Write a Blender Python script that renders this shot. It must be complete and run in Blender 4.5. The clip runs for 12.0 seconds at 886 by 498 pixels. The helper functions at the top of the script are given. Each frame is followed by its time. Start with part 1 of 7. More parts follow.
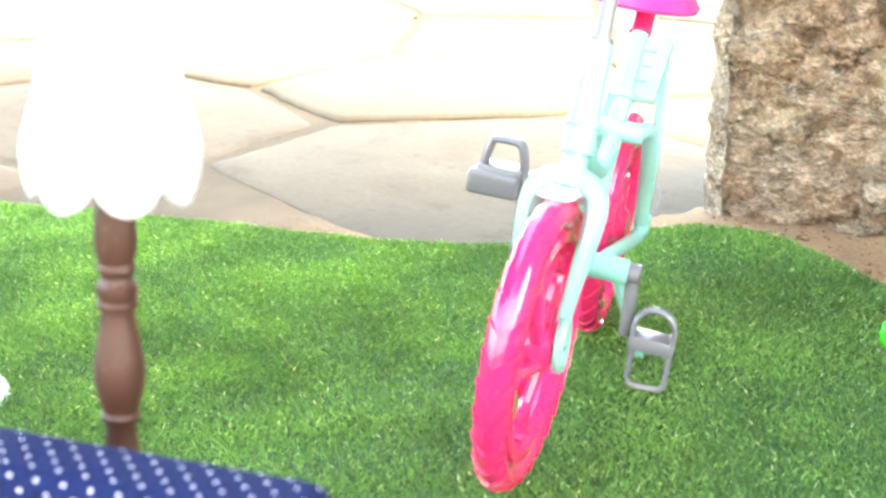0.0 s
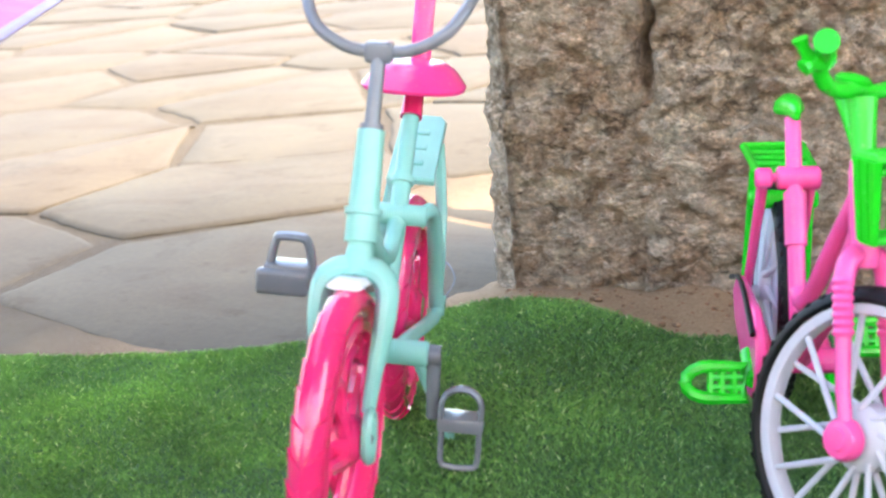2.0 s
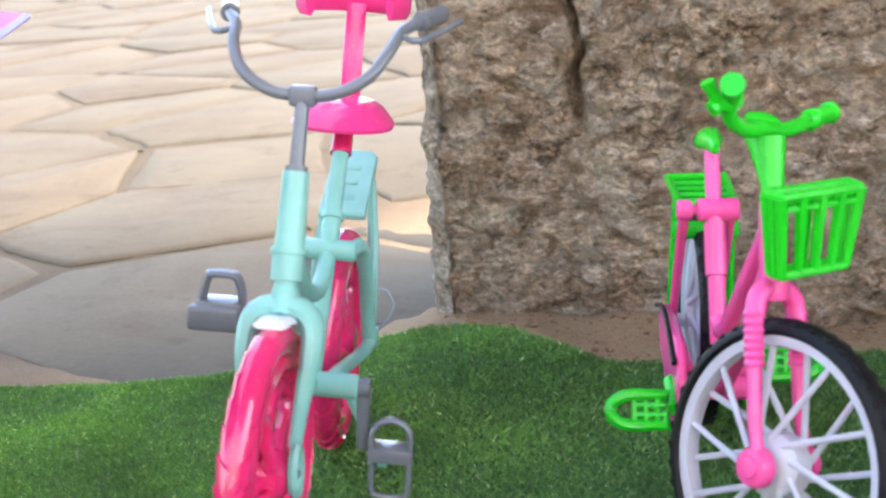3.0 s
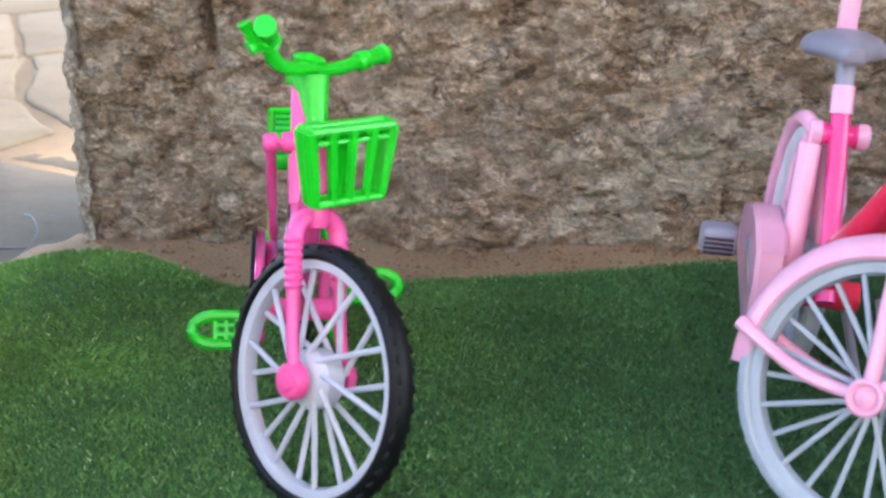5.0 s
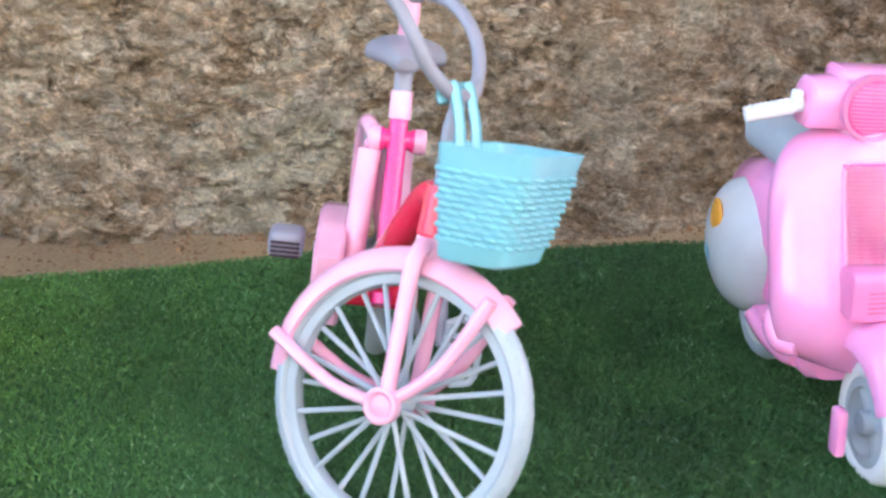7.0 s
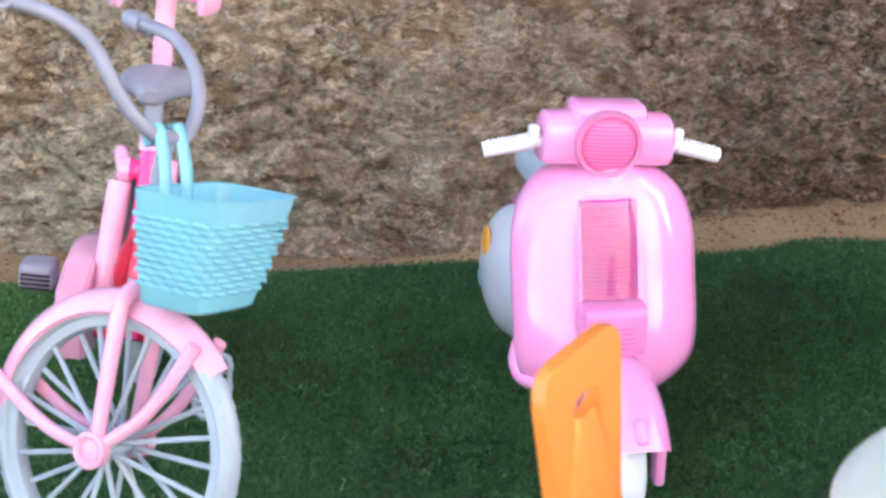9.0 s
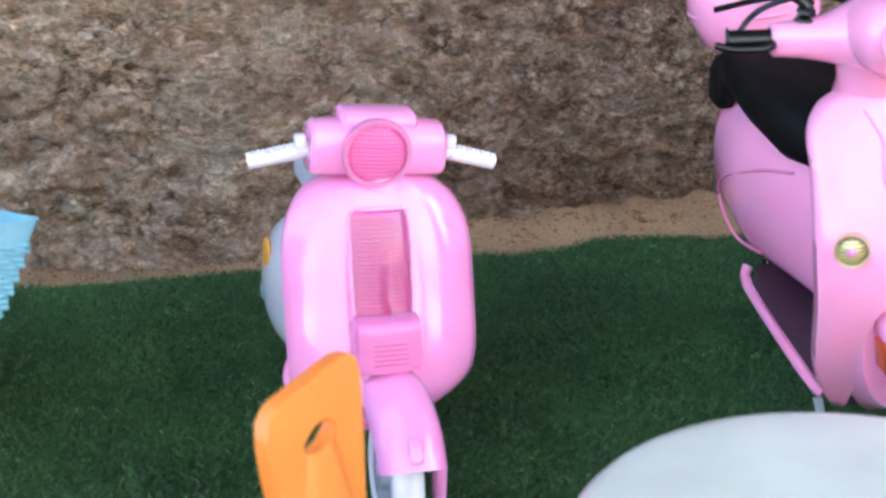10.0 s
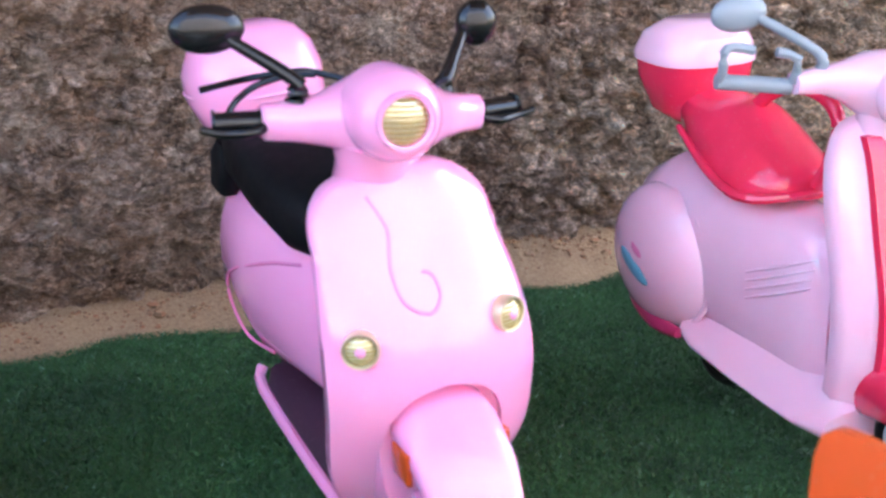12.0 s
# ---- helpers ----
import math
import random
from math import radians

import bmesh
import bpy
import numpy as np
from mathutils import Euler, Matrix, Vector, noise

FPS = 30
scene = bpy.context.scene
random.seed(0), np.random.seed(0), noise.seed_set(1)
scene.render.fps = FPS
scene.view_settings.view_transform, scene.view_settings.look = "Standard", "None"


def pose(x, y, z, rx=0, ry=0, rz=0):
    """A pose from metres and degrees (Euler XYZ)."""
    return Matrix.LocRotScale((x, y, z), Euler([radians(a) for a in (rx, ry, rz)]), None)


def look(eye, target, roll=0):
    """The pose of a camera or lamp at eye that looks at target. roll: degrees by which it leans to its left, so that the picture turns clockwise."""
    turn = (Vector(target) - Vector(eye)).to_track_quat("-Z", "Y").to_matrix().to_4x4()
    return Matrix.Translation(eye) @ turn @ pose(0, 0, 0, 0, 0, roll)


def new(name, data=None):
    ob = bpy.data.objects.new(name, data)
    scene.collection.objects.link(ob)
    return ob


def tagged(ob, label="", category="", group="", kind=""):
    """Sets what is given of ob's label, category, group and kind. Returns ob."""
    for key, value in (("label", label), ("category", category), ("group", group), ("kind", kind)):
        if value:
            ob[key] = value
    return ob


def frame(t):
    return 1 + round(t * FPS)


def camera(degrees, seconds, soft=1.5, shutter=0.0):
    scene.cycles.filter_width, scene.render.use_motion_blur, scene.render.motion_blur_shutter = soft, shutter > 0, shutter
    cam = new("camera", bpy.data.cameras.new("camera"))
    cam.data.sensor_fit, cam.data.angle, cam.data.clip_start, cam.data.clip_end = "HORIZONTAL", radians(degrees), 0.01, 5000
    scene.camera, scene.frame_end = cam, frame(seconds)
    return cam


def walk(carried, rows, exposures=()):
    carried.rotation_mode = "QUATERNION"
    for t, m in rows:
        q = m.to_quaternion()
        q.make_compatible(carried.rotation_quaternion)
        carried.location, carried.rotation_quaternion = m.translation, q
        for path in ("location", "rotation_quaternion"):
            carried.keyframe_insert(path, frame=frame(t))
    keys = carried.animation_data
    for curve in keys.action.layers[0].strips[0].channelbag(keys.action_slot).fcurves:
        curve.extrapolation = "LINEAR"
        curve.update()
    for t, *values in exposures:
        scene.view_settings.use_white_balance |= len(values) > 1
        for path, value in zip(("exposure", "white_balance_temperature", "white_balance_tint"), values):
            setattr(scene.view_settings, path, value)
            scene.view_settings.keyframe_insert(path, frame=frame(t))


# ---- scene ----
cam = camera(33.11, 12.0, soft=2.5, shutter=0.0)
PATH = [
    (0, (-0.0457, -0.4565, 0.2370), (-0.3592, -0.0986, 0.0833), -0.87),
    (0.5, (-0.0497, -0.4573, 0.2342), (-0.3399, -0.0717, 0.1034), -2.21),
    (1, (-0.0493, -0.4474, 0.2341), (-0.3294, -0.0534, 0.1063), -4.33),
    (1.5, (-0.0473, -0.4478, 0.2341), (-0.3169, -0.0448, 0.1121), -5.65),
    (2, (-0.0451, -0.4506, 0.2344), (-0.3096, -0.0456, 0.1076), -5.51),
    (2.5, (-0.0400, -0.4501, 0.2409), (-0.2995, -0.0416, 0.1153), -5.34),
    (2.7, (-0.0361, -0.4511, 0.2434), (-0.2941, -0.0413, 0.1189), -5.49),
    (4.3, (0.0292, -0.4610, 0.2474), (-0.1793, -0.0277, 0.1103), -4.42),
    (4.5, (0.0381, -0.4559, 0.2478), (-0.1638, -0.0209, 0.1064), -3.80),
    (5, (0.0619, -0.4501, 0.2485), (-0.1232, -0.0110, 0.0970), -2.60),
    (5.5, (0.0853, -0.4415, 0.2556), (-0.0822, 0.0018, 0.0961), -2.28),
    (6, (0.1059, -0.4379, 0.2630), (-0.0409, 0.0123, 0.1026), -1.22),
    (6.5, (0.1261, -0.4315, 0.2683), (-0.0029, 0.0224, 0.1029), -0.84),
    (7, (0.1500, -0.4219, 0.2713), (0.0337, 0.0336, 0.1009), -0.86),
    (7.2, (0.1602, -0.4156, 0.2739), (0.0450, 0.0408, 0.1053), -0.96),
    (8.8, (0.2247, -0.3951, 0.2863), (0.1139, 0.0579, 0.1060), -0.40),
    (9, (0.2328, -0.3912, 0.2896), (0.1295, 0.0649, 0.1128), -0.43),
    (9.5, (0.2498, -0.3813, 0.2862), (0.1646, 0.0787, 0.1097), -0.95),
    (10, (0.2623, -0.3625, 0.2907), (0.2056, 0.1004, 0.1103), 0.12),
    (10.5, (0.2700, -0.3438, 0.2899), (0.2428, 0.1242, 0.1162), 0.28),
    (11, (0.2708, -0.3284, 0.2871), (0.2797, 0.1433, 0.1216), 1.03),
    (11.5, (0.2778, -0.3135, 0.2815), (0.3297, 0.1551, 0.1151), 2.71),
    (12, (0.2869, -0.3022, 0.2797), (0.3754, 0.1657, 0.1272), 3.18),
]
cam.data.dof.use_dof = True
cam.data.dof.focus_distance = 0.73
cam.data.dof.aperture_fstop = 22.0
walk(cam, [(t, look(eye, target, roll)) for t, eye, target, roll in PATH],
     exposures=[(0.0, 4.22, 7800, 4), (0.5, 4.04, 7800, 4), (1.0, 3.72, 7300, 7), (1.5, 3.38, 6900, 9), (2.5, 3.03, 6800, 10), (4.5, 2.71, 6600, 12), (5.5, 3.14, 6600, 7), (7.0, 3.29, 6900, 5), (9.5, 3.19, 6600, 6), (10.5, 2.99, 6300, 9), (11.0, 2.94, 6300, 10), (12.0, 3.14, 6200, 15)])

# ---- light: everything stands in the shade of the stone wall, the paving beyond lies in the sun ----
SUN_ELEVATION = 52.0
world = bpy.data.worlds.new("sky")
scene.world = world
world.use_nodes = True
_nt = world.node_tree
_sky = _nt.nodes.new("ShaderNodeTexSky")
_sky.sky_type = "NISHITA"
_sky.sun_disc = False
_sky.sun_elevation = radians(SUN_ELEVATION)
_sky.sun_rotation = radians(45)
_sky.air_density, _sky.dust_density, _sky.ozone_density = 1.0, 2.5, 1.0
_nt.links.new(_sky.outputs[0], _nt.nodes["Background"].inputs[0])
_nt.nodes["Background"].inputs[1].default_value = 0.15
_e = radians(SUN_ELEVATION)
_sun = bpy.data.lights.new("sun", "SUN")
_sun.energy, _sun.angle, _sun.color = 1.2, radians(4.0), (1.0, 0.96, 0.89)
sun = new("sun", _sun)
sun.matrix_world = look((3 * math.cos(_e), 3 * math.cos(_e), 4.2 * math.sin(_e)), (0, 0, 0))


# ---- materials ----
def lin(h):
    """Linear colour from a hex string."""
    out = []
    for i in (0, 2, 4):
        c = int(h[i:i + 2], 16) / 255
        out.append(c / 12.92 if c <= 0.04045 else ((c + 0.055) / 1.055) ** 2.4)
    return tuple(out)


def base_mat(name):
    m = bpy.data.materials.new(name)
    m.use_nodes = True
    return m, m.node_tree, m.node_tree.nodes["Principled BSDF"]


def ramp(nt, stops):
    r = nt.nodes.new("ShaderNodeValToRGB")
    els = r.color_ramp.elements
    while len(els) < len(stops):
        els.new(0.5)
    for el, (p, c) in zip(els, stops):
        el.position, el.color = p, (*c, 1)
    return r


def noise_tex(nt, scale, detail=4.0, rough=0.55, coords="Object"):
    tc = nt.nodes.new("ShaderNodeTexCoord")
    n = nt.nodes.new("ShaderNodeTexNoise")
    n.inputs["Scale"].default_value, n.inputs["Detail"].default_value, n.inputs["Roughness"].default_value = scale, detail, rough
    nt.links.new(tc.outputs[coords], n.inputs["Vector"])
    return n


def bump(nt, bsdf, height, strength, dist):
    b = nt.nodes.new("ShaderNodeBump")
    b.inputs["Strength"].default_value, b.inputs["Distance"].default_value = strength, dist
    nt.links.new(height, b.inputs["Height"])
    nt.links.new(b.outputs[0], bsdf.inputs["Normal"])


def mix_col(nt, fac, a, b):
    m = nt.nodes.new("ShaderNodeMix")
    m.data_type = "RGBA"
    for sock, val in ((m.inputs[0], fac), (m.inputs[6], a), (m.inputs[7], b)):
        if isinstance(val, bpy.types.NodeSocket):
            nt.links.new(val, sock)
        elif isinstance(val, tuple):
            sock.default_value = (*val, 1)
        else:
            sock.default_value = val
    return m.outputs[2]


def plastic(name, col, rough=0.3, sss=0.08, coat=0.0, wear=0.12, dusty=0.10):
    """Moulded toy plastic: slight blotches in colour and gloss, fine dust, faint moulding relief."""
    m, nt, b = base_mat(name)
    n1 = noise_tex(nt, 35, 3)
    dark = tuple(c * (1 - wear) for c in col)
    light = tuple(min(1.0, c * (1 + 0.35 * wear) + 0.02 * wear) for c in col)
    r = ramp(nt, [(0.3, dark), (0.7, light)])
    nt.links.new(n1.outputs[0], r.inputs[0])
    n2 = noise_tex(nt, 600, 3)
    dust = ramp(nt, [(0.62, (0, 0, 0)), (0.78, (dusty, dusty, dusty))])
    nt.links.new(n2.outputs[0], dust.inputs[0])
    nt.links.new(mix_col(nt, dust.outputs[0], r.outputs[0], (0.75, 0.72, 0.68)), b.inputs["Base Color"])
    rr = nt.nodes.new("ShaderNodeMapRange")
    rr.inputs["To Min"].default_value, rr.inputs["To Max"].default_value = rough * 0.8, rough * 1.35
    nt.links.new(noise_tex(nt, 140, 4).outputs[0], rr.inputs[0])
    nt.links.new(rr.outputs[0], b.inputs["Roughness"])
    b.inputs["Subsurface Weight"].default_value = sss
    b.inputs["Subsurface Radius"].default_value = (1.0, 0.45, 0.5)
    b.inputs["Subsurface Scale"].default_value = 0.0035
    b.inputs["Coat Weight"].default_value = coat
    b.inputs["Coat Roughness"].default_value = 0.04
    bump(nt, b, noise_tex(nt, 90, 2).outputs[0], 0.06, 0.001)
    return m


def clear(name, col, rough=0.08, trans=0.85):
    m, nt, b = base_mat(name)
    n = noise_tex(nt, 60, 3)
    r = ramp(nt, [(0.3, tuple(c * 0.9 for c in col)), (0.7, col)])
    nt.links.new(n.outputs[0], r.inputs[0])
    nt.links.new(r.outputs[0], b.inputs["Base Color"])
    b.inputs["Roughness"].default_value = rough
    b.inputs["Transmission Weight"].default_value = trans
    b.inputs["IOR"].default_value = 1.45
    return m


TEAL = plastic("teal_plastic", lin("8cc8bc"), 0.22, sss=0.25)
HOTPINK = plastic("hot_pink_plastic", lin("ee2c70"), 0.12, sss=0.25, coat=0.6)
SEATPINK = plastic("bright_pink_plastic", lin("f83f8c"), 0.16, sss=0.3, coat=0.3)
GREY = plastic("silver_grey_plastic", lin("74777d"), 0.2, sss=0.0, coat=0.3)
GREEN = plastic("neon_green_plastic", lin("12d026"), 0.2, sss=0.25)
BIKEPINK = plastic("candy_pink_plastic", lin("ff5ca4"), 0.2, sss=0.3)
BLACK = plastic("black_rubber", lin("0b0b0d"), 0.45, sss=0.0, dusty=0.02)
BLACK.node_tree.nodes["Principled BSDF"].inputs["Specular IOR Level"].default_value = 0.25
WHEELWHITE = plastic("milky_white_plastic", lin("c6c7d2"), 0.3)
WHITE = plastic("white_plastic", lin("e9e8ee"), 0.32)
PALEPINK = plastic("pale_pink_plastic", lin("f0acc6"), 0.18, sss=0.3, coat=0.3)
RED = plastic("red_plastic", lin("f43058"), 0.14, sss=0.3, coat=0.5)
LGREY = plastic("light_grey_plastic", lin("a8b2bd"), 0.36)
LILAC = plastic("lilac_grey_plastic", lin("918e9b"), 0.36)
AQUA = plastic("aqua_plastic", lin("80bcc9"), 0.18, sss=0.12)
SCOOT = plastic("scooter_pink_paint", lin("ffa0d4"), 0.1, sss=0.5, coat=0.8, wear=0.04)
SCOOT2 = plastic("scooter_gloss_pink", lin("ffa4cd"), 0.09, sss=0.5, coat=0.8, wear=0.04)
# Pink of scroll and sticker patch; on the crease, groove dirt and shade.
CREASE = plastic("deeper_pink_and_groove_shade", lin("f488b4"), 0.2, sss=0.3)
SCOOT3 = plastic("scooter_pale_pink", lin("ffc6da"), 0.09, sss=0.5, coat=0.8, wear=0.04)
DARKPINK = plastic("dark_pink_plastic", lin("b52d60"), 0.3)
GLOSSBLACK = plastic("gloss_black_plastic", lin("111113"), 0.18, sss=0.0, dusty=0.01)
SEATBLACK = plastic("matt_black_plastic", lin("060607"), 0.6, sss=0.0, dusty=0.01)
SEATBLACK.node_tree.nodes["Principled BSDF"].inputs["Specular IOR Level"].default_value = 0.15
PLUM = plastic("plum_plastic", lin("3a2433"), 0.4, sss=0.0)
ORANGE = plastic("orange_plastic", lin("f08a3c"), 0.35, sss=0.3)
# Orange of the second chair, deepened to carry the shade on it.
SHADEDORANGE = plastic("shaded_orange_plastic", lin("e0581a"), 0.35, sss=0.3)
AMBER = plastic("amber_reflector", lin("c8501c"), 0.15, sss=0.0)
CREAM = plastic("cream_white_plastic", lin("c6ccc1"), 0.32)
LAMPWHITE = plastic("frosted_white_plastic", lin("d9d8de"), 0.5, sss=0.3)
BROWN = plastic("brown_plastic", lin("45291f"), 0.4)
LENSPINK = clear("pink_lens", (1.0, 0.16, 0.48), 0.05, 0.2)
COVERPINK = clear("pink_cover", (1.0, 0.30, 0.62), 0.04, 0.2)
PANELBACK = plastic("hot_pink_panel", lin("ff74c2"), 0.16, sss=0.4)
GLASSPINK = clear("clear_pink", (1.0, 0.62, 0.84), 0.03, 0.92)
GLASSPINK.node_tree.nodes["Principled BSDF"].inputs["IOR"].default_value = 1.45
PANELPINK = clear("pink_panel", (1.0, 0.36, 0.66), 0.05, 0.4)
MILKY = clear("milky_plastic", (0.80, 0.86, 0.90), 0.08, 0.3)
CLEAR = clear("clear_plastic", (0.88, 0.93, 0.96), 0.12, 0.7)
STICKER_Y = plastic("yellow_sticker", lin("e9a43c"), 0.3, sss=0)
STICKER_B = plastic("blue_sticker", lin("5f9bb0"), 0.3, sss=0)
STEEL = plastic("pewter_plastic", lin("8d98a0"), 0.3, sss=0)


def chrome_gold(name, col):
    m, nt, b = base_mat(name)
    n = noise_tex(nt, 120, 2)
    r = ramp(nt, [(0.3, tuple(c * 0.8 for c in col)), (0.7, col)])
    nt.links.new(n.outputs[0], r.inputs[0])
    nt.links.new(r.outputs[0], b.inputs["Base Color"])
    b.inputs["Metallic"].default_value = 0.6
    b.inputs["Roughness"].default_value = 0.28
    return m


GOLD = chrome_gold("gold_reflector", lin("e2d6ac"))
AMBERGOLD = chrome_gold("dull_gold_rib", lin("bfa968"))
SILVER = chrome_gold("silver_trim", lin("c9cbd0"))


def fabric_dots():
    """Navy woven cloth with small white dots in staggered rows."""
    m, nt, b = base_mat("navy_dotted_cloth")
    tc = nt.nodes.new("ShaderNodeTexCoord")
    mp = nt.nodes.new("ShaderNodeMapping")
    mp.inputs["Rotation"].default_value = (0, 0, radians(45))
    mp.inputs["Scale"].default_value = (215, 215, 215)
    nt.links.new(tc.outputs["UV"], mp.inputs["Vector"])
    fr = nt.nodes.new("ShaderNodeVectorMath")
    fr.operation = "FRACTION"
    nt.links.new(mp.outputs[0], fr.inputs[0])
    sub = nt.nodes.new("ShaderNodeVectorMath")
    sub.operation = "SUBTRACT"
    sub.inputs[1].default_value = (0.5, 0.5, 0)
    nt.links.new(fr.outputs[0], sub.inputs[0])
    ln = nt.nodes.new("ShaderNodeVectorMath")
    ln.operation = "LENGTH"
    nt.links.new(sub.outputs[0], ln.inputs[0])
    r = ramp(nt, [(0.075, (1, 1, 1)), (0.105, (0, 0, 0))])
    nt.links.new(ln.outputs["Value"], r.inputs[0])
    n = noise_tex(nt, 900, 2)
    cl = ramp(nt, [(0.3, lin("0a1030")), (0.7, lin("152556"))])
    nt.links.new(n.outputs[0], cl.inputs[0])
    nt.links.new(mix_col(nt, r.outputs[0], cl.outputs[0], lin("e6e8f2")), b.inputs["Base Color"])
    b.inputs["Roughness"].default_value = 0.85
    b.inputs["Specular IOR Level"].default_value = 0.15
    bump(nt, b, noise_tex(nt, 2500, 2).outputs[0], 0.4, 0.0004)
    return m


def stone_mat():
    """Rough brown earthy stone: streaky grain, crumbs of pale mortar and lichen, dark pits."""
    m, nt, b = base_mat("rough_brown_stone")
    tc = nt.nodes.new("ShaderNodeTexCoord")
    mp = nt.nodes.new("ShaderNodeMapping")
    mp.inputs["Scale"].default_value = (1.0, 1.0, 1.4)
    mp.inputs["Rotation"].default_value = (0, radians(12), 0)
    nt.links.new(tc.outputs["Object"], mp.inputs["Vector"])
    def tex(scale, detail, rough, warp=0.0):
        n = nt.nodes.new("ShaderNodeTexNoise")
        n.inputs["Scale"].default_value, n.inputs["Detail"].default_value, n.inputs["Roughness"].default_value = scale, detail, rough
        n.inputs["Distortion"].default_value = warp
        nt.links.new(mp.outputs[0], n.inputs["Vector"])
        return n
    sep = nt.nodes.new("ShaderNodeSeparateXYZ")
    nt.links.new(tc.outputs["Object"], sep.inputs[0])
    def crumbly(least, most):
        """How rough the face is: rubbed smooth towards the open side, crumbly along the other."""
        k = nt.nodes.new("ShaderNodeMapRange")
        k.inputs["From Min"].default_value, k.inputs["From Max"].default_value = 0.12, 0.5
        k.inputs["To Min"].default_value, k.inputs["To Max"].default_value = least, most
        nt.links.new(sep.outputs[0], k.inputs[0])
        return k.outputs[0]
    big = tex(10, 6, 0.62)
    c1 = ramp(nt, [(0.34, lin("86694f")), (0.44, lin("b8977a")), (0.54, lin("d2b18c")), (0.64, lin("ead6b8"))])
    nt.links.new(big.outputs[0], c1.inputs[0])
    fine = tex(120, 10, 0.72, 0.4)
    c2 = ramp(nt, [(0.42, lin("6a5541")), (0.47, lin("c09d78")), (0.53, lin("dcb88f")), (0.59, lin("faf3d8"))])
    nt.links.new(fine.outputs[0], c2.inputs[0])
    c = mix_col(nt, crumbly(0.32, 0.5), c1.outputs[0], c2.outputs[0])
    speck = tex(480, 5, 0.75)
    sp = ramp(nt, [(0.42, lin("6e5a46")), (0.49, lin("d2b996")), (0.57, lin("fafae2"))])
    nt.links.new(speck.outputs[0], sp.inputs[0])
    c = mix_col(nt, crumbly(0.26, 0.52), c, sp.outputs[0])
    blot = tex(38, 7, 0.66, 0.8)
    bl = ramp(nt, [(0.40, lin("957a60")), (0.50, lin("d3b694")), (0.60, lin("f8e8ca"))])
    nt.links.new(blot.outputs[0], bl.inputs[0])
    c = mix_col(nt, 0.34, c, bl.outputs[0])
    sway = nt.nodes.new("ShaderNodeMix")
    sway.data_type, sway.blend_type = "RGBA", "LINEAR_LIGHT"
    sway.inputs[0].default_value = 0.016
    nt.links.new(mp.outputs[0], sway.inputs[6])
    nt.links.new(blot.outputs[1], sway.inputs[7])
    clump = []
    for size, feature in ((62, "F1"), (62, "DISTANCE_TO_EDGE"), (150, "F1")):
        v = nt.nodes.new("ShaderNodeTexVoronoi")
        v.feature = feature
        v.inputs["Scale"].default_value = size
        nt.links.new(sway.outputs[2], v.inputs["Vector"])
        clump.append(v)
    for v, share in ((clump[0], 0.30), (clump[2], 0.28)):
        tone = ramp(nt, [(0.1, lin("947858")), (0.5, lin("d4b48c")), (0.9, lin("fcefd4"))])
        one = nt.nodes.new("ShaderNodeSeparateColor")
        nt.links.new(v.outputs["Color"], one.inputs[0])
        nt.links.new(one.outputs[0], tone.inputs[0])
        c = mix_col(nt, share, c, tone.outputs[0])
    rift = ramp(nt, [(0.0, (0.6, 0.6, 0.6)), (0.10, (0, 0, 0))])
    nt.links.new(clump[1].outputs["Distance"], rift.inputs[0])
    loose = nt.nodes.new("ShaderNodeMath")
    loose.operation = "MULTIPLY"
    some = ramp(nt, [(0.45, (0, 0, 0)), (0.58, (1, 1, 1))])
    nt.links.new(tex(16, 4, 0.6).outputs[0], some.inputs[0])
    nt.links.new(rift.outputs[0], loose.inputs[0])
    nt.links.new(some.outputs[0], loose.inputs[1])
    c = mix_col(nt, loose.outputs[0], c, lin("3d2c1f"))
    pale = tex(34, 8, 0.72, 0.6)
    lime = pale.outputs[0]
    for spot, reach in (((-0.150, 0.325, 0.024), 0.055), ((-0.105, 0.335, 0.045), 0.03), ((0.037, 0.373, 0.086), 0.022), ((0.083, 0.384, 0.110), 0.02), ((-0.115, 0.33, 0.127), 0.02)):
        far = nt.nodes.new("ShaderNodeVectorMath")
        far.operation = "DISTANCE"
        far.inputs[1].default_value = spot
        nt.links.new(tc.outputs["Object"], far.inputs[0])
        near = nt.nodes.new("ShaderNodeMapRange")
        near.inputs["From Min"].default_value, near.inputs["From Max"].default_value = reach, 0.0
        near.inputs["To Max"].default_value = 0.21
        nt.links.new(far.outputs["Value"], near.inputs[0])
        plus = nt.nodes.new("ShaderNodeMath")
        nt.links.new(lime, plus.inputs[0])
        nt.links.new(near.outputs[0], plus.inputs[1])
        lime = plus.outputs[0]
    p = ramp(nt, [(0.54, (0, 0, 0)), (0.60, (0.95, 0.95, 0.95))])
    nt.links.new(lime, p.inputs[0])
    crowd = tex(7, 2, 0.5)
    cr = ramp(nt, [(0.42, (0.4, 0.4, 0.4)), (0.60, (1.0, 1.0, 1.0))])
    nt.links.new(crowd.outputs[0], cr.inputs[0])
    both = nt.nodes.new("ShaderNodeMath")
    both.operation = "MULTIPLY"
    nt.links.new(p.outputs[0], both.inputs[0])
    nt.links.new(cr.outputs[0], both.inputs[1])
    c = mix_col(nt, both.outputs[0], c, lin("e8daba"))
    dark = tex(58, 6, 0.7, 0.5)
    d = ramp(nt, [(0.34, (0.65, 0.65, 0.65)), (0.42, (0, 0, 0))])
    nt.links.new(dark.outputs[0], d.inputs[0])
    c = mix_col(nt, d.outputs[0], c, lin("412f21"))
    grain = tex(330, 3, 0.62)
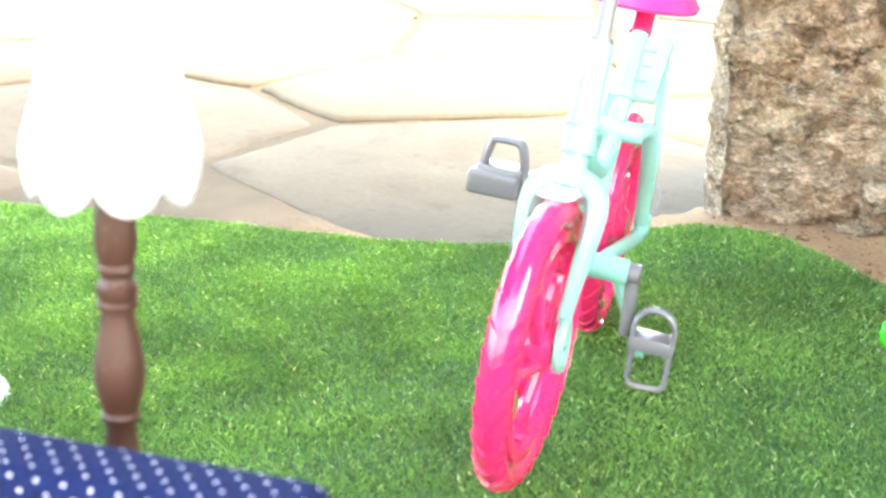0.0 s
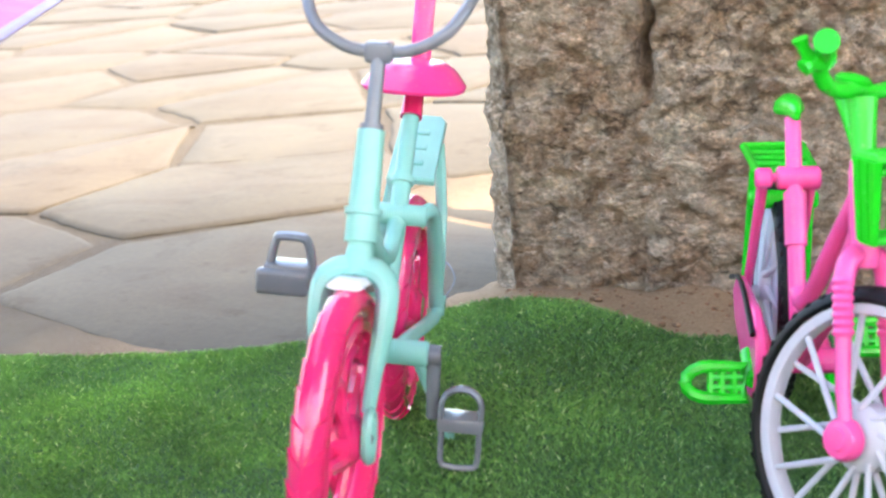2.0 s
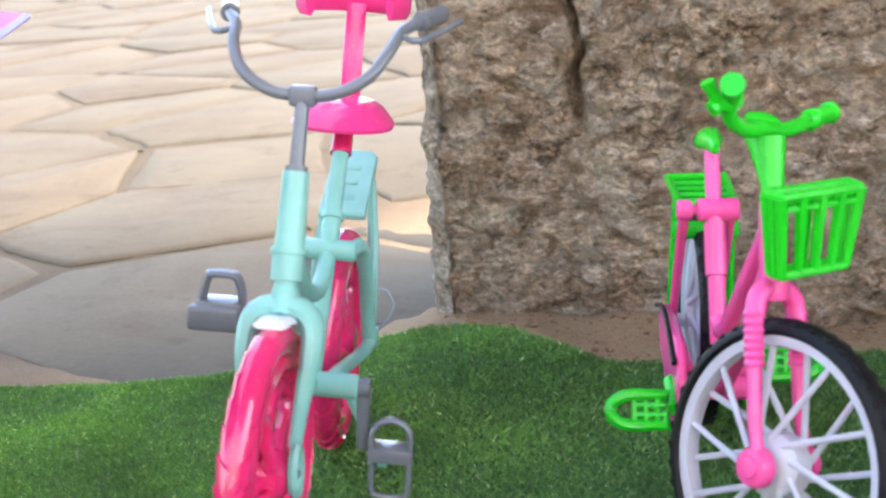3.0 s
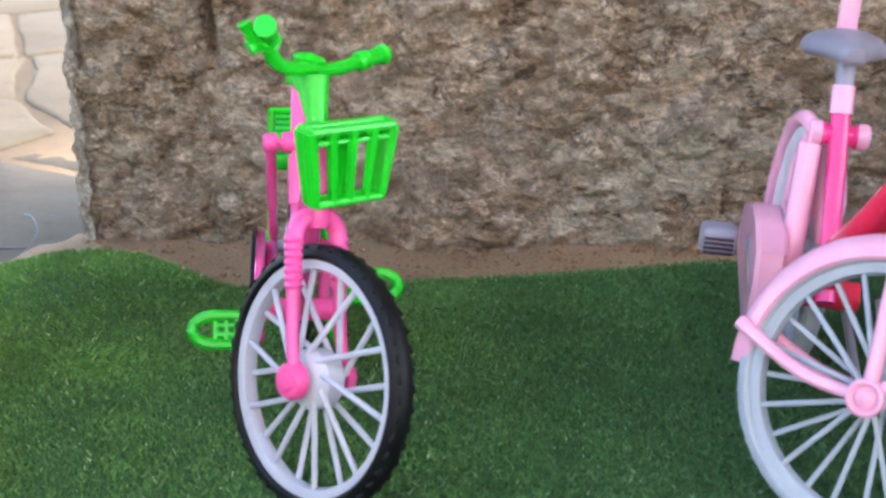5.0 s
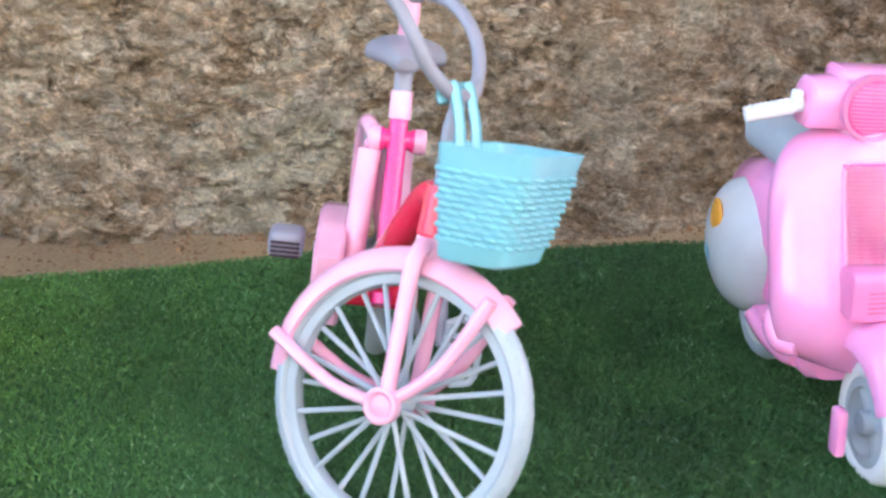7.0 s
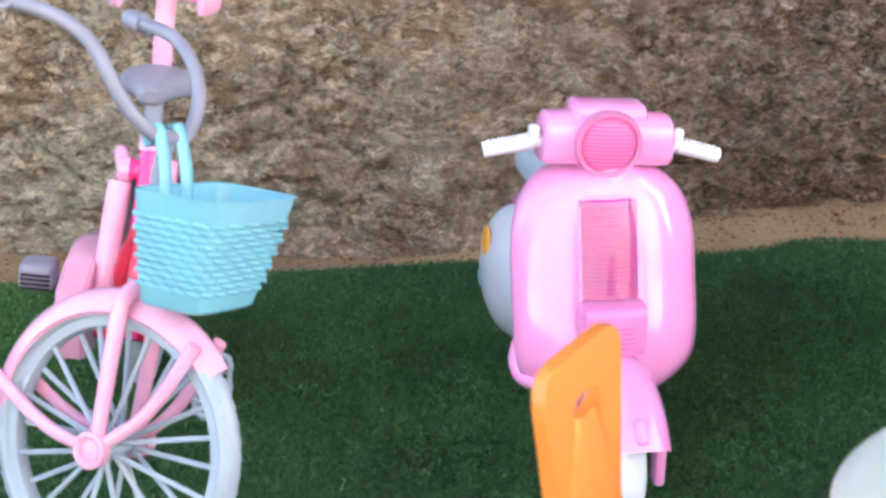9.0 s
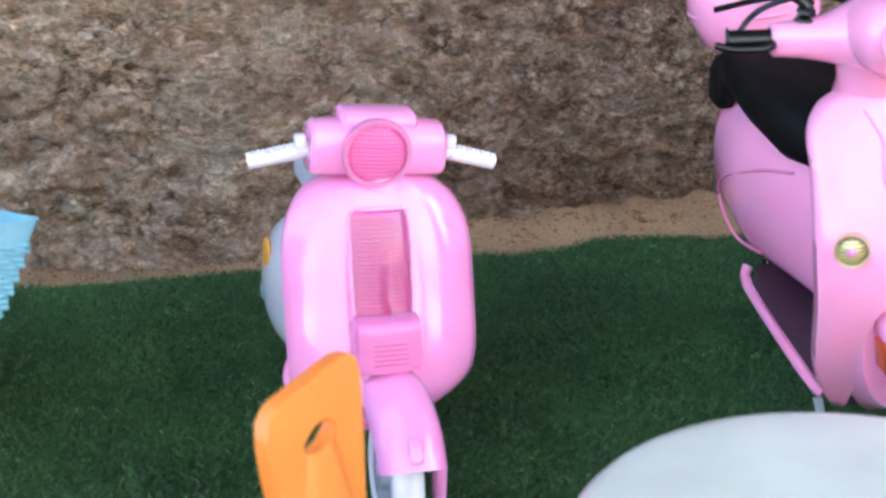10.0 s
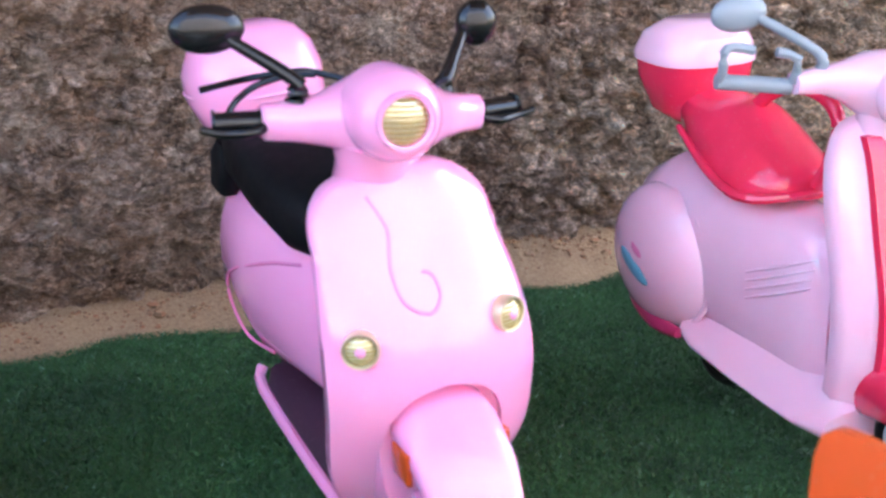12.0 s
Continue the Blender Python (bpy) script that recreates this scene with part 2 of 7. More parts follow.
    for n, lo, hi in ((grain, 0.66, 1.5), (tex(150, 3, 0.6, 0.5), 0.76, 1.34), (tex(46, 4, 0.6, 0.7), 0.72, 1.36)):
        g = ramp(nt, [(0.38, (lo, lo, lo * 1.02)), (0.5, (1.0, 0.99, 1.02)), (0.62, (hi, hi, hi * 1.03))])
        nt.links.new(n.outputs[0], g.inputs[0])
        mul = nt.nodes.new("ShaderNodeMix")
        mul.data_type, mul.blend_type = "RGBA", "MULTIPLY"
        nt.links.new(crumbly(0.35 if lo < 0.7 else 0.6, 1.0), mul.inputs[0])
        nt.links.new(c, mul.inputs[6])
        nt.links.new(g.outputs[0], mul.inputs[7])
        c = mul.outputs[2]
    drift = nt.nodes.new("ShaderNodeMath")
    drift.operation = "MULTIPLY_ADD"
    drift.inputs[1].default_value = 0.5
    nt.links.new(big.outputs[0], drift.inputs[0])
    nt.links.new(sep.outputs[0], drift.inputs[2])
    # Darkens the tone between x of about 0.2 and 0.5, ragged at the ends.
    tone_in = nt.nodes.new("ShaderNodeMapRange")
    tone_in.inputs["From Min"].default_value, tone_in.inputs["From Max"].default_value = 0.18, 0.48
    tone_in.inputs["To Min"].default_value = 0.25
    nt.links.new(drift.outputs[0], tone_in.inputs[0])
    # Brings the tone back up further along x.
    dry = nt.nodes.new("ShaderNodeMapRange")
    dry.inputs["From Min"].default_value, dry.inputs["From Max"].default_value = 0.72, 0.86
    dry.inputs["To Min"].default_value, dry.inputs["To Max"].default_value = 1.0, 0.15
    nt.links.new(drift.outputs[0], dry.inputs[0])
    tone_band = nt.nodes.new("ShaderNodeMath")
    tone_band.operation = "MULTIPLY"
    nt.links.new(tone_in.outputs[0], tone_band.inputs[0])
    nt.links.new(dry.outputs[0], tone_band.inputs[1])
    tone_mix = nt.nodes.new("ShaderNodeMix")
    tone_mix.data_type, tone_mix.blend_type = "RGBA", "MULTIPLY"
    tone_mix.inputs[7].default_value = (0.54, 0.48, 0.48, 1)
    nt.links.new(tone_band.outputs[0], tone_mix.inputs[0])
    nt.links.new(c, tone_mix.inputs[6])
    nt.links.new(tone_mix.outputs[2], b.inputs["Base Color"])
    b.inputs["Roughness"].default_value = 0.92
    b.inputs["Specular IOR Level"].default_value = 0.2
    mx = nt.nodes.new("ShaderNodeMath")
    mx.operation = "MULTIPLY_ADD"
    mx.inputs[1].default_value = 0.9
    nt.links.new(fine.outputs[0], mx.inputs[0])
    low = nt.nodes.new("ShaderNodeMath")
    low.operation = "MULTIPLY"
    low.inputs[1].default_value = 0.5
    nt.links.new(pale.outputs[0], low.inputs[0])
    nt.links.new(low.outputs[0], mx.inputs[2])
    mx2 = nt.nodes.new("ShaderNodeMath")
    mx2.operation = "MULTIPLY_ADD"
    mx2.inputs[1].default_value = 1.0
    nt.links.new(grain.outputs[0], mx2.inputs[0])
    nt.links.new(mx.outputs[0], mx2.inputs[2])
    mx3 = nt.nodes.new("ShaderNodeMath")
    mx3.operation = "MULTIPLY_ADD"
    mx3.inputs[1].default_value = -0.7
    nt.links.new(clump[2].outputs["Distance"], mx3.inputs[0])
    nt.links.new(mx2.outputs[0], mx3.inputs[2])
    along_x = nt.nodes.new("ShaderNodeMath")
    along_x.operation = "MULTIPLY"
    nt.links.new(mx3.outputs[0], along_x.inputs[0])
    nt.links.new(crumbly(0.6, 1.0), along_x.inputs[1])
    bump(nt, b, along_x.outputs[0], 1.0, 0.011)
    return m


def sand_mat():
    m, nt, b = base_mat("sandy_soil")
    a = noise_tex(nt, 14, 6)
    c1 = ramp(nt, [(0.3, lin("8a6c4e")), (0.7, lin("b3936f"))])
    nt.links.new(a.outputs[0], c1.inputs[0])
    f = noise_tex(nt, 500, 6, 0.7)
    c2 = ramp(nt, [(0.3, lin("5e4833")), (0.7, lin("c9ab86"))])
    nt.links.new(f.outputs[0], c2.inputs[0])
    tc = nt.nodes.new("ShaderNodeTexCoord")
    sep = nt.nodes.new("ShaderNodeSeparateXYZ")
    nt.links.new(tc.outputs["Object"], sep.inputs[0])
    grout = nt.nodes.new("ShaderNodeMapRange")
    grout.inputs["From Min"].default_value, grout.inputs["From Max"].default_value = -0.58, -0.72
    nt.links.new(sep.outputs[0], grout.inputs[0])
    c = mix_col(nt, 0.4, c1.outputs[0], c2.outputs[0])
    nt.links.new(mix_col(nt, grout.outputs[0], c, mix_col(nt, a.outputs[0], lin("45392a"), lin("6a5b45"))), b.inputs["Base Color"])
    b.inputs["Roughness"].default_value = 0.95
    bump(nt, b, f.outputs[0], 0.8, 0.003)
    return m


def paving_mat():
    """Sandstone flags: each its own buff or pinkish tone, bedding streaks, fine grit and stains."""
    m, nt, b = base_mat("sandstone_flags")
    oi = nt.nodes.new("ShaderNodeObjectInfo")
    base = ramp(nt, [(0.0, lin("554a37")), (0.35, lin("5e523e")), (0.6, lin("60503d")), (0.8, lin("554c3a")), (1.0, lin("605542"))])
    nt.links.new(oi.outputs["Random"], base.inputs[0])
    a = noise_tex(nt, 9, 7, 0.62)
    c1 = ramp(nt, [(0.32, lin("40382c")), (0.5, lin("544a39")), (0.68, lin("615642"))])
    nt.links.new(a.outputs[0], c1.inputs[0])
    f = noise_tex(nt, 220, 6, 0.7)
    c2 = ramp(nt, [(0.3, lin("3a3125")), (0.7, lin("706147"))])
    nt.links.new(f.outputs[0], c2.inputs[0])
    c = mix_col(nt, 0.45, base.outputs[0], c1.outputs[0])
    tc = nt.nodes.new("ShaderNodeTexCoord")
    mp = nt.nodes.new("ShaderNodeMapping")
    mp.inputs["Scale"].default_value = (5, 8, 5)
    mp.inputs["Rotation"].default_value = (0, 0, radians(20))
    nt.links.new(tc.outputs["Object"], mp.inputs["Vector"])
    st = nt.nodes.new("ShaderNodeTexNoise")
    st.inputs["Scale"].default_value, st.inputs["Detail"].default_value, st.inputs["Distortion"].default_value = 1.0, 6, 1.2
    nt.links.new(mp.outputs[0], st.inputs["Vector"])
    c3 = ramp(nt, [(0.36, (0.55, 0.55, 0.55)), (0.50, (0, 0, 0))])
    nt.links.new(st.outputs[0], c3.inputs[0])
    c = mix_col(nt, c3.outputs[0], c, lin("4a3a28"))
    rub = noise_tex(nt, 24, 6, 0.7)
    c4 = ramp(nt, [(0.36, (0.6, 0.6, 0.6)), (0.44, (0, 0, 0))])
    nt.links.new(rub.outputs[0], c4.inputs[0])
    c = mix_col(nt, c4.outputs[0], c, lin("40331f"))
    nt.links.new(mix_col(nt, 0.22, c, c2.outputs[0]), b.inputs["Base Color"])
    b.inputs["Roughness"].default_value = 0.85
    bump(nt, b, st.outputs[0], 0.25, 0.008)
    return m


def turf_mat():
    """Synthetic grass blades: each blade its own green, a few straw-coloured, with light painted in: brighter left,
    darker right.
    """
    m, nt, b = base_mat("synthetic_grass")
    g = nt.nodes.new("ShaderNodeNewGeometry")
    r = ramp(nt, [(0.0, lin("30562c")), (0.5, lin("426d36")), (0.88, lin("538047")), (0.975, lin("6a985c")), (0.997, lin("a8bea8"))])
    nt.links.new(g.outputs["Random Per Island"], r.inputs[0])
    n = noise_tex(nt, 11, 5, 0.65)
    t = ramp(nt, [(0.34, (0.45, 0.56, 0.56)), (0.66, (1.32, 1.34, 1.24))])
    nt.links.new(n.outputs[0], t.inputs[0])
    mm = nt.nodes.new("ShaderNodeMix")
    mm.data_type, mm.blend_type = "RGBA", "MULTIPLY"
    mm.inputs[0].default_value = 1.0
    nt.links.new(r.outputs[0], mm.inputs[6])
    nt.links.new(t.outputs[0], mm.inputs[7])
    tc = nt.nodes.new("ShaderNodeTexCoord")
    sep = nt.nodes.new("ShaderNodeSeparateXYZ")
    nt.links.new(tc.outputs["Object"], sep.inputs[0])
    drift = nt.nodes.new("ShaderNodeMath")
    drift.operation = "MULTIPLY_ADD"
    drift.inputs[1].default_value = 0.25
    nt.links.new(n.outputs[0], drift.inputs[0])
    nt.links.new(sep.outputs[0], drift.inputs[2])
    # Light put into the colour: blades brighten towards the open left side.
    lit_left = nt.nodes.new("ShaderNodeMapRange")
    lit_left.inputs["From Min"].default_value, lit_left.inputs["From Max"].default_value = 0.08, -0.45
    nt.links.new(drift.outputs[0], lit_left.inputs[0])
    lit_tint = nt.nodes.new("ShaderNodeMix")
    lit_tint.data_type, lit_tint.blend_type = "RGBA", "MULTIPLY"
    lit_tint.inputs[7].default_value = (3.1, 2.35, 1.5, 1)
    nt.links.new(lit_left.outputs[0], lit_tint.inputs[0])
    nt.links.new(mm.outputs[2], lit_tint.inputs[6])
    # Shade put into the colour: blades darken to the right, around the scooters.
    along_x = nt.nodes.new("ShaderNodeMapRange")
    along_x.inputs["From Min"].default_value, along_x.inputs["From Max"].default_value = -0.1, 0.38
    nt.links.new(drift.outputs[0], along_x.inputs[0])
    shade_tint = nt.nodes.new("ShaderNodeMix")
    shade_tint.data_type, shade_tint.blend_type = "RGBA", "MULTIPLY"
    shade_tint.inputs[7].default_value = (0.42, 0.55, 0.55, 1)
    nt.links.new(along_x.outputs[0], shade_tint.inputs[0])
    nt.links.new(lit_tint.outputs[2], shade_tint.inputs[6])
    nt.links.new(shade_tint.outputs[2], b.inputs["Base Color"])
    b.inputs["Roughness"].default_value = 0.5
    b.inputs["Subsurface Weight"].default_value = 0.0
    return m


def turf_base_mat():
    m, nt, b = base_mat("turf_backing")
    n = noise_tex(nt, 300, 4)
    r = ramp(nt, [(0.3, lin("20401b")), (0.7, lin("32602c"))])
    nt.links.new(n.outputs[0], r.inputs[0])
    nt.links.new(r.outputs[0], b.inputs["Base Color"])
    b.inputs["Roughness"].default_value = 0.8
    return m


def grit_mat():
    m, nt, b = base_mat("brown_grit")
    g = nt.nodes.new("ShaderNodeNewGeometry")
    r = ramp(nt, [(0.0, lin("5b4431")), (0.4, lin("8f6f50")), (0.7, lin("a8623f")), (1.0, lin("c7ac88"))])
    nt.links.new(g.outputs["Random Per Island"], r.inputs[0])
    n = noise_tex(nt, 900, 3)
    nt.links.new(mix_col(nt, n.outputs[0], r.outputs[0], lin("86694c")), b.inputs["Base Color"])
    b.inputs["Roughness"].default_value = 0.9
    return m


def plaster_mat():
    m, nt, b = base_mat("grey_plaster")
    n = noise_tex(nt, 3, 6)
    r = ramp(nt, [(0.3, lin("d9d8d4")), (0.7, lin("e6e5e2"))])
    nt.links.new(n.outputs[0], r.inputs[0])
    nt.links.new(r.outputs[0], b.inputs["Base Color"])
    b.inputs["Roughness"].default_value = 0.9
    bump(nt, b, noise_tex(nt, 60, 5).outputs[0], 0.3, 0.01)
    return m


PLASTER = plaster_mat()
GRIT = grit_mat()
WIRE = (-0.52, 0.235)
DOTS, STONE, SAND, PAVING, TURF, TURFBASE = fabric_dots(), stone_mat(), sand_mat(), paving_mat(), turf_mat(), turf_base_mat()


# ---- mesh tools; toys are drawn in centimetres, in their own frame: x ahead, y to their left, z up ----
class Mesh:
    def __init__(self):
        self.v, self.f = [], []

    def add(self, verts, faces):
        n = len(self.v)
        self.v += [Vector(p) for p in verts]
        self.f += [tuple(i + n for i in face) for face in faces]
        return self

    def rings(self, rings, close=False, cap=True):
        k, n = len(rings[0]), len(rings)
        verts = [p for r in rings for p in r]
        faces = []
        for i in range(n if close else n - 1):
            a, b = i * k, (i + 1) % n * k
            faces += [(a + j, a + (j + 1) % k, b + (j + 1) % k, b + j) for j in range(k)]
        if cap and not close:
            faces += [tuple(reversed(range(k))), tuple((n - 1) * k + j for j in range(k))]
        return self.add(verts, faces)

    def tube(self, pts, r, n=10, k=1, flat=1.0, up=(0, 0, 1), closed=False):
        """A tube along points; r one radius or one per point; k > 1 rounds the path; flat squeezes it along up."""
        pts = [Vector(p) for p in pts]
        rad = list(r) if isinstance(r, (list, tuple)) else [r] * len(pts)
        if k > 1:
            q, qr, m = [], [], len(pts)
            for i in range(m if closed else m - 1):
                p0 = pts[i - 1] if (i or closed) else pts[0]
                p1, p2 = pts[i], pts[(i + 1) % m]
                p3 = pts[(i + 2) % m] if (closed or i + 2 < m) else p2
                for j in range(k):
                    t = j / k
                    q.append(0.5 * (2 * p1 + (p2 - p0) * t + (2 * p0 - 5 * p1 + 4 * p2 - p3) * t * t + (3 * p1 - p0 - 3 * p2 + p3) * t ** 3))
                    qr.append(rad[i] * (1 - t) + rad[(i + 1) % m] * t)
            if not closed:
                q.append(pts[-1])
                qr.append(rad[-1])
            pts, rad = q, qr
        rings, m = [], len(pts)
        upv = Vector(up)
        for i, p in enumerate(pts):
            a = pts[(i - 1) % m] if (i or closed) else p
            b = pts[(i + 1) % m] if (closed or i + 1 < m) else p
            d = (b - a).normalized()
            side = d.cross(upv)
            if side.length < 1e-3:
                side = d.cross(Vector((1, 0, 0)))
            side.normalize()
            top = side.cross(d)
            rings.append([p + rad[i] * (math.cos(x) * side + flat * math.sin(x) * top) for x in (2 * math.pi * j / n for j in range(n))])
        return self.rings(rings, close=closed)

    def lathe(self, prof, o=(0, 0, 0), axis="y", n=32, a0=0.0, a1=360.0):
        """Turn a profile of (distance along the axis, radius)."""
        o, full = Vector(o), abs(a1 - a0) >= 359.9
        cols = []
        for j in range(n if full else n + 1):
            x = radians(a0 + (a1 - a0) * j / n)
            c, s = math.cos(x), math.sin(x)
            cols.append([o + Vector({"y": (r * c, h, r * s), "x": (h, r * c, r * s), "z": (r * c, r * s, h)}[axis]) for h, r in prof])
        k = len(prof)
        verts = [p for col in cols for p in col]
        faces = []
        for j in range(n):
            a, b = j * k, (j + 1) % len(cols) * k
            faces += [(a + i, a + i + 1, b + i + 1, b + i) for i in range(k - 1)]
        return self.add(verts, faces)

    def box(self, c, size, bevel=0.1, seg=2, m=None):
        bm = bmesh.new()
        bmesh.ops.create_cube(bm, size=1)
        for v in bm.verts:
            v.co = Vector((v.co.x * size[0], v.co.y * size[1], v.co.z * size[2]))
        if bevel:
            bmesh.ops.bevel(bm, geom=bm.edges[:], offset=bevel, segments=seg, profile=0.5, affect="EDGES")
        m = m or Matrix.Identity(4)
        bm.verts.index_update()
        self.add([Vector(c) + m @ v.co for v in bm.verts], [[v.index for v in f.verts] for f in bm.faces])
        bm.free()
        return self

    def loft(self, secs, n=24, axis="x"):
        """Sections along an axis: (place, centre 1, centre 2, half 1, half 2, power). Rounded boxes to ellipses."""
        rings = []
        for a, c1, c2, h1, h2, p in secs:
            ring = []
            for j in range(n):
                x = 2 * math.pi * j / n
                c, s = math.cos(x), math.sin(x)
                u = c1 + h1 * math.copysign(abs(c) ** (2 / p), c)
                w = c2 + h2 * math.copysign(abs(s) ** (2 / p), s)
                ring.append({"x": (a, u, w), "z": (u, w, a), "y": (u, a, w)}[axis])
            rings.append(ring)
        return self.rings(rings)

    def slab(self, outline, t0, t1, plane="xz", bevel=0.08):
        """A plate with an outline in a plane, from t0 to t1 across it, its rims eased."""
        pts = [Vector((a, b)) for a, b in outline]
        mid = sum(pts, Vector((0, 0))) / len(pts)
        def ring(t, inset):
            out = []
            for p in pts:
                q = p + (mid - p).normalized() * inset
                out.append({"xz": (q.x, t, q.y), "xy": (q.x, q.y, t), "yz": (t, q.x, q.y)}[plane])
            return out
        s = bevel if t1 > t0 else -bevel
        return self.rings([ring(t0, bevel), ring(t0 + s, 0), ring(t1 - s, 0), ring(t1, bevel)])

    def sphere(self, c, r, n=16, m=10):
        r = (r, r, r) if not isinstance(r, (tuple, list)) else r
        rings = []
        for i in range(1, m):
            a = math.pi * i / m
            rings.append([(c[0] + r[0] * math.sin(a) * math.cos(2 * math.pi * j / n), c[1] + r[1] * math.sin(a) * math.sin(2 * math.pi * j / n),
                           c[2] - r[2] * math.cos(a)) for j in range(n)])
        return self.rings(rings)

    def move(self, m):
        self.v = [m @ p for p in self.v]
        return self


def part(name, me, mat, parent=None, label="", m=None, sharp=38, unit=0.01):
    """Link a Mesh as one object under a thing or a part."""
    if m is not None:
        me.move(m)
    data = bpy.data.meshes.new(name)
    data.from_pydata([p * unit for p in me.v], [], me.f)
    bm = bmesh.new()
    bm.from_mesh(data)
    bmesh.ops.recalc_face_normals(bm, faces=bm.faces[:])
    bm.to_mesh(data)
    bm.free()
    data.polygons.foreach_set("use_smooth", [True] * len(data.polygons))
    data.set_sharp_from_angle(angle=radians(sharp))
    data.materials.append(mat)
    ob = new(name, data)
    ob.parent = parent
    if label:
        ob["label"] = label
    return ob


def thing(name, m, label, category, group=""):
    ob = new(name)
    ob.empty_display_size = 0.02
    ob.matrix_basis = m
    return tagged(ob, label, category, group, "thing")


def about(point, axis, degrees):
    """A turn about an axis through a point."""
    return Matrix.Translation(point) @ Matrix.Rotation(radians(degrees), 4, Vector(axis)) @ Matrix.Translation(-Vector(point))


# ---- the lie of the land ----
def land(x, y):
    """Height of the turf in metres: gently uneven."""
    z = -0.010
    z += 0.013 * math.exp(-(((x + 0.36) / 0.13) ** 2 + ((y + 0.02) / 0.20) ** 2))
    z += 0.014 * math.exp(-(((x + 0.42) / 0.09) ** 2 + ((y - 0.19) / 0.08) ** 2))
    z -= 0.003 * math.exp(-(((x + 0.19) / 0.09) ** 2 + ((y - 0.01) / 0.1) ** 2))
    z -= 0.010 * math.exp(-(((x - 0.16) / 0.12) ** 2 + ((y - 0.20) / 0.14) ** 2))
    z += 0.004 * (1 + math.tanh((x - 0.36) / 0.10))
    return z


EDGE = [(-2.5, -0.35), (-1.2, -0.10), (-0.82, 0.02), (-0.715, 0.06), (-0.645, 0.085), (-0.58, 0.108), (-0.53, 0.13), (-0.49, 0.148), (-0.44, 0.187), (-0.39, 0.20), (-0.33, 0.185), (-0.29, 0.208),
        (-0.25, 0.233), (-0.20, 0.261), (-0.15, 0.287), (-0.10, 0.311), (-0.04, 0.326), (0.0, 0.338), (0.07, 0.365), (0.17, 0.40), (0.25, 0.43), (0.30, 0.447), (0.52, 0.508), (1.0, 0.64), (2.5, 1.05)]


def turf_edge(x):
    return float(np.interp(x, [e[0] for e in EDGE], [e[1] for e in EDGE])) + 0.004 * noise.noise((x * 14, 3.3, 0)) + 0.002 * noise.noise((x * 60, 7.3, 0))


def wall_y(x, z=0.0):
    return 0.372 + 0.276 * x - 0.10 * max(0.0, min(z, 0.3)) + 0.014 * max(0.0, min(1.0, (x - 0.08) / 0.2))


# ---- ground, turf, wall ----
def sheet(name, xs, ys, zf, mat, kind="structure", label="", category=""):
    verts = [(x, y, zf(x, y)) for y in ys for x in xs]
    nx = len(xs)
    faces = [(j * nx + i, j * nx + i + 1, (j + 1) * nx + i + 1, (j + 1) * nx + i) for j in range(len(ys) - 1) for i in range(nx - 1)]
    data = bpy.data.meshes.new(name)
    data.from_pydata(verts, [], faces)
    data.polygons.foreach_set("use_smooth", [True] * len(faces))
    data.materials.append(mat)
    return tagged(new(name, data), label, category, "", kind)


def spaced(a, b, step, far):
    """Coordinates with fine steps from a to b, widening out to the horizon."""
    mid = [a + (b - a) * i / round((b - a) / step) for i in range(round((b - a) / step) + 1)]
    out, d = [], step
    while d < far:
        out.append(d)
        d *= 1.8
    return [a - d for d in reversed(out)] + mid + [b + d for d in out]


def soil(x, y):
    z = land(x, y) - 0.014 + 0.004 * noise.noise((x * 9, y * 9, 1.0)) + 0.0015 * noise.noise((x * 60, y * 60, 2.0))
    if x < -0.5 and y > turf_edge(x) + 0.015:
        return -0.0166 + 0.0009 * noise.noise((x * 40, y * 40, 1.0))
    gap = wall_y(x) - y
    if x > -0.5 and gap < 0.10:
        z += (0.012 + 0.02 * max(0.0, min(1.0, (x - 0.02) / 0.3))) * (1 - max(0.0, gap) / 0.10) ** 2 * (1 + 0.35 * noise.noise((x * 30, y * 30, 4.0)))
    return z if abs(x) < 4 and abs(y) < 4 else -0.03


sheet("ground", spaced(-0.9, 0.9, 0.0125, 400), spaced(-0.5, 0.6, 0.0125, 400), soil, SAND, label="bare sandy soil with small grit along the wall", category="ground")


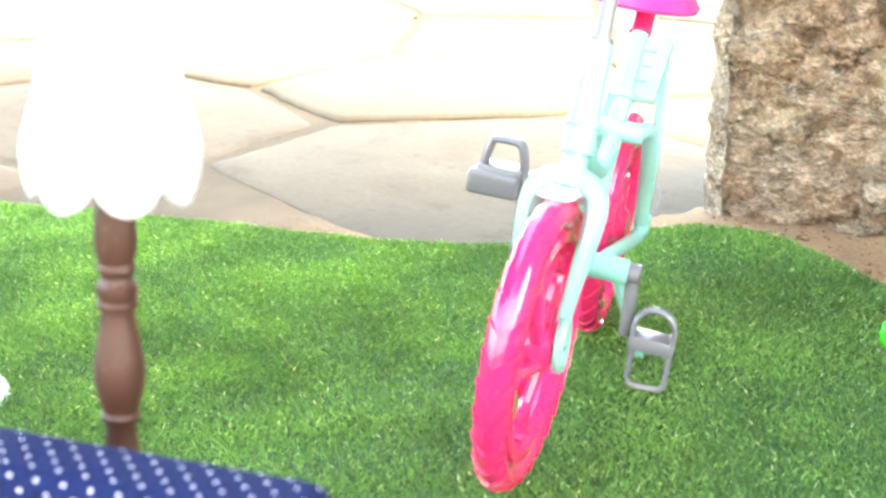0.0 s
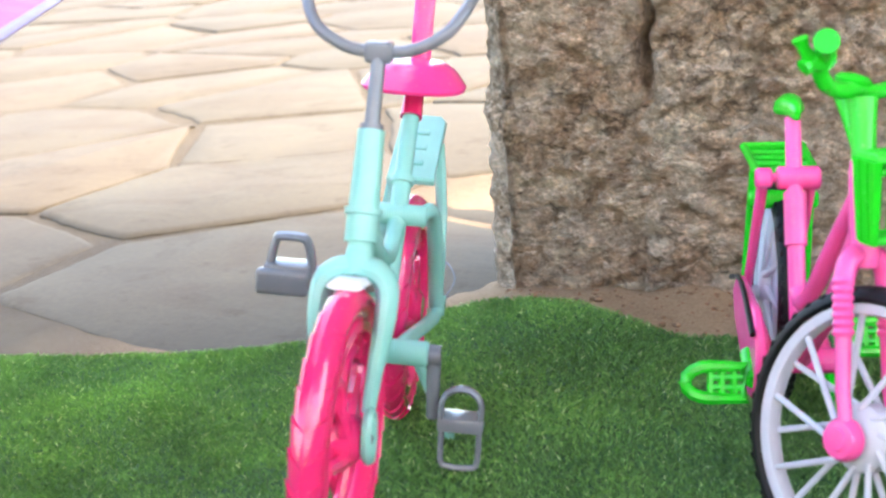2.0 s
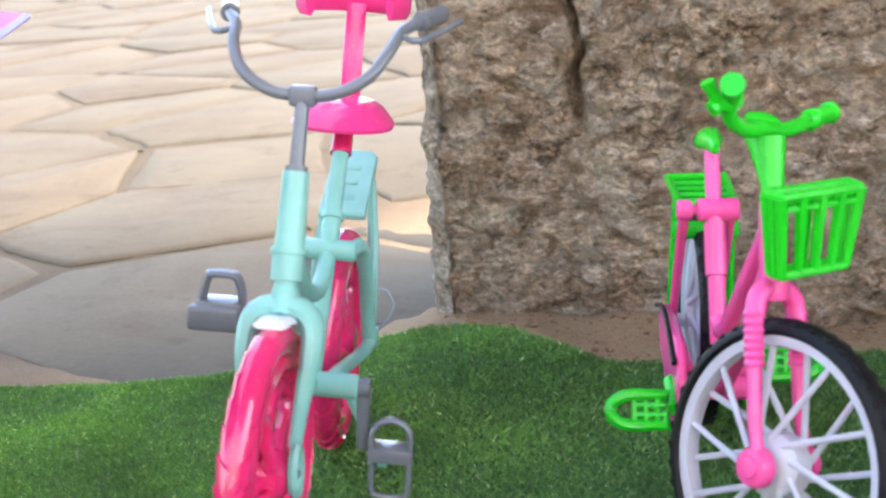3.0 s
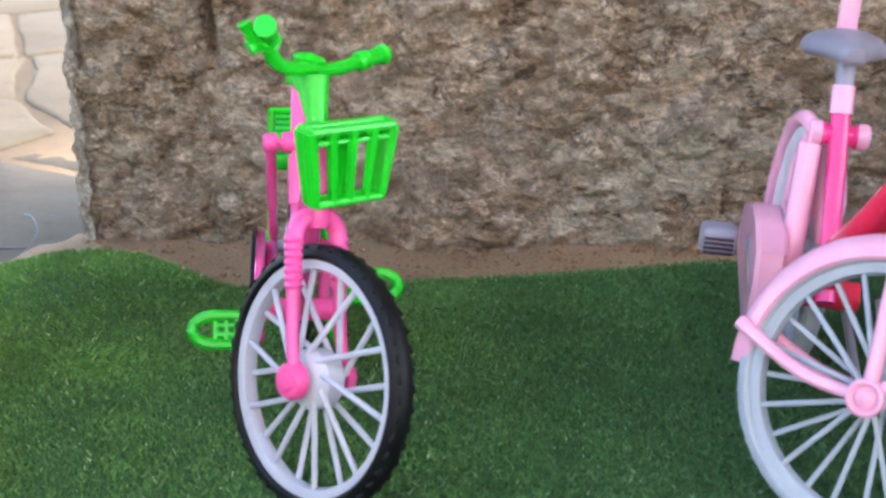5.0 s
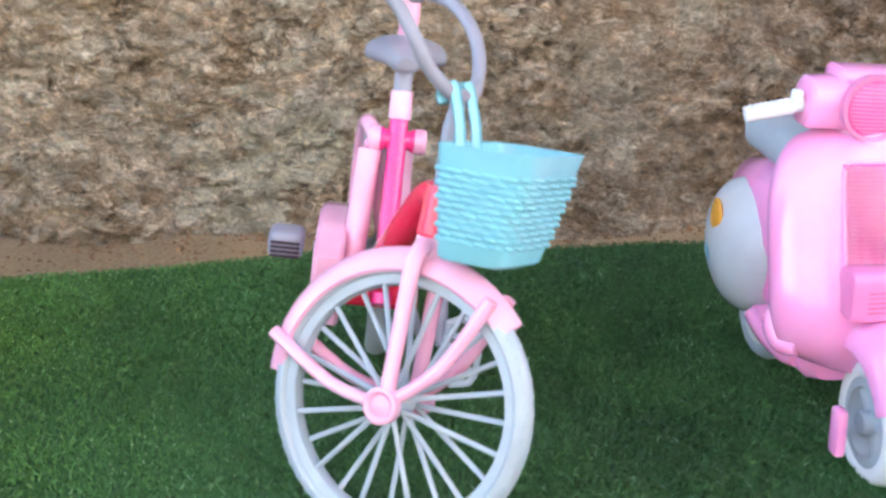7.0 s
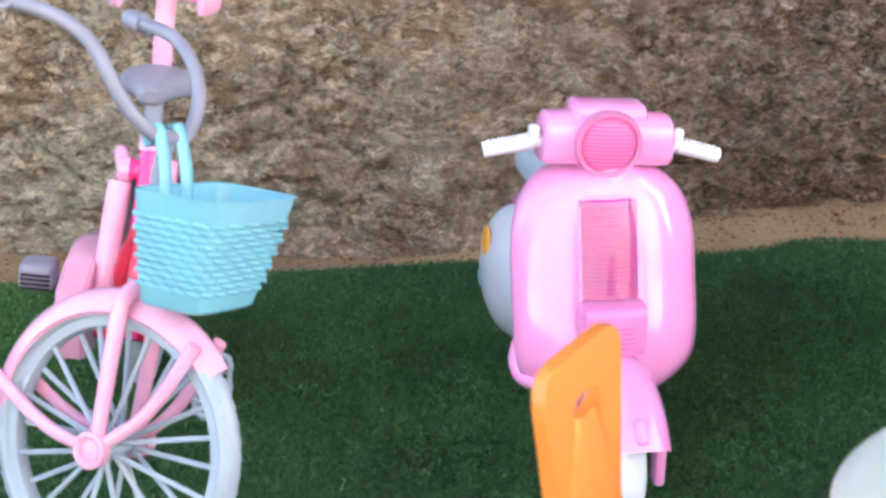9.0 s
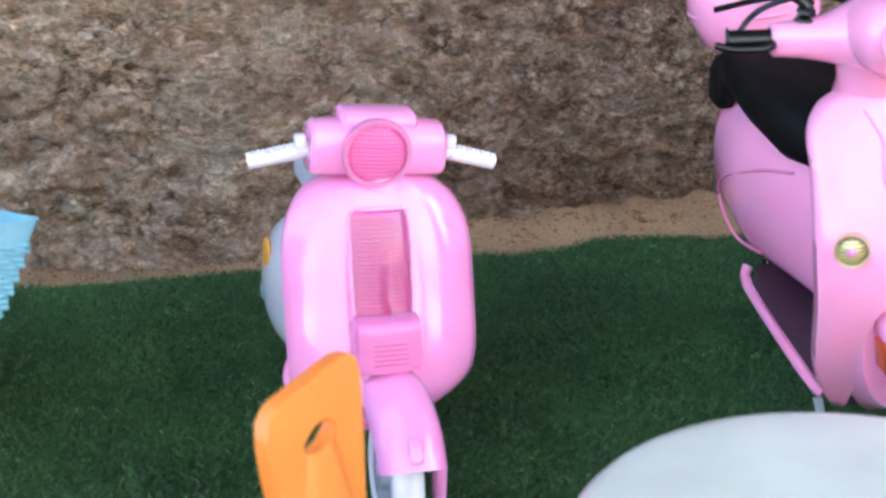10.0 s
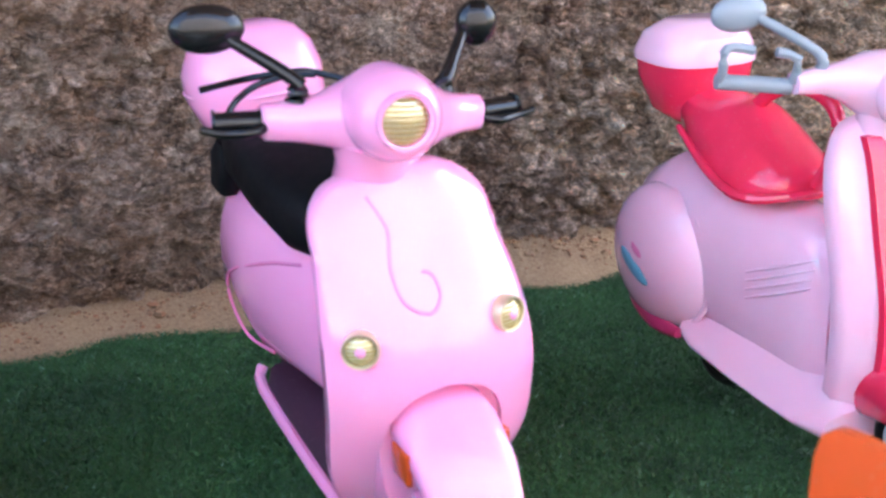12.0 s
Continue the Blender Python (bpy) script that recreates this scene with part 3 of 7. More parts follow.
def build_turf():
    """A mat of synthetic grass with an uneven cut edge: backing sheet, and short blades standing on it."""
    xs = [-2.5 + 0.05 * i for i in range(32)] + [-0.9 + 0.015 * i for i in range(121)] + [0.95 + 0.05 * i for i in range(32)]
    rows = 60
    verts, faces = [], []
    for j in range(rows + 1):
        for x in xs:
            top, low = turf_edge(x), -0.75
            y = low + (top - low) * (j / rows) ** 0.8
            verts.append((x, y, land(x, y)))
    n = len(xs)
    for j in range(rows):
        faces += [(j * n + i, j * n + i + 1, (j + 1) * n + i + 1, (j + 1) * n + i) for i in range(n - 1)]
    base = len(verts)
    for x in xs:
        y = turf_edge(x)
        verts.append((x, y + 0.001, land(x, y) - 0.014))
    faces += [(rows * n + i, rows * n + i + 1, base + i + 1, base + i) for i in range(n - 1)]
    data = bpy.data.meshes.new("artificial_turf")
    data.from_pydata(verts, [], faces)
    data.materials.append(TURFBASE)
    mat_ob = tagged(new("artificial_turf", data), "green artificial turf mat with an uneven cut edge", "turf", "", "structure")

    rng = np.random.default_rng(4)
    count = 1250000
    x = rng.uniform(-0.82, 0.80, count)
    ex = np.linspace(-0.9, 0.9, 721)
    edge = np.interp(x, ex, [turf_edge(float(a)) for a in ex])
    low = np.where(x < 0.05, -0.34, -0.26)
    y = low + (edge + 0.002 - low) * rng.uniform(0, 1, count) ** 0.85
    gx, gy = np.linspace(-0.9, 0.9, 181), np.linspace(-0.5, 0.7, 121)
    grid = np.array([[land(float(a), float(b)) for a in gx] for b in gy])
    fx, fy = (x + 0.9) / 0.01, (y + 0.5) / 0.01
    ix, iy = fx.astype(int).clip(0, 179), fy.astype(int).clip(0, 119)
    tx, ty = fx - ix, fy - iy
    z = (grid[iy, ix] * (1 - tx) + grid[iy, ix + 1] * tx) * (1 - ty) + (grid[iy + 1, ix] * (1 - tx) + grid[iy + 1, ix + 1] * tx) * ty
    patch = 0.5 + 0.5 * np.sin(x * 37 + 2 * np.sin(y * 29)) * np.sin(y * 41 + 1.7 * np.sin(x * 23))
    h = rng.uniform(0.0016, 0.0032, count) * (0.8 + 0.4 * patch)
    a = rng.uniform(0, 2 * np.pi, count)
    lean_a = rng.uniform(0, 2 * np.pi, count)
    lean = rng.uniform(0.2, 1.0, count) * h * (0.7 + 0.6 * patch)
    w = rng.uniform(0.00018, 0.00034, count)
    px, py = np.cos(a) * w, np.sin(a) * w
    lx, ly = np.cos(lean_a) * lean, np.sin(lean_a) * lean
    v = np.empty((count, 3, 3), np.float32)
    for k, (s, t, q) in enumerate(((-1.0, 0, 0), (1.0, 0.3, 0.1), (0, 1, 1))):
        v[:, k, 0], v[:, k, 1], v[:, k, 2] = x + s * px + q * lx, y + s * py + q * ly, z + t * h * (1 - 0.18 * q)
    data = bpy.data.meshes.new("grass_blades")
    data.vertices.add(count * 3)
    data.vertices.foreach_set("co", v.ravel())
    data.loops.add(count * 3)
    data.loops.foreach_set("vertex_index", np.arange(count * 3, dtype=np.int32))
    data.polygons.add(count)
    data.polygons.foreach_set("loop_start", np.arange(0, count * 3, 3, dtype=np.int32))
    data.update(calc_edges=True)
    data.validate()
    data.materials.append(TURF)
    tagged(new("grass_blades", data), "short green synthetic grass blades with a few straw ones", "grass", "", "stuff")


build_turf()


def build_wall():
    """A thick rough stone wall with an upright crack near its rounded end; the face lies uneven and pitted."""
    plan = [(0.05, 0.80), (-0.30, 0.62), (-0.44, 0.52), (-0.476, 0.47)]
    ys = [0.44 - 0.02 * i for i in range(7)]
    plan += [(-0.48, y) for y in ys]
    plan += [(-0.479, 0.300), (-0.477, 0.285), (-0.473, 0.272), (-0.467, 0.261), (-0.459, 0.254)]
    x = -0.452
    while x < 2.6:
        plan.append((x, wall_y(x)))
        x += 0.0018 if x < 0.80 else 0.08
    zs = [-0.045 + 0.0018 * i for i in range(159)]
    zs += [zs[-1] + 0.08 * i for i in range(1, 23)]
    verts, faces = [], []
    for i, (x, y) in enumerate(plan):
        a, b = plan[max(i - 1, 0)], plan[min(i + 1, len(plan) - 1)]
        d = Vector((b[0] - a[0], b[1] - a[1])).normalized()
        nx, ny = d.y, -d.x
        for z in zs:
            p = Vector((x, y - 0.10 * max(0.0, min(z, 0.3)), z))
            p.x += (-0.008 + 0.013 * max(0.0, min(z, 0.3)) / 0.15) * max(0.0, min(1.0, (-0.40 - x) / 0.06))
            big = noise.fractal((p.x * 7, p.y * 7, p.z * 9), 1.0, 2.1, 3) * 0.008
            mid = noise.fractal((p.x * 55, p.y * 55, p.z * 62 + 5), 0.6, 2.1, 5) * 0.0055
            ridge = (abs(noise.noise((p.x * 90, p.y * 90 + 4, p.z * 100))) - 0.3) * 0.008 + 0.0014 * noise.noise((p.x * 300, p.y * 300, p.z * 330))
            crumb = 0.0
            if ny < -0.5:
                dist = noise.voronoi((p.x * 62 + 0.5 * noise.noise((p.x * 90, p.z * 90, 3)), p.y * 62, p.z * 72 + 0.5 * noise.noise((p.x * 90, p.z * 90, 8))))[0]
                loose = max(0.0, min(1.0, 0.55 + 1.3 * noise.noise((p.x * 9, p.z * 12, 6))))
                far = noise.voronoi((p.x * 24 + 0.6 * noise.noise((p.x * 30, p.z * 30, 4)), p.y * 24, p.z * 31 + 0.6 * noise.noise((p.x * 30, p.z * 30, 9))))[0]
                loose *= float(np.interp(p.x, (-0.45, -0.25, -0.1, 0.05, 0.25, 0.4), (0.25, 0.45, 0.6, 0.45, 0.5, 1.0)))
                crumb = -0.0055 * loose * math.exp(-((dist[1] - dist[0]) / 0.13) ** 2) - 0.006 * math.exp(-((far[1] - far[0]) / 0.10) ** 2) * max(0.0, min(1.0, 0.4 + noise.noise((p.x * 13, p.z * 17, 2)))) - 0.006 * far[0]
            rough = float(np.interp(p.x, (-0.45, -0.28, -0.2, -0.04, 0.04, 0.3, 0.4), (0.8, 0.85, 0.85, 0.75, 0.65, 0.85, 1.15)))
            rough *= max(0.45, min(1.2, 0.85 + 1.1 * noise.noise((p.x * 8, p.z * 11, 12))))
            off = (big + (mid + ridge + crumb) * rough * 1.1) * (0.45 if x < -0.452 else 0.45 + 0.55 * min(1.0, (x + 0.452) / 0.05))
            if x > -0.46 and ny < -0.5:
                crack = -0.372 - 0.014 * max(0.0, min(1.0, (0.12 - z) / 0.12)) + 0.009 * noise.noise((z * 30, 2.0, 0)) + 0.004 * noise.noise((z * 95, 5.0, 0))
                wdt = 0.0022 + 0.0030 * max(0.0, noise.noise((z * 22, 9.0, 0)))
                off -= 0.030 * math.exp(-((x - crack) / wdt) ** 2) * min(1.0, max(0.06, (z - 0.085) / 0.035)) * max(0.3, min(1.3, 0.85 + 1.2 * noise.noise((z * 45, 1.0, 0))))
                off += 0.005 * (0.5 * math.tanh((x - crack) / 0.008))
            verts.append((p.x + nx * off, p.y + ny * off, z))
    k = len(zs)
    for i in range(len(plan) - 1):
        faces += [(i * k + j, (i + 1) * k + j, (i + 1) * k + j + 1, i * k + j + 1) for j in range(k - 1)]
    n = len(verts)
    verts += [(0.05, 0.80, zs[-1]), (2.6, 1.5, zs[-1]), (0.05, 0.80, -0.06), (2.6, 1.5, -0.06)]
    top = [i * k + k - 1 for i in range(len(plan))]
    faces.append(tuple(reversed(top)) + (n, n + 1))
    faces.append((top[-1], (len(plan) - 1) * k, n + 3, n + 1))
    faces.append((n, n + 1, n + 3, n + 2))
    data = bpy.data.meshes.new("wall_stone")
    data.from_pydata(verts, [], faces)
    data.polygons.foreach_set("use_smooth", [True] * len(faces))
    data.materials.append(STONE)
    tagged(new("wall_stone", data), "rough brown stone wall with pale patches and an upright crack", "wall", "", "structure")


build_wall()


def build_shade_slab():
    """An unseen slab added above the wall: it keeps the sun off the turf; its edge draws the line of shade on the
    paving.
    """
    pts = [(-0.26, -1.35), (2.6, -1.1), (2.6, 1.97), (-0.26, 1.40)]
    rings = [[Vector((x, y, z)) for x, y in pts] for z in (2.0, 2.08)]
    ob = part("roof", Mesh().rings(rings), SAND, unit=1.0)
    tagged(ob, "unseen earth-coloured slab added above the stone wall to block sun and sky", "roof", "", "structure")


def build_grit():
    """Small stones and crumbs fallen from the wall along its foot."""
    rng = random.Random(8)
    me = Mesh()
    for i in range(1500):
        x = rng.uniform(-0.46, 0.75)
        gap = wall_y(x) - turf_edge(x)
        y = turf_edge(x) + gap * (1 - rng.random() ** 1.6 * 0.98)
        r = rng.uniform(0.0006, 0.0016) * (2.2 if rng.random() < 0.06 else 1.0)
        z = soil(x, y)
        k = 6
        rings = []
        for h, q in ((-0.4, 0.7), (0.25, 1.0), (0.7, 0.55)):
            rings.append([Vector((x + r * q * rng.uniform(0.75, 1.2) * math.cos(2 * math.pi * j / k), y + r * q * rng.uniform(0.75, 1.2) * math.sin(2 * math.pi * j / k), z + r * h)) for j in range(k)])
        me.rings(rings)
    ob = part("grit", me, GRIT, unit=1.0)
    tagged(ob, "small brown stones and crumbs along the wall foot", "gravel", "", "stuff")


def build_wire():
    """A thin loose wire curling over the paving edge beside the wall's end."""
    w = thing("loose_wire", pose(WIRE[0], WIRE[1], -0.018), "thin loose grey wire curled on the ground beside the wall", "wire")
    part("wire", Mesh().tube([(-3.5, -1.0, 0.1), (-1.0, -0.2, 0.2), (1.6, 0.2, 0.3), (2.8, 0.7, 1.6), (2.2, 1.3, 2.4), (1.4, 1.6, 2.5)], 0.05, 6, 5), GREY, w)
    part("twig", Mesh().tube([(-5.0, -0.6, 0.1), (-2.0, 0.4, 0.35), (1.0, 1.5, 0.3), (4.5, 2.6, 0.15)], [0.12, 0.1, 0.09, 0.05], 6, 4), PLUM, w, "dark dry twig")


def build_bounce_wall():
    """A plain whitewashed wall added unseen behind: it closes the yard and bounces sunlight onto the toys."""
    pts = [(-1.4, -2.75), (4.6, -2.75), (4.6, -2.55), (-1.4, -2.55)]
    rings = [[Vector((x, y, z)) for x, y in pts] for z in (-0.1, 2.3)]
    tagged(part("wall_bounce", Mesh().rings(rings), PLASTER, unit=1.0), "plain whitewashed wall added unseen behind to bounce sunlight onto the toys", "wall", "", "structure")


build_shade_slab()
build_bounce_wall()
build_grit()
build_wire()


# ---- wheels ----
def wheel(name, parent, c, r, m, tyre_mat, rim_mat, hub_mat, spokes=0, spoke_r=0.11, tyre_w=0.55, cross=0.9, tread=0, hub_w=1.2, hub_r=0.55, label="", woven=False):
    """A spoked wheel: its rim with the hub's barrel; the tyre and every spoke are pieces of their own."""
    c = Vector(c)
    rr = r - 0.62
    me = Mesh().lathe([(-0.32, rr + 0.12), (-0.36, rr + 0.02), (-0.30, rr - 0.32), (0.0, rr - 0.42), (0.30, rr - 0.32), (0.36, rr + 0.02), (0.32, rr + 0.12), (-0.32, rr + 0.12)], c, n=56)
    w = part(name, me, rim_mat, parent, label, m)
    tw = tyre_w
    prof = [(tw * math.cos(a), r - 0.45 + 0.45 * math.sin(a) * (1.0 if math.sin(a) > 0 else 0.5)) for a in (math.pi * 2 * i / 14 for i in range(15))]
    me = Mesh().lathe(prof, c, n=64)
    low, tall = (0.15, 0.14) if tyre_mat is BLACK else (0.165, 0.11)
    if tread:
        for i in range(tread):
            a = 2 * math.pi * i / tread
            for side in (-1, 1):
                b = a + (0 if side > 0 else math.pi / tread)
                p = c + Vector(((r - low) * math.cos(b), side * tw * 0.55, (r - low) * math.sin(b)))
                rot = Matrix.Rotation(-b, 4, "Y") @ Matrix.Rotation(radians(side * 18), 4, "X")
                me.box(p, (tall, tw * 0.5, math.pi * r / tread * 0.95), 0.03, 1, rot)
    part("tyre", me, tyre_mat, w, "", m)
    me = Mesh().lathe([(-hub_w, 0.02), (-hub_w, 0.30), (-hub_w * 0.7, 0.34), (-hub_w * 0.6, hub_r * 0.8), (-hub_w * 0.35, hub_r), (hub_w * 0.35, hub_r), (hub_w * 0.6, hub_r * 0.8), (hub_w * 0.7, 0.34), (hub_w, 0.30), (hub_w, 0.02)], c, n=20)
    part("hub", me, hub_mat, w, "", m)
    for i in range(spokes):
        a = 2 * math.pi * i / spokes
        side = 1 if i % 2 else -1
        b = a + (cross if (i % 2 if woven else (i // 2) % 2) else -cross) * 2 * math.pi / spokes
        p0 = c + Vector((hub_r * 0.8 * math.cos(b), side * hub_w * 0.5, hub_r * 0.8 * math.sin(b)))
        p1 = c + Vector(((rr - 0.3) * math.cos(a), side * 0.12, (rr - 0.3) * math.sin(a)))
        part("spoke", Mesh().tube([p0, p1], spoke_r, 7), rim_mat, w, "", m)
    return w


def moulded_wheel(name, parent, c, r, m, mat):
    """A one-colour moulded toy wheel: broad tyre with leaf-like tread, swirling double spokes."""
    c = Vector(c)
    prof = [(0.50 * math.cos(a), r - 0.55 + 0.55 * math.sin(a)) for a in (math.pi * 2 * i / 16 for i in range(17))]
    w = part(name, Mesh().lathe(prof, c, n=64), mat, parent, "", m)
    tread = Mesh()
    n = 30
    for i in range(n):
        for side in (-1, 1):
            top, low = [], []
            for u in range(4):
                for v in range(5):
                    f = radians(90 - 74 * v / 4)
                    a = 2 * math.pi / n * (i + 0.04 + 0.92 * u / 3 + 0.55 * v / 4)
                    for out, lift in ((top, 0.03 + 0.024 * u), (low, -0.04)):
                        q = r - 0.55 + (0.55 + lift) * math.sin(f)
                        out.append(c + Vector((q * math.cos(a), side * (0.50 + lift) * math.cos(f), q * math.sin(a))))
            faces = [(5 * u + v, 5 * u + v + 1, 5 * u + v + 6, 5 * u + v + 5) for u in range(3) for v in range(4)]
            rim = [0, 1, 2, 3, 4, 9, 14, 19, 18, 17, 16, 15, 10, 5]
            faces += [(rim[k], rim[(k + 1) % 14], 20 + rim[(k + 1) % 14], 20 + rim[k]) for k in range(14)]
            tread.add(top + low, faces)
    part("tread", tread, mat, w, "", m)
    part("rim", Mesh().lathe([(-0.45, r - 1.0), (-0.5, r - 1.35), (-0.2, r - 1.5), (0.2, r - 1.5), (0.5, r - 1.35), (0.45, r - 1.0), (-0.45, r - 1.0)], c, n=48), mat, w, "", m)
    part("hub", Mesh().lathe([(-0.75, 0.05), (-0.75, 0.55), (-0.5, 0.85), (0.5, 0.85), (0.75, 0.55), (0.75, 0.05)], c, n=20), mat, w, "", m)
    for i in range(10):
        a = 2 * math.pi * i / 10
        pts = []
        for j in range(6):
            t = j / 5
            q = 0.7 + (r - 2.1) * t
            b = a + 0.55 * math.sin(t * math.pi * 0.9) * (1 if i % 2 else -1)
            pts.append(c + Vector((q * math.cos(b), 0.28 * (1 if i % 2 else -1) * (1 - t), q * math.sin(b))))
        part("spoke", Mesh().tube(pts, [0.3, 0.26, 0.24, 0.24, 0.26, 0.32], 8, 2), mat, w, "", m)
    return w


def toe_pedal(parent, o, up, mat, m=None):
    """A pedal with a toe loop above and a ring below, on its pin."""
    o = Vector(o)
    k = 1.2
    q = lambda *v: o + k * Vector(v)
    ped = part("pedal", Mesh().box(o, (1.0 * k, 1.5 * k, 0.5 * k), 0.12, 2), mat, parent, "", m)
    f = 0.95 if up else 1.0
    loop = [q(0.3, -0.62, 0.1), q(0.35, -0.64, 0.7 * f), q(0.35, -0.42, 1.1 * f), q(0.35, 0, 1.25 * f), q(0.35, 0.42, 1.1 * f), q(0.35, 0.64, 0.7 * f), q(0.3, 0.62, 0.1)]
    if up:
        loop = [q(0.1, -0.62, -0.1), q(0.1, -0.55, 0.5), q(0.12, -0.42, 0.98), q(0.15, -0.26, 1.1), q(0.15, 0.38, 1.1), q(0.12, 0.56, 0.95), q(0.1, 0.68, 0.5), q(0.1, 0.72, -0.1)]
    part("toe_loop", Mesh().tube(loop, 0.18 if up else 0.14, 8, 3, flat=1.6, up=(1, 0, 0)), mat, ped, "", m)
    if not up:
        ring = [q(0.1, -0.6, -0.2), q(0.05, -0.6, -1.3), q(0.05, -0.4, -1.55), q(0.05, 0.4, -1.55), q(0.05, 0.6, -1.3), q(0.1, 0.6, -0.2)]
        part("lower_ring", Mesh().tube(ring, 0.13, 8, 3), mat, ped, "", m)
    else:
        part("tread_plate", Mesh().box(q(0.5, -0.12, -0.28), (0.55, 1.7 * k, 0.98), 0.2, 3), mat, ped, "", m)
    return ped


def saddle(parent, o, mat, w=1.75, length=3.6, label="", deep=1.0, nose=1.0):
    o = Vector(o)
    secs = []
    for t, hw, hh in ((0, 0.75, 0.3), (0.06, 1.0, 0.42), (0.25, 1.0, 0.5), (0.5, 0.72, 0.46), (0.75, 0.42, 0.42), (0.95, 0.3, 0.34), (1, 0.16, 0.2)):
        hw *= nose if t > 0.4 else 1.0
        secs.append((o.x - length * 0.45 + length * t, o.y, o.z + 0.12 * math.sin(t * 3) - hh * (deep - 1), w * hw, hh * deep, 2.6))
    me = Mesh().loft(secs, 24)
    me.v = [Vector((p.x, o.y + (p.y - o.y) * (1 - 0.16 * (deep - 1) * (p.z - o.z) / 0.5), p.z - 0.22 * (p.y / w) ** 2)) for p in me.v]
    return part("saddle", me, mat, parent, label)


def waist_clip(parent, base, top, mat, label=""):
    """A flat strip rising from behind the saddle to a C-shaped clip that would hold a doll."""
    base, top = Vector(base), Vector(top)
    mid = base.lerp(top, 0.5) + Vector((0.25, 0, 0))
    part("clip_post", Mesh().tube([base, mid, top], 0.42, 10, 4, flat=0.42, up=(1, 0, 0)), mat, parent, label)
    ring = [top + Vector((1.6 * math.cos(a) + 1.2, 2.2 * math.sin(a), 0.25)) for a in (radians(48 + 264 * i / 14) for i in range(15))]
    part("waist_clip", Mesh().tube(ring, 0.24, 10, 2, flat=2.6, up=(0, 0, 1)), mat, parent, label)


# ---- teal bicycle with pink wheels ----
def teal_bicycle(m, steer):
    b = thing("bicycle", m, "teal toy bicycle with hot pink wheels, pink saddle and grey handlebar", "bicycle", "toy bicycles")
    R, wb = 5.0, 16.3
    c = Vector((0, 0, 5.42))
    ax = Vector((-math.sin(radians(20)), 0, math.cos(radians(20))))
    S = about((0, 0, R), ax, steer)
    up = lambda t: Vector((0, 0, R)) + ax * t
    moulded_wheel("front_wheel", b, c, 4.93, S, HOTPINK)
    moulded_wheel("rear_wheel", b, (-wb, 0, R - 0.2), R - 0.2, None, HOTPINK)
    # fork: a crown hoop and two blades with flattened, cupped ends
    fork = part("fork", Mesh().tube([up(5.75), up(6.05), up(6.7)], [0.62, 0.55, 0.42], 14), TEAL, b, "", S)
    for s in (-1, 1):
        p = [up(6.0) + Vector((0, s * 0.12, 0)), up(5.95) + Vector((0.05, s * 0.62, 0)), up(5.5) + Vector((0.12, s * 1.05, 0)), up(4.5) + Vector((0.25, s * 1.12, 0)), up(2.6) + Vector((0.28, s * 0.95, 0)), up(1.4) + Vector((0.2, s * 0.86, 0))]
        part("fork_blade", Mesh().tube(p, [0.42, 0.42, 0.42, 0.38, 0.27, 0.24], 10, 4, flat=1.25, up=(1, 0, 0)), TEAL, fork, "", S)
        o = c + Vector((0.05, s * 0.82, 0.1))
        me = Mesh().lathe([(0, 0.02), (0, 0.52), (0.18, 0.58), (0.34, 0.52), (0.30, 0.38), (0.12, 0.34), (0.12, 0.02)] if s > 0 else [(0, 0.02), (0, 0.52), (-0.18, 0.58), (-0.34, 0.52), (-0.30, 0.38), (-0.12, 0.34), (-0.12, 0.02)], o, n=20)
        me.v = [Vector((q.x, q.y, o.z + (q.z - o.z) * 1.75 + 0.1)) for q in me.v]
        part("fork_end", me, TEAL, fork, "", S)
        part("axle_bolt", Mesh().sphere(o + Vector((0, s * 0.18, 0)), (0.2, 0.14, 0.2), 10, 6), GREY, fork, "grey axle bolt", S)
    arc = []
    for i in range(9):
        a = radians(92 + 30 * i / 8)
        arc.append([c + Vector((q * math.cos(a), y, q * math.sin(a))) for y, q in ((-0.62, 5.1), (-0.4, 5.3), (0.4, 5.3), (0.62, 5.1), (0.4, 5.0), (-0.4, 5.0))])
    part("wheel_guard", Mesh().rings(arc), WHITE, b, "white guard under the crown", S)
    # head tube, stem and bar
    part("head_tube", Mesh().tube([up(6.3), up(6.85), up(6.87), up(7.75), up(7.78), up(7.98), up(8.0), up(10.6)], [0.40, 0.40, 0.55, 0.55, 0.63, 0.63, 0.52, 0.46], 18), TEAL, b, "", S)
    part("stem", Mesh().tube([up(10.6), up(10.8), up(10.82), up(13.0)], [0.40, 0.40, 0.27, 0.25], 14), GREY, b, "", S)
    top = up(13.25)
    part("bar_clamp", Mesh().box(top, (0.62, 0.95, 0.72), 0.14, 3), GREY, b, "", S)
    bar = []
    for s in (-1, 1):
        bar.append([top + Vector(q) for q in ((0, s * 0.3, 0.0), (0.0, s * 1.2, 0.15), (-0.3, s * 2.2, 0.7), (-1.0, s * 2.75, 1.5), (-2.2, s * 3.0, 2.1), (-3.2, s * 3.5, 2.35), (-5.0, s * 4.0, 2.5))])
    part("handlebar", Mesh().tube(list(reversed(bar[0])) + bar[1], 0.215, 12, 4), GREY, b, "", S)
    for s, q in ((-1, bar[0]), (1, bar[1])):
        part("grip", Mesh().tube([q[-2], q[-1]], [0.36, 0.34], 12), GREY, b, "", S)
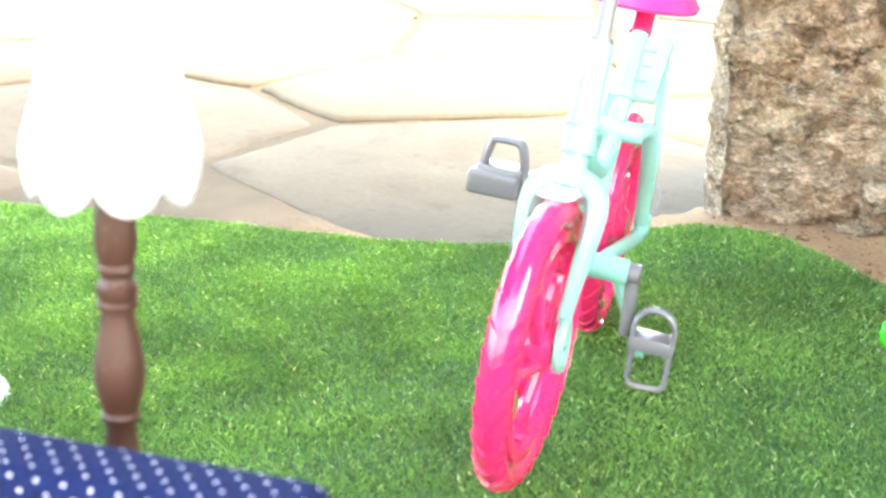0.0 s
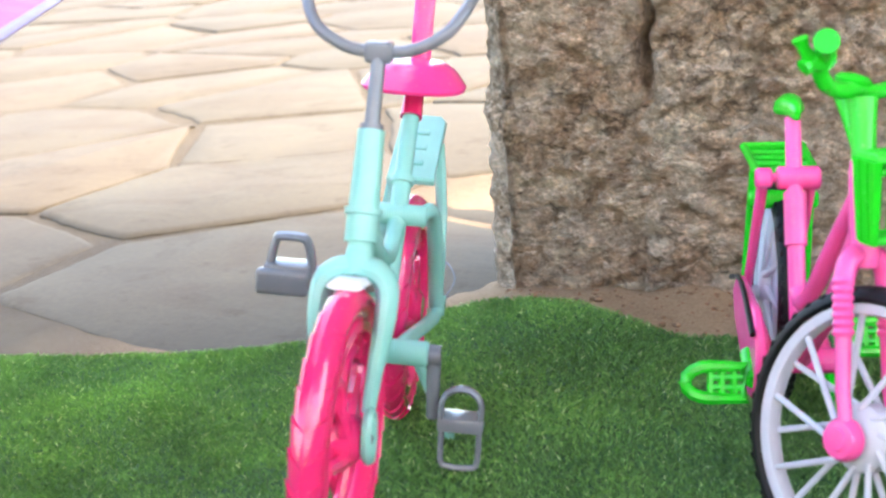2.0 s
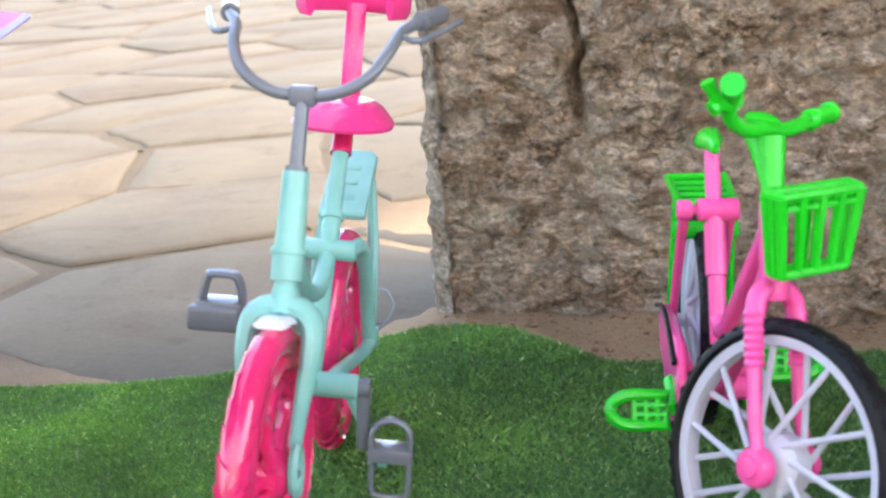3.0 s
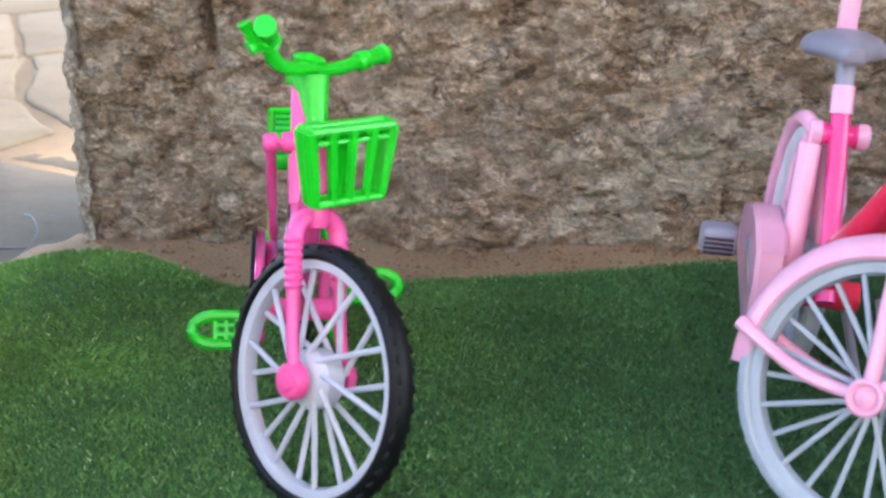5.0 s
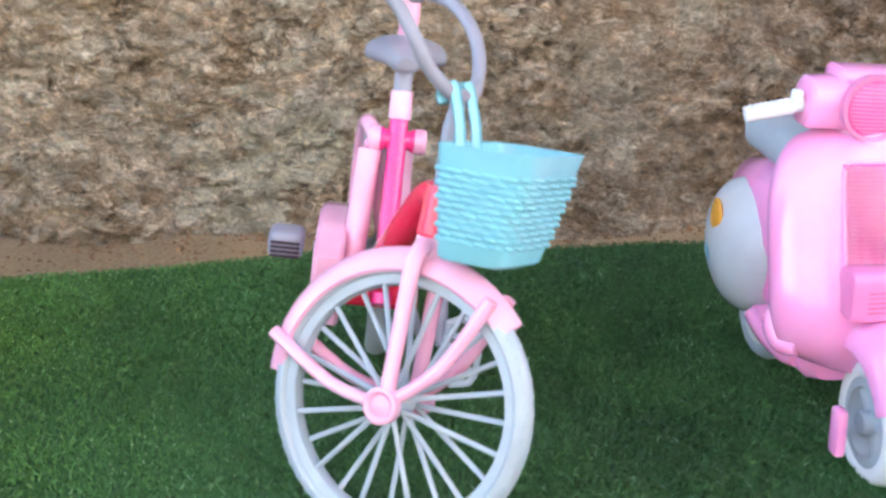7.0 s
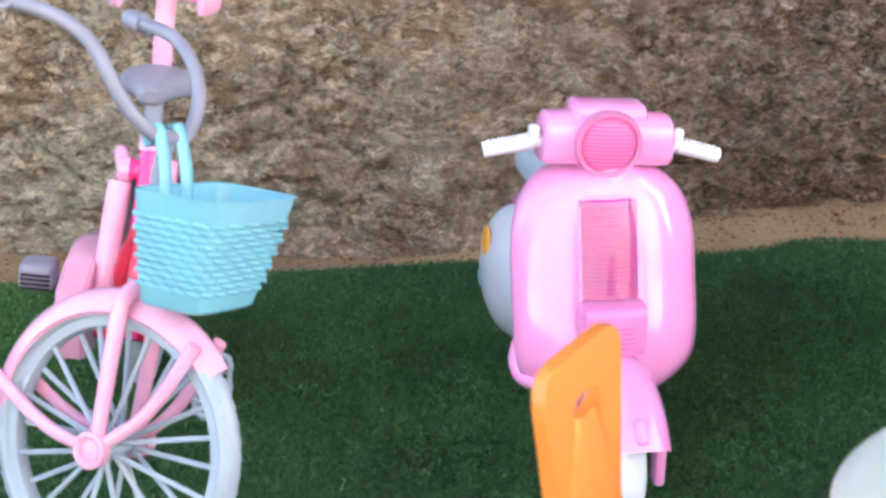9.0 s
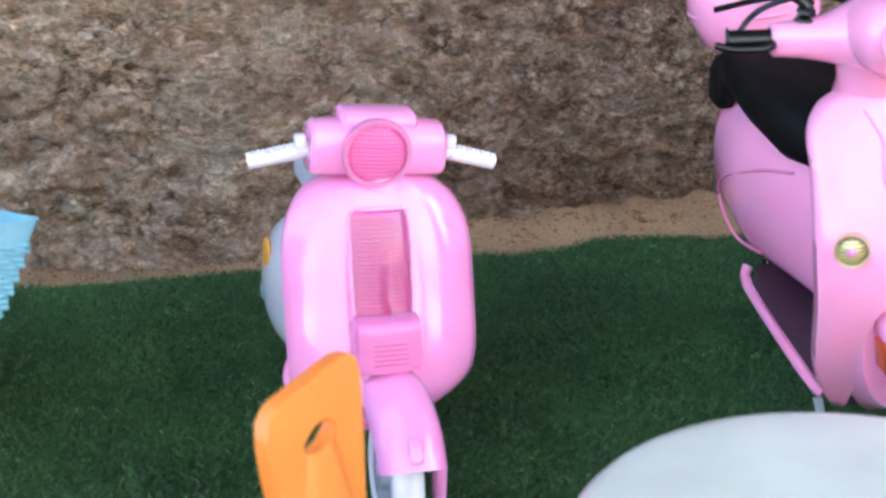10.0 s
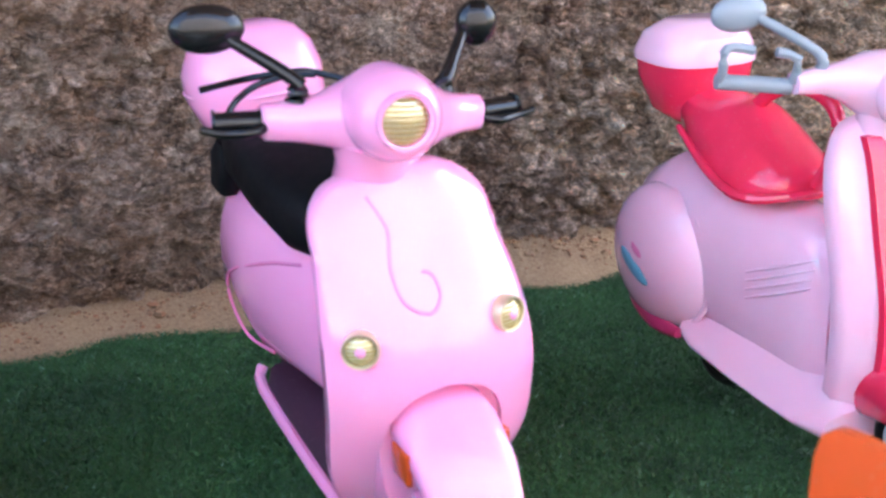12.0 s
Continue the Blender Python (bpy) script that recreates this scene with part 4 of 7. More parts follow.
        part("brake_lever", Mesh().tube([q[-3] + Vector((0.2, 0, -0.1)), q[-3] + Vector((0.3, s * 0.7, -0.25)), q[-1] + Vector((0.3, s * 0.75, -0.2))], 0.12, 8, 3), GREY, b, "", S)
    # frame
    bb = Vector((-8.6, 0, 5.5))
    seat = Vector((-14.9, 0, 14.1))
    dv = (seat - bb).normalized()
    part("seat_tube", Mesh().tube([bb, bb + dv * 6.9, bb + dv * 6.92, bb + dv * 7.2, bb + dv * 7.22, seat - dv * 0.7], [0.38, 0.38, 0.48, 0.48, 0.35, 0.34], 14), TEAL, b)
    part("down_tube", Mesh().tube([up(7.0) + Vector((-0.3, 0, 0)), Vector((-4.6, 0, 8.6)), Vector((-6.8, 0, 6.2)), bb], 0.38, 12, 4), TEAL, b)
    part("top_tube", Mesh().tube([up(8.2) + Vector((-0.3, 0, 0)), Vector((-6.0, 0, 10.2)), Vector((-9.4, 0, 9.0)), bb + dv * 5.2], 0.34, 12, 4), TEAL, b)
    part("bottom_bracket", Mesh().lathe([(-1.9, 0.02), (-1.9, 0.42), (-1.8, 0.5), (1.8, 0.5), (1.9, 0.42), (1.9, 0.02)], bb, n=18), TEAL, b)
    barrel = bb + dv * 5.6
    part("cross_barrel", Mesh().lathe([(-1.15, 0.02), (-1.15, 0.36), (-1.05, 0.43), (1.05, 0.43), (1.15, 0.36), (1.15, 0.02)], barrel, n=18), TEAL, b)
    for s in (-1, 1):
        ra = Vector((-wb, s * 1.35, R))
        part("seat_stay", Mesh().tube([barrel + Vector((0, s * 0.9, 0)), barrel + Vector((-1.2, s * 1.3, -0.3)), ra + Vector((0.6, 0, 0.6)), ra], 0.33, 10, 3), TEAL, b)
        part("chain_stay", Mesh().tube([ra, ra + Vector((1.2, 0, -0.2)), bb + Vector((-1.2, s * 0.9, 0.1)), bb + Vector((0, s * 0.6, 0))], 0.3, 10, 3), TEAL, b)
        part("rear_nut", Mesh().lathe([(0, 0.02), (0, 0.45), (s * 0.35, 0.45), (s * 0.35, 0.02)], ra, n=14), TEAL, b)
        part("rack_strut", Mesh().tube([ra, Vector((-wb - 1.2, s * 1.2, 8.8)), Vector((-wb - 2.2, s * 0.8, 11.6))], 0.25, 8, 2), TEAL, b)
    rack = part("luggage_rack", Mesh().slab([(-wb + 0.9, -1.0), (-wb + 0.9, 1.0), (-wb - 3.4, 1.0), (-wb - 3.8, 0.75), (-wb - 3.8, -0.75), (-wb - 3.4, -1.0)], -0.2, 0.2, "xy", 0.1), TEAL, b,
                m=Matrix.Translation((0, 0, 10.9)) @ about((-wb, 0, 0), (0, 1, 0), 24))
    for i in range(3):
        part("rack_slot", Mesh().box((-wb - 0.2 - 1.1 * i, 0, 0.22), (0.35, 0.8, 0.12), 0.05, 2), TEAL, rack, "", Matrix.Translation((0, 0, 10.9)) @ about((-wb, 0, 0), (0, 1, 0), 24))
    part("seat_post", Mesh().tube([seat - dv * 0.8, seat + dv * 0.2], [0.46, 0.42], 12), HOTPINK, b, "hot pink seat post")
    o = seat + Vector((-0.3, 0, 0.75))
    rows = [(o.z + h, o.x + sh, o.y, lx, wy, 2.5) for h, sh, lx, wy in ((-0.25, 0.3, 1.8, 1.85), (-0.25, 0.3, 2.0, 2.08), (-0.12, 0.3, 2.05, 2.12), (0.2, 0.2, 1.85, 1.88), (0.5, 0.1, 1.6, 1.6), (0.72, 0.0, 1.3, 1.25), (0.8, -0.05, 0.9, 0.8))]
    part("saddle", Mesh().loft(rows, 36, "z"), SEATPINK, b, "bright pink saddle")
    waist_clip(b, seat + Vector((-1.7, 0, 0.6)), seat + Vector((-2.8, 0, 5.2)), SEATPINK, "bright pink strip")
    # cranks: one down on the left, one up on the right
    for s, z in ((1, -1), (-1, 1)):
        o = bb + Vector((0, s * (2.1 if s > 0 else 2.5), 0))
        e = o + Vector((0.2 * z, s * 0.05, -2.6 if z < 0 else 3.1))
        crank = part("crank", Mesh().tube([o, e], [0.3, 0.25], 10), GREY, b, "grey crank arm")
        part("crank_boss", Mesh().lathe([(-0.25, 0.02), (-0.25, 0.4), (0.25, 0.4), (0.25, 0.02)], o, n=14), GREY, crank)
        toe_pedal(b, e + Vector((0.2, s * (1.15 if s > 0 else 0.95), 0.0 if z < 0 else -0.1)), z > 0, GREY)
    part("kickstand", Mesh().tube([bb + Vector((-1.5, 1.0, -0.2)), Vector((-12.5, 2.6, 0.6)), Vector((-12.6, 3.0, -0.1))], 0.22, 8, 2), TEAL, b)
    return b


# ---- pink bicycle with green fittings and black tyres ----
def green_pink_bicycle(m, steer):
    b = thing("bicycle", m, "pink toy bicycle with neon green basket and handlebar, black tyres", "bicycle", "toy bicycles")
    R, wb = 5.05, 16.2
    ax = Vector((-math.sin(radians(18)), 0, math.cos(radians(18))))
    S = about((0, 0, R), ax, steer)
    c = Vector((1.1, 0, 5.05))
    up = lambda t: c + ax * t
    wheel("front_wheel", b, c, R, S, BLACK, WHEELWHITE, WHEELWHITE, 20, 0.12, 0.5, -1.7, 44, 1.0, 1.15, woven=True)
    rear = wheel("rear_wheel", b, (-wb, 0, R - 0.2), R - 0.2, None, BLACK, WHEELWHITE, WHEELWHITE, 20, 0.12, 0.5, -1.7, 44, 1.0, 1.15, woven=True)
    part("disc_cover", Mesh().lathe([(-0.2, 0.3), (-0.32, 2.6), (-0.2, 3.9), (0.2, 3.9), (0.32, 2.6), (0.2, 0.3)], (-wb, 0, R), n=40), WHEELWHITE, rear, "white wheel disc")
    fork = part("fork", Mesh().tube([up(5.6), up(6.0), up(6.2), up(7.0)], [0.4, 0.5, 0.52, 0.45], 14), BIKEPINK, b, "", S)
    for s in (-1, 1):
        side = Vector((0, s, 0))
        hoop = [up(6.1) + side * 0.15, up(6.0) + side * 0.6, up(5.6) + side * 0.95, up(5.0) + side * 1.05]
        part("fork_hoop", Mesh().tube(hoop, 0.36, 10, 3), BIKEPINK, fork, "", S)
        sleeve = Mesh()
        pts, rad = [], []
        for i in range(15):
            pts.append(up(5.3 - i * 0.14) + side * 1.1)
            rad.append(0.38 if i % 2 else 0.31)
        part("ribbed_sleeve", sleeve.tube(pts, rad, 14), BIKEPINK, fork, "", S)
        leg = [up(3.4) + side * 1.1, up(1.5) + side * 1.15, up(0.5) + side * 1.2 + Vector((0.15, 0, 0)), c + side * 1.25]
        part("fork_leg", Mesh().tube(leg, [0.28, 0.25, 0.24, 0.26], 10, 2), BIKEPINK, fork, "", S)
        cap = [(0.0, 0.02), (0.0, 0.72), (0.25, 0.74), (0.5, 0.62), (0.52, 0.40), (0.62, 0.36), (0.64, 0.02)]
        part("axle_cap", Mesh().lathe([(s * h, r) for h, r in cap], c + side * 0.95, n=24), BIKEPINK, fork, "round pink axle cap", S)
    part("head_tube", Mesh().tube([up(6.7), up(7.0), up(8.8), up(9.2)], [0.48, 0.54, 0.5, 0.45], 14), BIKEPINK, b, "", S)
    # green stem and bar
    top = up(11.6)
    part("stem", Mesh().tube([up(8.6), up(10.0), up(11.3)], [0.4, 0.42, 0.5], 14), GREEN, b, "neon green stem", S)
    part("stem_wedge", Mesh().tube([up(9.6) + Vector((-0.25, 0, 0)), up(10.8) + Vector((-0.55, 0, 0)), top + Vector((-0.9, 0, 0))], [0.25, 0.4, 0.5], 10), GREEN, b, "", S)
    part("bell", Mesh().lathe([(0, 0.02), (0, 0.62), (0.15, 0.66), (0.3, 0.5), (0.38, 0.02)], top + Vector((-0.5, 0, 0.1)), axis="z", n=20), GREEN, b, "", S)
    bars = {1: ((-0.2, 0, 0), (-0.25, 0.8, -0.05), (-0.35, 1.6, 0.1), (-0.55, 2.3, 0.3)), -1: ((-0.2, 0, 0), (-0.1, -0.9, -0.15), (0.0, -1.7, -0.05), (0.1, -2.3, 0.35), (0.3, -2.5, 0.75))}
    ends = {1: Vector((-1.0, 4.0, 0.7)), -1: Vector((1.4, -3.75, 1.45))}
    for s in (-1, 1):
        q = [top + Vector(v) for v in bars[s]]
        part("handlebar", Mesh().tube(q, 0.28, 12, 3), GREEN, b, "neon green handlebar", S)
        e, g1 = q[-1], top + ends[s]
        part("grip", Mesh().tube([e + (g1 - e) * t for t in (0, 0.12, 0.14, 0.3, 0.32, 0.36, 0.4, 0.9, 0.92, 1.0)], [0.3, 0.42, 0.3, 0.3, 0.38, 0.38, 0.32, 0.34, 0.42, 0.42], 14), GREEN, b, "neon green grip", S)
        if s > 0:
            continue
        lever = part("brake_lever", Mesh().tube([e + Vector((0.1, 0, 0)), e + Vector((0.3, s * 0.5, -0.1)), e + Vector((0.3, s * 1.0, 0.0))], [0.28, 0.26, 0.32], 8, 3), GREEN, b, "", S)
        part("lever_prong", Mesh().tube([e + Vector((0.3, s * 0.9, 0.0)), e + Vector((0.25, s * 1.3, 0.35)), e + Vector((0.2, s * 1.5, 0.6))], [0.26, 0.2, 0.28], 8, 3), GREEN, lever, "", S)
        part("lever_prong", Mesh().tube([e + Vector((0.3, s * 0.8, 0.0)), e + Vector((0.25, s * 1.1, -0.3))], [0.26, 0.3], 8), GREEN, lever, "", S)
    # basket of upright slats in front of the head
    B = S @ Matrix.Translation((0, 0, 11.7)) @ about((0, 0, 1.4), (1, 0, 0), 9)
    lo, hi = ((-0.2, 0.35), (-1.3, 1.75)), ((-0.25, 0.4), (-1.8, 2.0))
    bk = part("basket", Mesh().box((0.0, 0.2, 0), (0.7, 3.1, 0.2), 0.08, 1), GREEN, b, "neon green slatted basket", B)
    corner = lambda q, i: (q[0][i in (1, 2)], q[1][i in (2, 3)])
    H = 2.75
    rim = [Vector((*corner(hi, i), H)) for i in range(4)]
    low = [Vector((*corner(lo, i), 0)) for i in range(4)]
    part("basket_rim", Mesh().tube([rim[0], rim[1], rim[2], rim[3]], 0.2, 8, 1, closed=True), GREEN, bk, "", B)
    part("basket_foot", Mesh().tube([low[0], low[1], low[2], low[3]], 0.17, 8, 1, closed=True), GREEN, bk, "", B)
    part("basket_band", Mesh().tube([low[i].lerp(rim[i], 0.84) for i in range(4)], 0.12, 8, 1, closed=True), GREEN, bk, "", B)
    for i in range(4):
        a0, a1, b0, b1 = low[i], low[(i + 1) % 4], rim[i], rim[(i + 1) % 4]
        k = 4 if i == 1 else 2
        for j in range(k):
            t = j / k
            part("basket_slat", Mesh().tube([a0.lerp(a1, t), b0.lerp(b1, t)], [0.17, 0.24], 6), GREEN, bk, "", B)
    # frame
    bb = Vector((-9.0, 0, 4.2))
    seat = Vector((-13.1, 0, 13.2))
    dv = (seat - bb).normalized()
    part("seat_tube", Mesh().tube([bb, bb + dv * 4.6, bb + dv * 4.62, bb + dv * 6.8, bb + dv * 6.82, seat], [0.36, 0.36, 0.46, 0.46, 0.34, 0.33], 14), BIKEPINK, b)
    hub = bb + dv * 7.4
    part("seat_collar", Mesh().lathe([(-0.72, 0.02), (-0.72, 0.40), (-0.64, 0.48), (0.95, 0.48), (1.03, 0.40), (1.03, 0.02)], hub, n=18), BIKEPINK, b)
    part("stay_cap", Mesh().lathe([(-1.55, 0.02), (-1.55, 0.34), (-1.45, 0.42), (-1.0, 0.42), (-0.9, 0.34), (-0.9, 0.2), (-0.7, 0.2)], hub, n=18), BIKEPINK, b)
    part("upper_tube", Mesh().tube([S @ up(8.4), Vector((-4.4, 0.3, 10.2)), Vector((-7.2, 0, 7.4)), Vector((-9.0, 0, 6.6)), bb + dv * 2.8], 0.34, 12, 4), BIKEPINK, b)
    part("down_tube", Mesh().tube([S @ up(7.2), Vector((-4.0, 0.3, 8.2)), Vector((-7.4, 0, 5.2)), bb], 0.38, 12, 4), BIKEPINK, b)
    part("bottom_bracket", Mesh().lathe([(-1.5, 0.02), (-1.5, 0.5), (1.5, 0.5), (1.5, 0.02)], bb, n=16), BIKEPINK, b)
    for s in (-1, 1):
        ra = Vector((-wb, s * 1.3, R))
        part("seat_stay", Mesh().tube([hub + Vector((0, -1.22 if s < 0 else 0.7, 0)), ra + Vector((0, 0.1 if s < 0 else -0.5, 0))], [0.24, 0.2], 10), BIKEPINK, b)
        part("chain_stay", Mesh().tube([ra, bb + Vector((0, s * 1.1, 0))], 0.3, 10), BIKEPINK, b)
        part("rack_strut", Mesh().tube([ra, Vector((-15.2, s * 1.2, 10.8))], 0.2, 8), GREEN, b)
        part("green_nut", Mesh().lathe([(0, 0.02), (0, 0.5), (s * 0.4, 0.45), (s * 0.4, 0.02)], ra, n=14), GREEN, b)
    part("chain_guard", Mesh().slab([(-9.6 + 1.9 * math.cos(a), 4.4 + 1.9 * math.sin(a)) for a in (radians(-100 + 200 * i / 12) for i in range(13))] + [(-14.6, 6.1), (-15.6, 5.2), (-14.8, 4.2)], -1.9, -1.5, "xz", 0.1), BIKEPINK, b)
    part("chain", Mesh().tube([(-8.0, -2.0, 5.6), (-12.0, -2.0, 6.6), (-15.4, -2.0, 5.8)], 0.12, 6, 3), BLACK, b, "black chain")
    rack = part("luggage_rack", Mesh().tube([(-13.6, -1.2, 10.7), (-18.2, -1.3, 11.0), (-18.4, 1.3, 11.0), (-13.6, 1.2, 10.7)], 0.2, 8, 1, closed=True), GREEN, b, "neon green luggage rack")
    for i in range(4):
        part("rack_bar", Mesh().tube([(-14.2 - 1.2 * i, -1.2, 10.8), (-14.2 - 1.2 * i, 1.2, 10.8)], 0.15, 6), GREEN, rack)
    part("mudguard_stub", Mesh().box((-wb + 1.4, 0, 9.4), (0.4, 3.0, 0.8), 0.25, 3), GREEN, b, "neon green bracket")
    saddle(b, seat + Vector((-0.4, 0, 0.3)), GREEN, 0.6, 2.8, "neon green saddle", 0.9)
    for s, z in ((-1, -0.6), (1, 0.1)):
        o = bb + Vector((-0.8, s * 1.9, 0))
        e = o + Vector((1.7 if s < 0 else -2.0, s * 0.0, z))
        part("crank", Mesh().tube([o, e], [0.36, 0.3], 10), GREEN, b, "neon green crank arm")
        d = Vector((-0.22, 0, 0.62))
        out = lambda q, w: e + Vector((0, s * q, 0)) + d * w
        rim_pts = [out(0.35, -0.95), out(1.7, -0.95)] + [out(1.7 + 0.95 * math.sin(k), -0.95 * math.cos(k)) for k in (radians(22.5 * i) for i in range(1, 8))] + [out(1.7, 0.95), out(0.35, 0.95)]
        pd = part("pedal", Mesh().tube(rim_pts, 0.27, 8, 1, closed=True), GREEN, b, "neon green pedal")
        for q in (0.75, 1.2, 1.65):
            part("pedal_bar", Mesh().tube([out(q, -0.9), out(q, 0.9)], 0.15, 6), GREEN, pd)
        for w in (-0.3, 0.3):
            part("pedal_bar", Mesh().tube([out(0.4, w), out(1.75, w)], 0.14, 6), GREEN, pd)
    part("kickstand", Mesh().tube([bb + Vector((-1.0, 1.0, 0)), Vector((-11.6, 2.4, 0.4)), Vector((-11.8, 2.9, -0.1))], 0.26, 8, 2), GREEN, b, "neon green kickstand")
    return b


# ---- pale pink bicycle with grey wheels and aqua basket ----
def pale_pink_bicycle(m, steer):
    b = thing("bicycle", m, "pale pink toy bicycle with light grey wheels and aqua woven basket", "bicycle", "toy bicycles")
    R, wb = 4.95, 15.0
    S = about((0, 0, 4.75), (-math.sin(radians(16)), 0, math.cos(radians(16))), steer)
    c = Vector((1.1, 0, 4.9))
    ax = Vector((-math.sin(radians(10.2)), 0, math.cos(radians(10.2))))
    up = lambda t: c + ax * t
    wheel("front_wheel", b, c, R + 0.25, S, LGREY, LGREY, LGREY, 24, 0.105, 0.5, 0.9, 52, 0.95, 0.5)
    rear = wheel("rear_wheel", b, (-wb, 0, R), R, None, LGREY, LGREY, LGREY, 24, 0.105, 0.5, 0.9, 52, 0.95, 0.5)
    # front mudguard, along the top of the wheel
    def guard(o, a0, a1, mm, nm):
        rings = []
        n = 26
        for i in range(n + 1):
            t = i / n
            a = radians(a0 + (a1 - a0) * t)
            taper = min(1.0, 0.55 + 3 * min(t, 1 - t))
            ring = []
            for j in range(9):
                x = -1 + j / 4
                ring.append((x * 0.78 * taper, R + 0.66 - 0.80 * x * x))
            for j in range(9):
                x = 1 - j / 4
                ring.append((x * 0.66 * taper, R + 0.50 - 0.76 * x * x))
            rings.append([Vector(o) + Vector((q * math.cos(a), h, q * math.sin(a))) for h, q in ring])
        return part(nm, Mesh().rings(rings), PALEPINK, b, "", mm)
    guard(c, 54, 192, S, "front_mudguard")
    guard((-wb, 0, R), 20, 168, None, "rear_mudguard")
    fork = part("fork", Mesh().tube([up(5.2), up(5.7), up(6.05)], [0.5, 0.6, 0.56], 14), PALEPINK, b, "", S)
    for s in (-1, 1):
        side = Vector((0, s, 0))
        leg = [up(5.8) + side * 0.3, up(5.4) + side * 0.95, up(4.5) + side * 1.1, up(1.6) + side * 1.12, c + side * 1.1]
        part("fork_leg", Mesh().tube(leg, [0.34, 0.34, 0.32, 0.29, 0.31], 10, 3), PALEPINK, fork, "", S)
        part("axle_cap", Mesh().lathe([(s * h, r) for h, r in ((0.0, 0.02), (0.0, 0.66), (0.42, 0.66), (0.5, 0.56), (0.42, 0.44), (0.3, 0.4), (0.42, 0.26), (0.46, 0.02))], c + side * 1.1, n=24), PALEPINK, fork, "", S)
        for a, w in ((66, 1), (176, 1)):
            far = c + Vector((math.cos(radians(a)) * (R + 0.5), s * 0.75, math.sin(radians(a)) * (R + 0.5)))
            n = Vector((math.cos(radians(118)), 0, math.sin(radians(118))))
            mid = c.lerp(far, 0.5) + Vector((0, s * 0.5, 0)) - n * 0.55
            part("mudguard_stay", Mesh().tube([c + side * 1.25, mid, far], [0.22, 0.25, 0.26], 9, 4), PALEPINK, fork, "", S)
    part("head_tube", Mesh().tube([up(6.0), up(6.15), up(7.9)], [0.5, 0.62, 0.58], 16), RED, b, "red head tube", S)
    part("stem", Mesh().tube([up(7.8), up(8.6) + Vector((-0.1, 0, 0)), up(9.8) + Vector((-0.15, 0, 0)), up(11.0)], [0.30, 0.28, 0.28, 0.28], 12), LILAC, b, "grey stem", S)
    top = up(11.15)
    for s in (-1, 1):
        q = [top + Vector(v) for v in ((0.1, 0, 0), (0.05, s * 0.8, 0.0), (-0.5, s * 1.9, 0.6), (-1.2, s * 2.55, 1.5), (-2.1, s * 2.8, 2.3), (-3.4, s * 3.2, 2.75), (-5.0, s * 3.7, 2.7), (-6.2, s * 4.0, 2.6))]
        part("handlebar", Mesh().tube(q, 0.26, 12, 4), LILAC, b, "grey handlebar", S)
        part("grip", Mesh().tube([q[-2].lerp(q[-1], 0.25), q[-1]], [0.4, 0.38], 12), LILAC, b, "grey grip", S)
        part("brake_lever", Mesh().tube([q[-2], q[-2] + Vector((-0.1, s * 0.5, -0.3)), q[-1] + Vector((0.5, s * 0.55, -0.35))], 0.13, 8, 3), LILAC, b, "", S)
    # basket hanging on two straps from the bar
    B = S @ Matrix.Translation((1.0, -0.12, 10.6)) @ about((0, 0, 0), (0, 1, 0), -13) @ about((0, 0, 4), (1, 0, 0), 3)
    H = 4.0
    secs = []
    for z, x0, x1, hy in ((0.0, 0.1, 2.6, 1.65), (0.12, 0.0, 2.75, 1.78), (1.0, -0.02, 2.95, 1.98), (H - 0.2, -0.1, 3.55, 2.66), (H, -0.12, 3.6, 2.72), (H - 0.05, 0.0, 3.48, 2.6), (1.0, 0.1, 2.83, 1.86), (0.3, 0.15, 2.6, 1.7)):
        secs.append((z, (x0 + x1) / 2, 0, (x1 - x0) / 2, hy, 6.0))
    bk = part("basket", Mesh().loft(secs, 48, "z"), AQUA, b, "aqua moulded wicker basket", B)
    for row in range(11):
        z = 0.75 + row * 0.24
        t = z / H
        u = (z - 1.0) / (H - 1.2)
        x0, x1, hy = -0.02 - 0.08 * u, 2.95 + 0.60 * u, 1.98 + 0.68 * u
        count = 5

        def skin(side, w, lift):
            """A point on the basket's side (0 and 2) or front (1), lift above the skin."""
            w = 2 * min(max(w, 0.0), 1.0) - 1
            p, q = ((w, -1), (1, w), (w, 1))[side]
            f = (abs(p) ** 6 + abs(q) ** 6) ** (-1 / 6)
            return p * f * ((x1 - x0) / 2 + lift) + (x0 + x1) / 2, q * f * (hy + lift)

        for side in range(3):
            for i in range(count):
                mid = (i + 0.25 + 0.5 * (row % 2)) / count
                pts = []
                for j in range(5):
                    v = j / 4 - 0.5
                    px, py = skin(side, mid + 1.15 / count * v, 0.06 - 0.55 * v * v)
                    pts.append(Vector((px, py, z - 0.10 * v)))
                part("weave_strand", Mesh().tube(pts, [0.04, 0.085, 0.1, 0.085, 0.04], 6), AQUA, bk, "", B)
    for s in (-1, 1):
        part("basket_strap", Mesh().tube([(0.1, s * 0.62, H - 0.9), (-0.05, s * 0.62, H + 0.3), (-0.3, s * 0.58, 5.2), (-0.6, s * 0.55, 5.92), (-0.98, s * 0.55, 5.6), (-0.85, s * 0.55, 5.2)], 0.34, 8, 3, flat=0.45, up=(1, 0, 0)), AQUA, bk, "", B)
    # frame: bright pink seat tube, pale pink chain case, red swept down tube
    bb = Vector((-9.3, 0, 4.9))
    seat = Vector((-12.6, 0, 13.9))
    dv = (seat - bb).normalized()
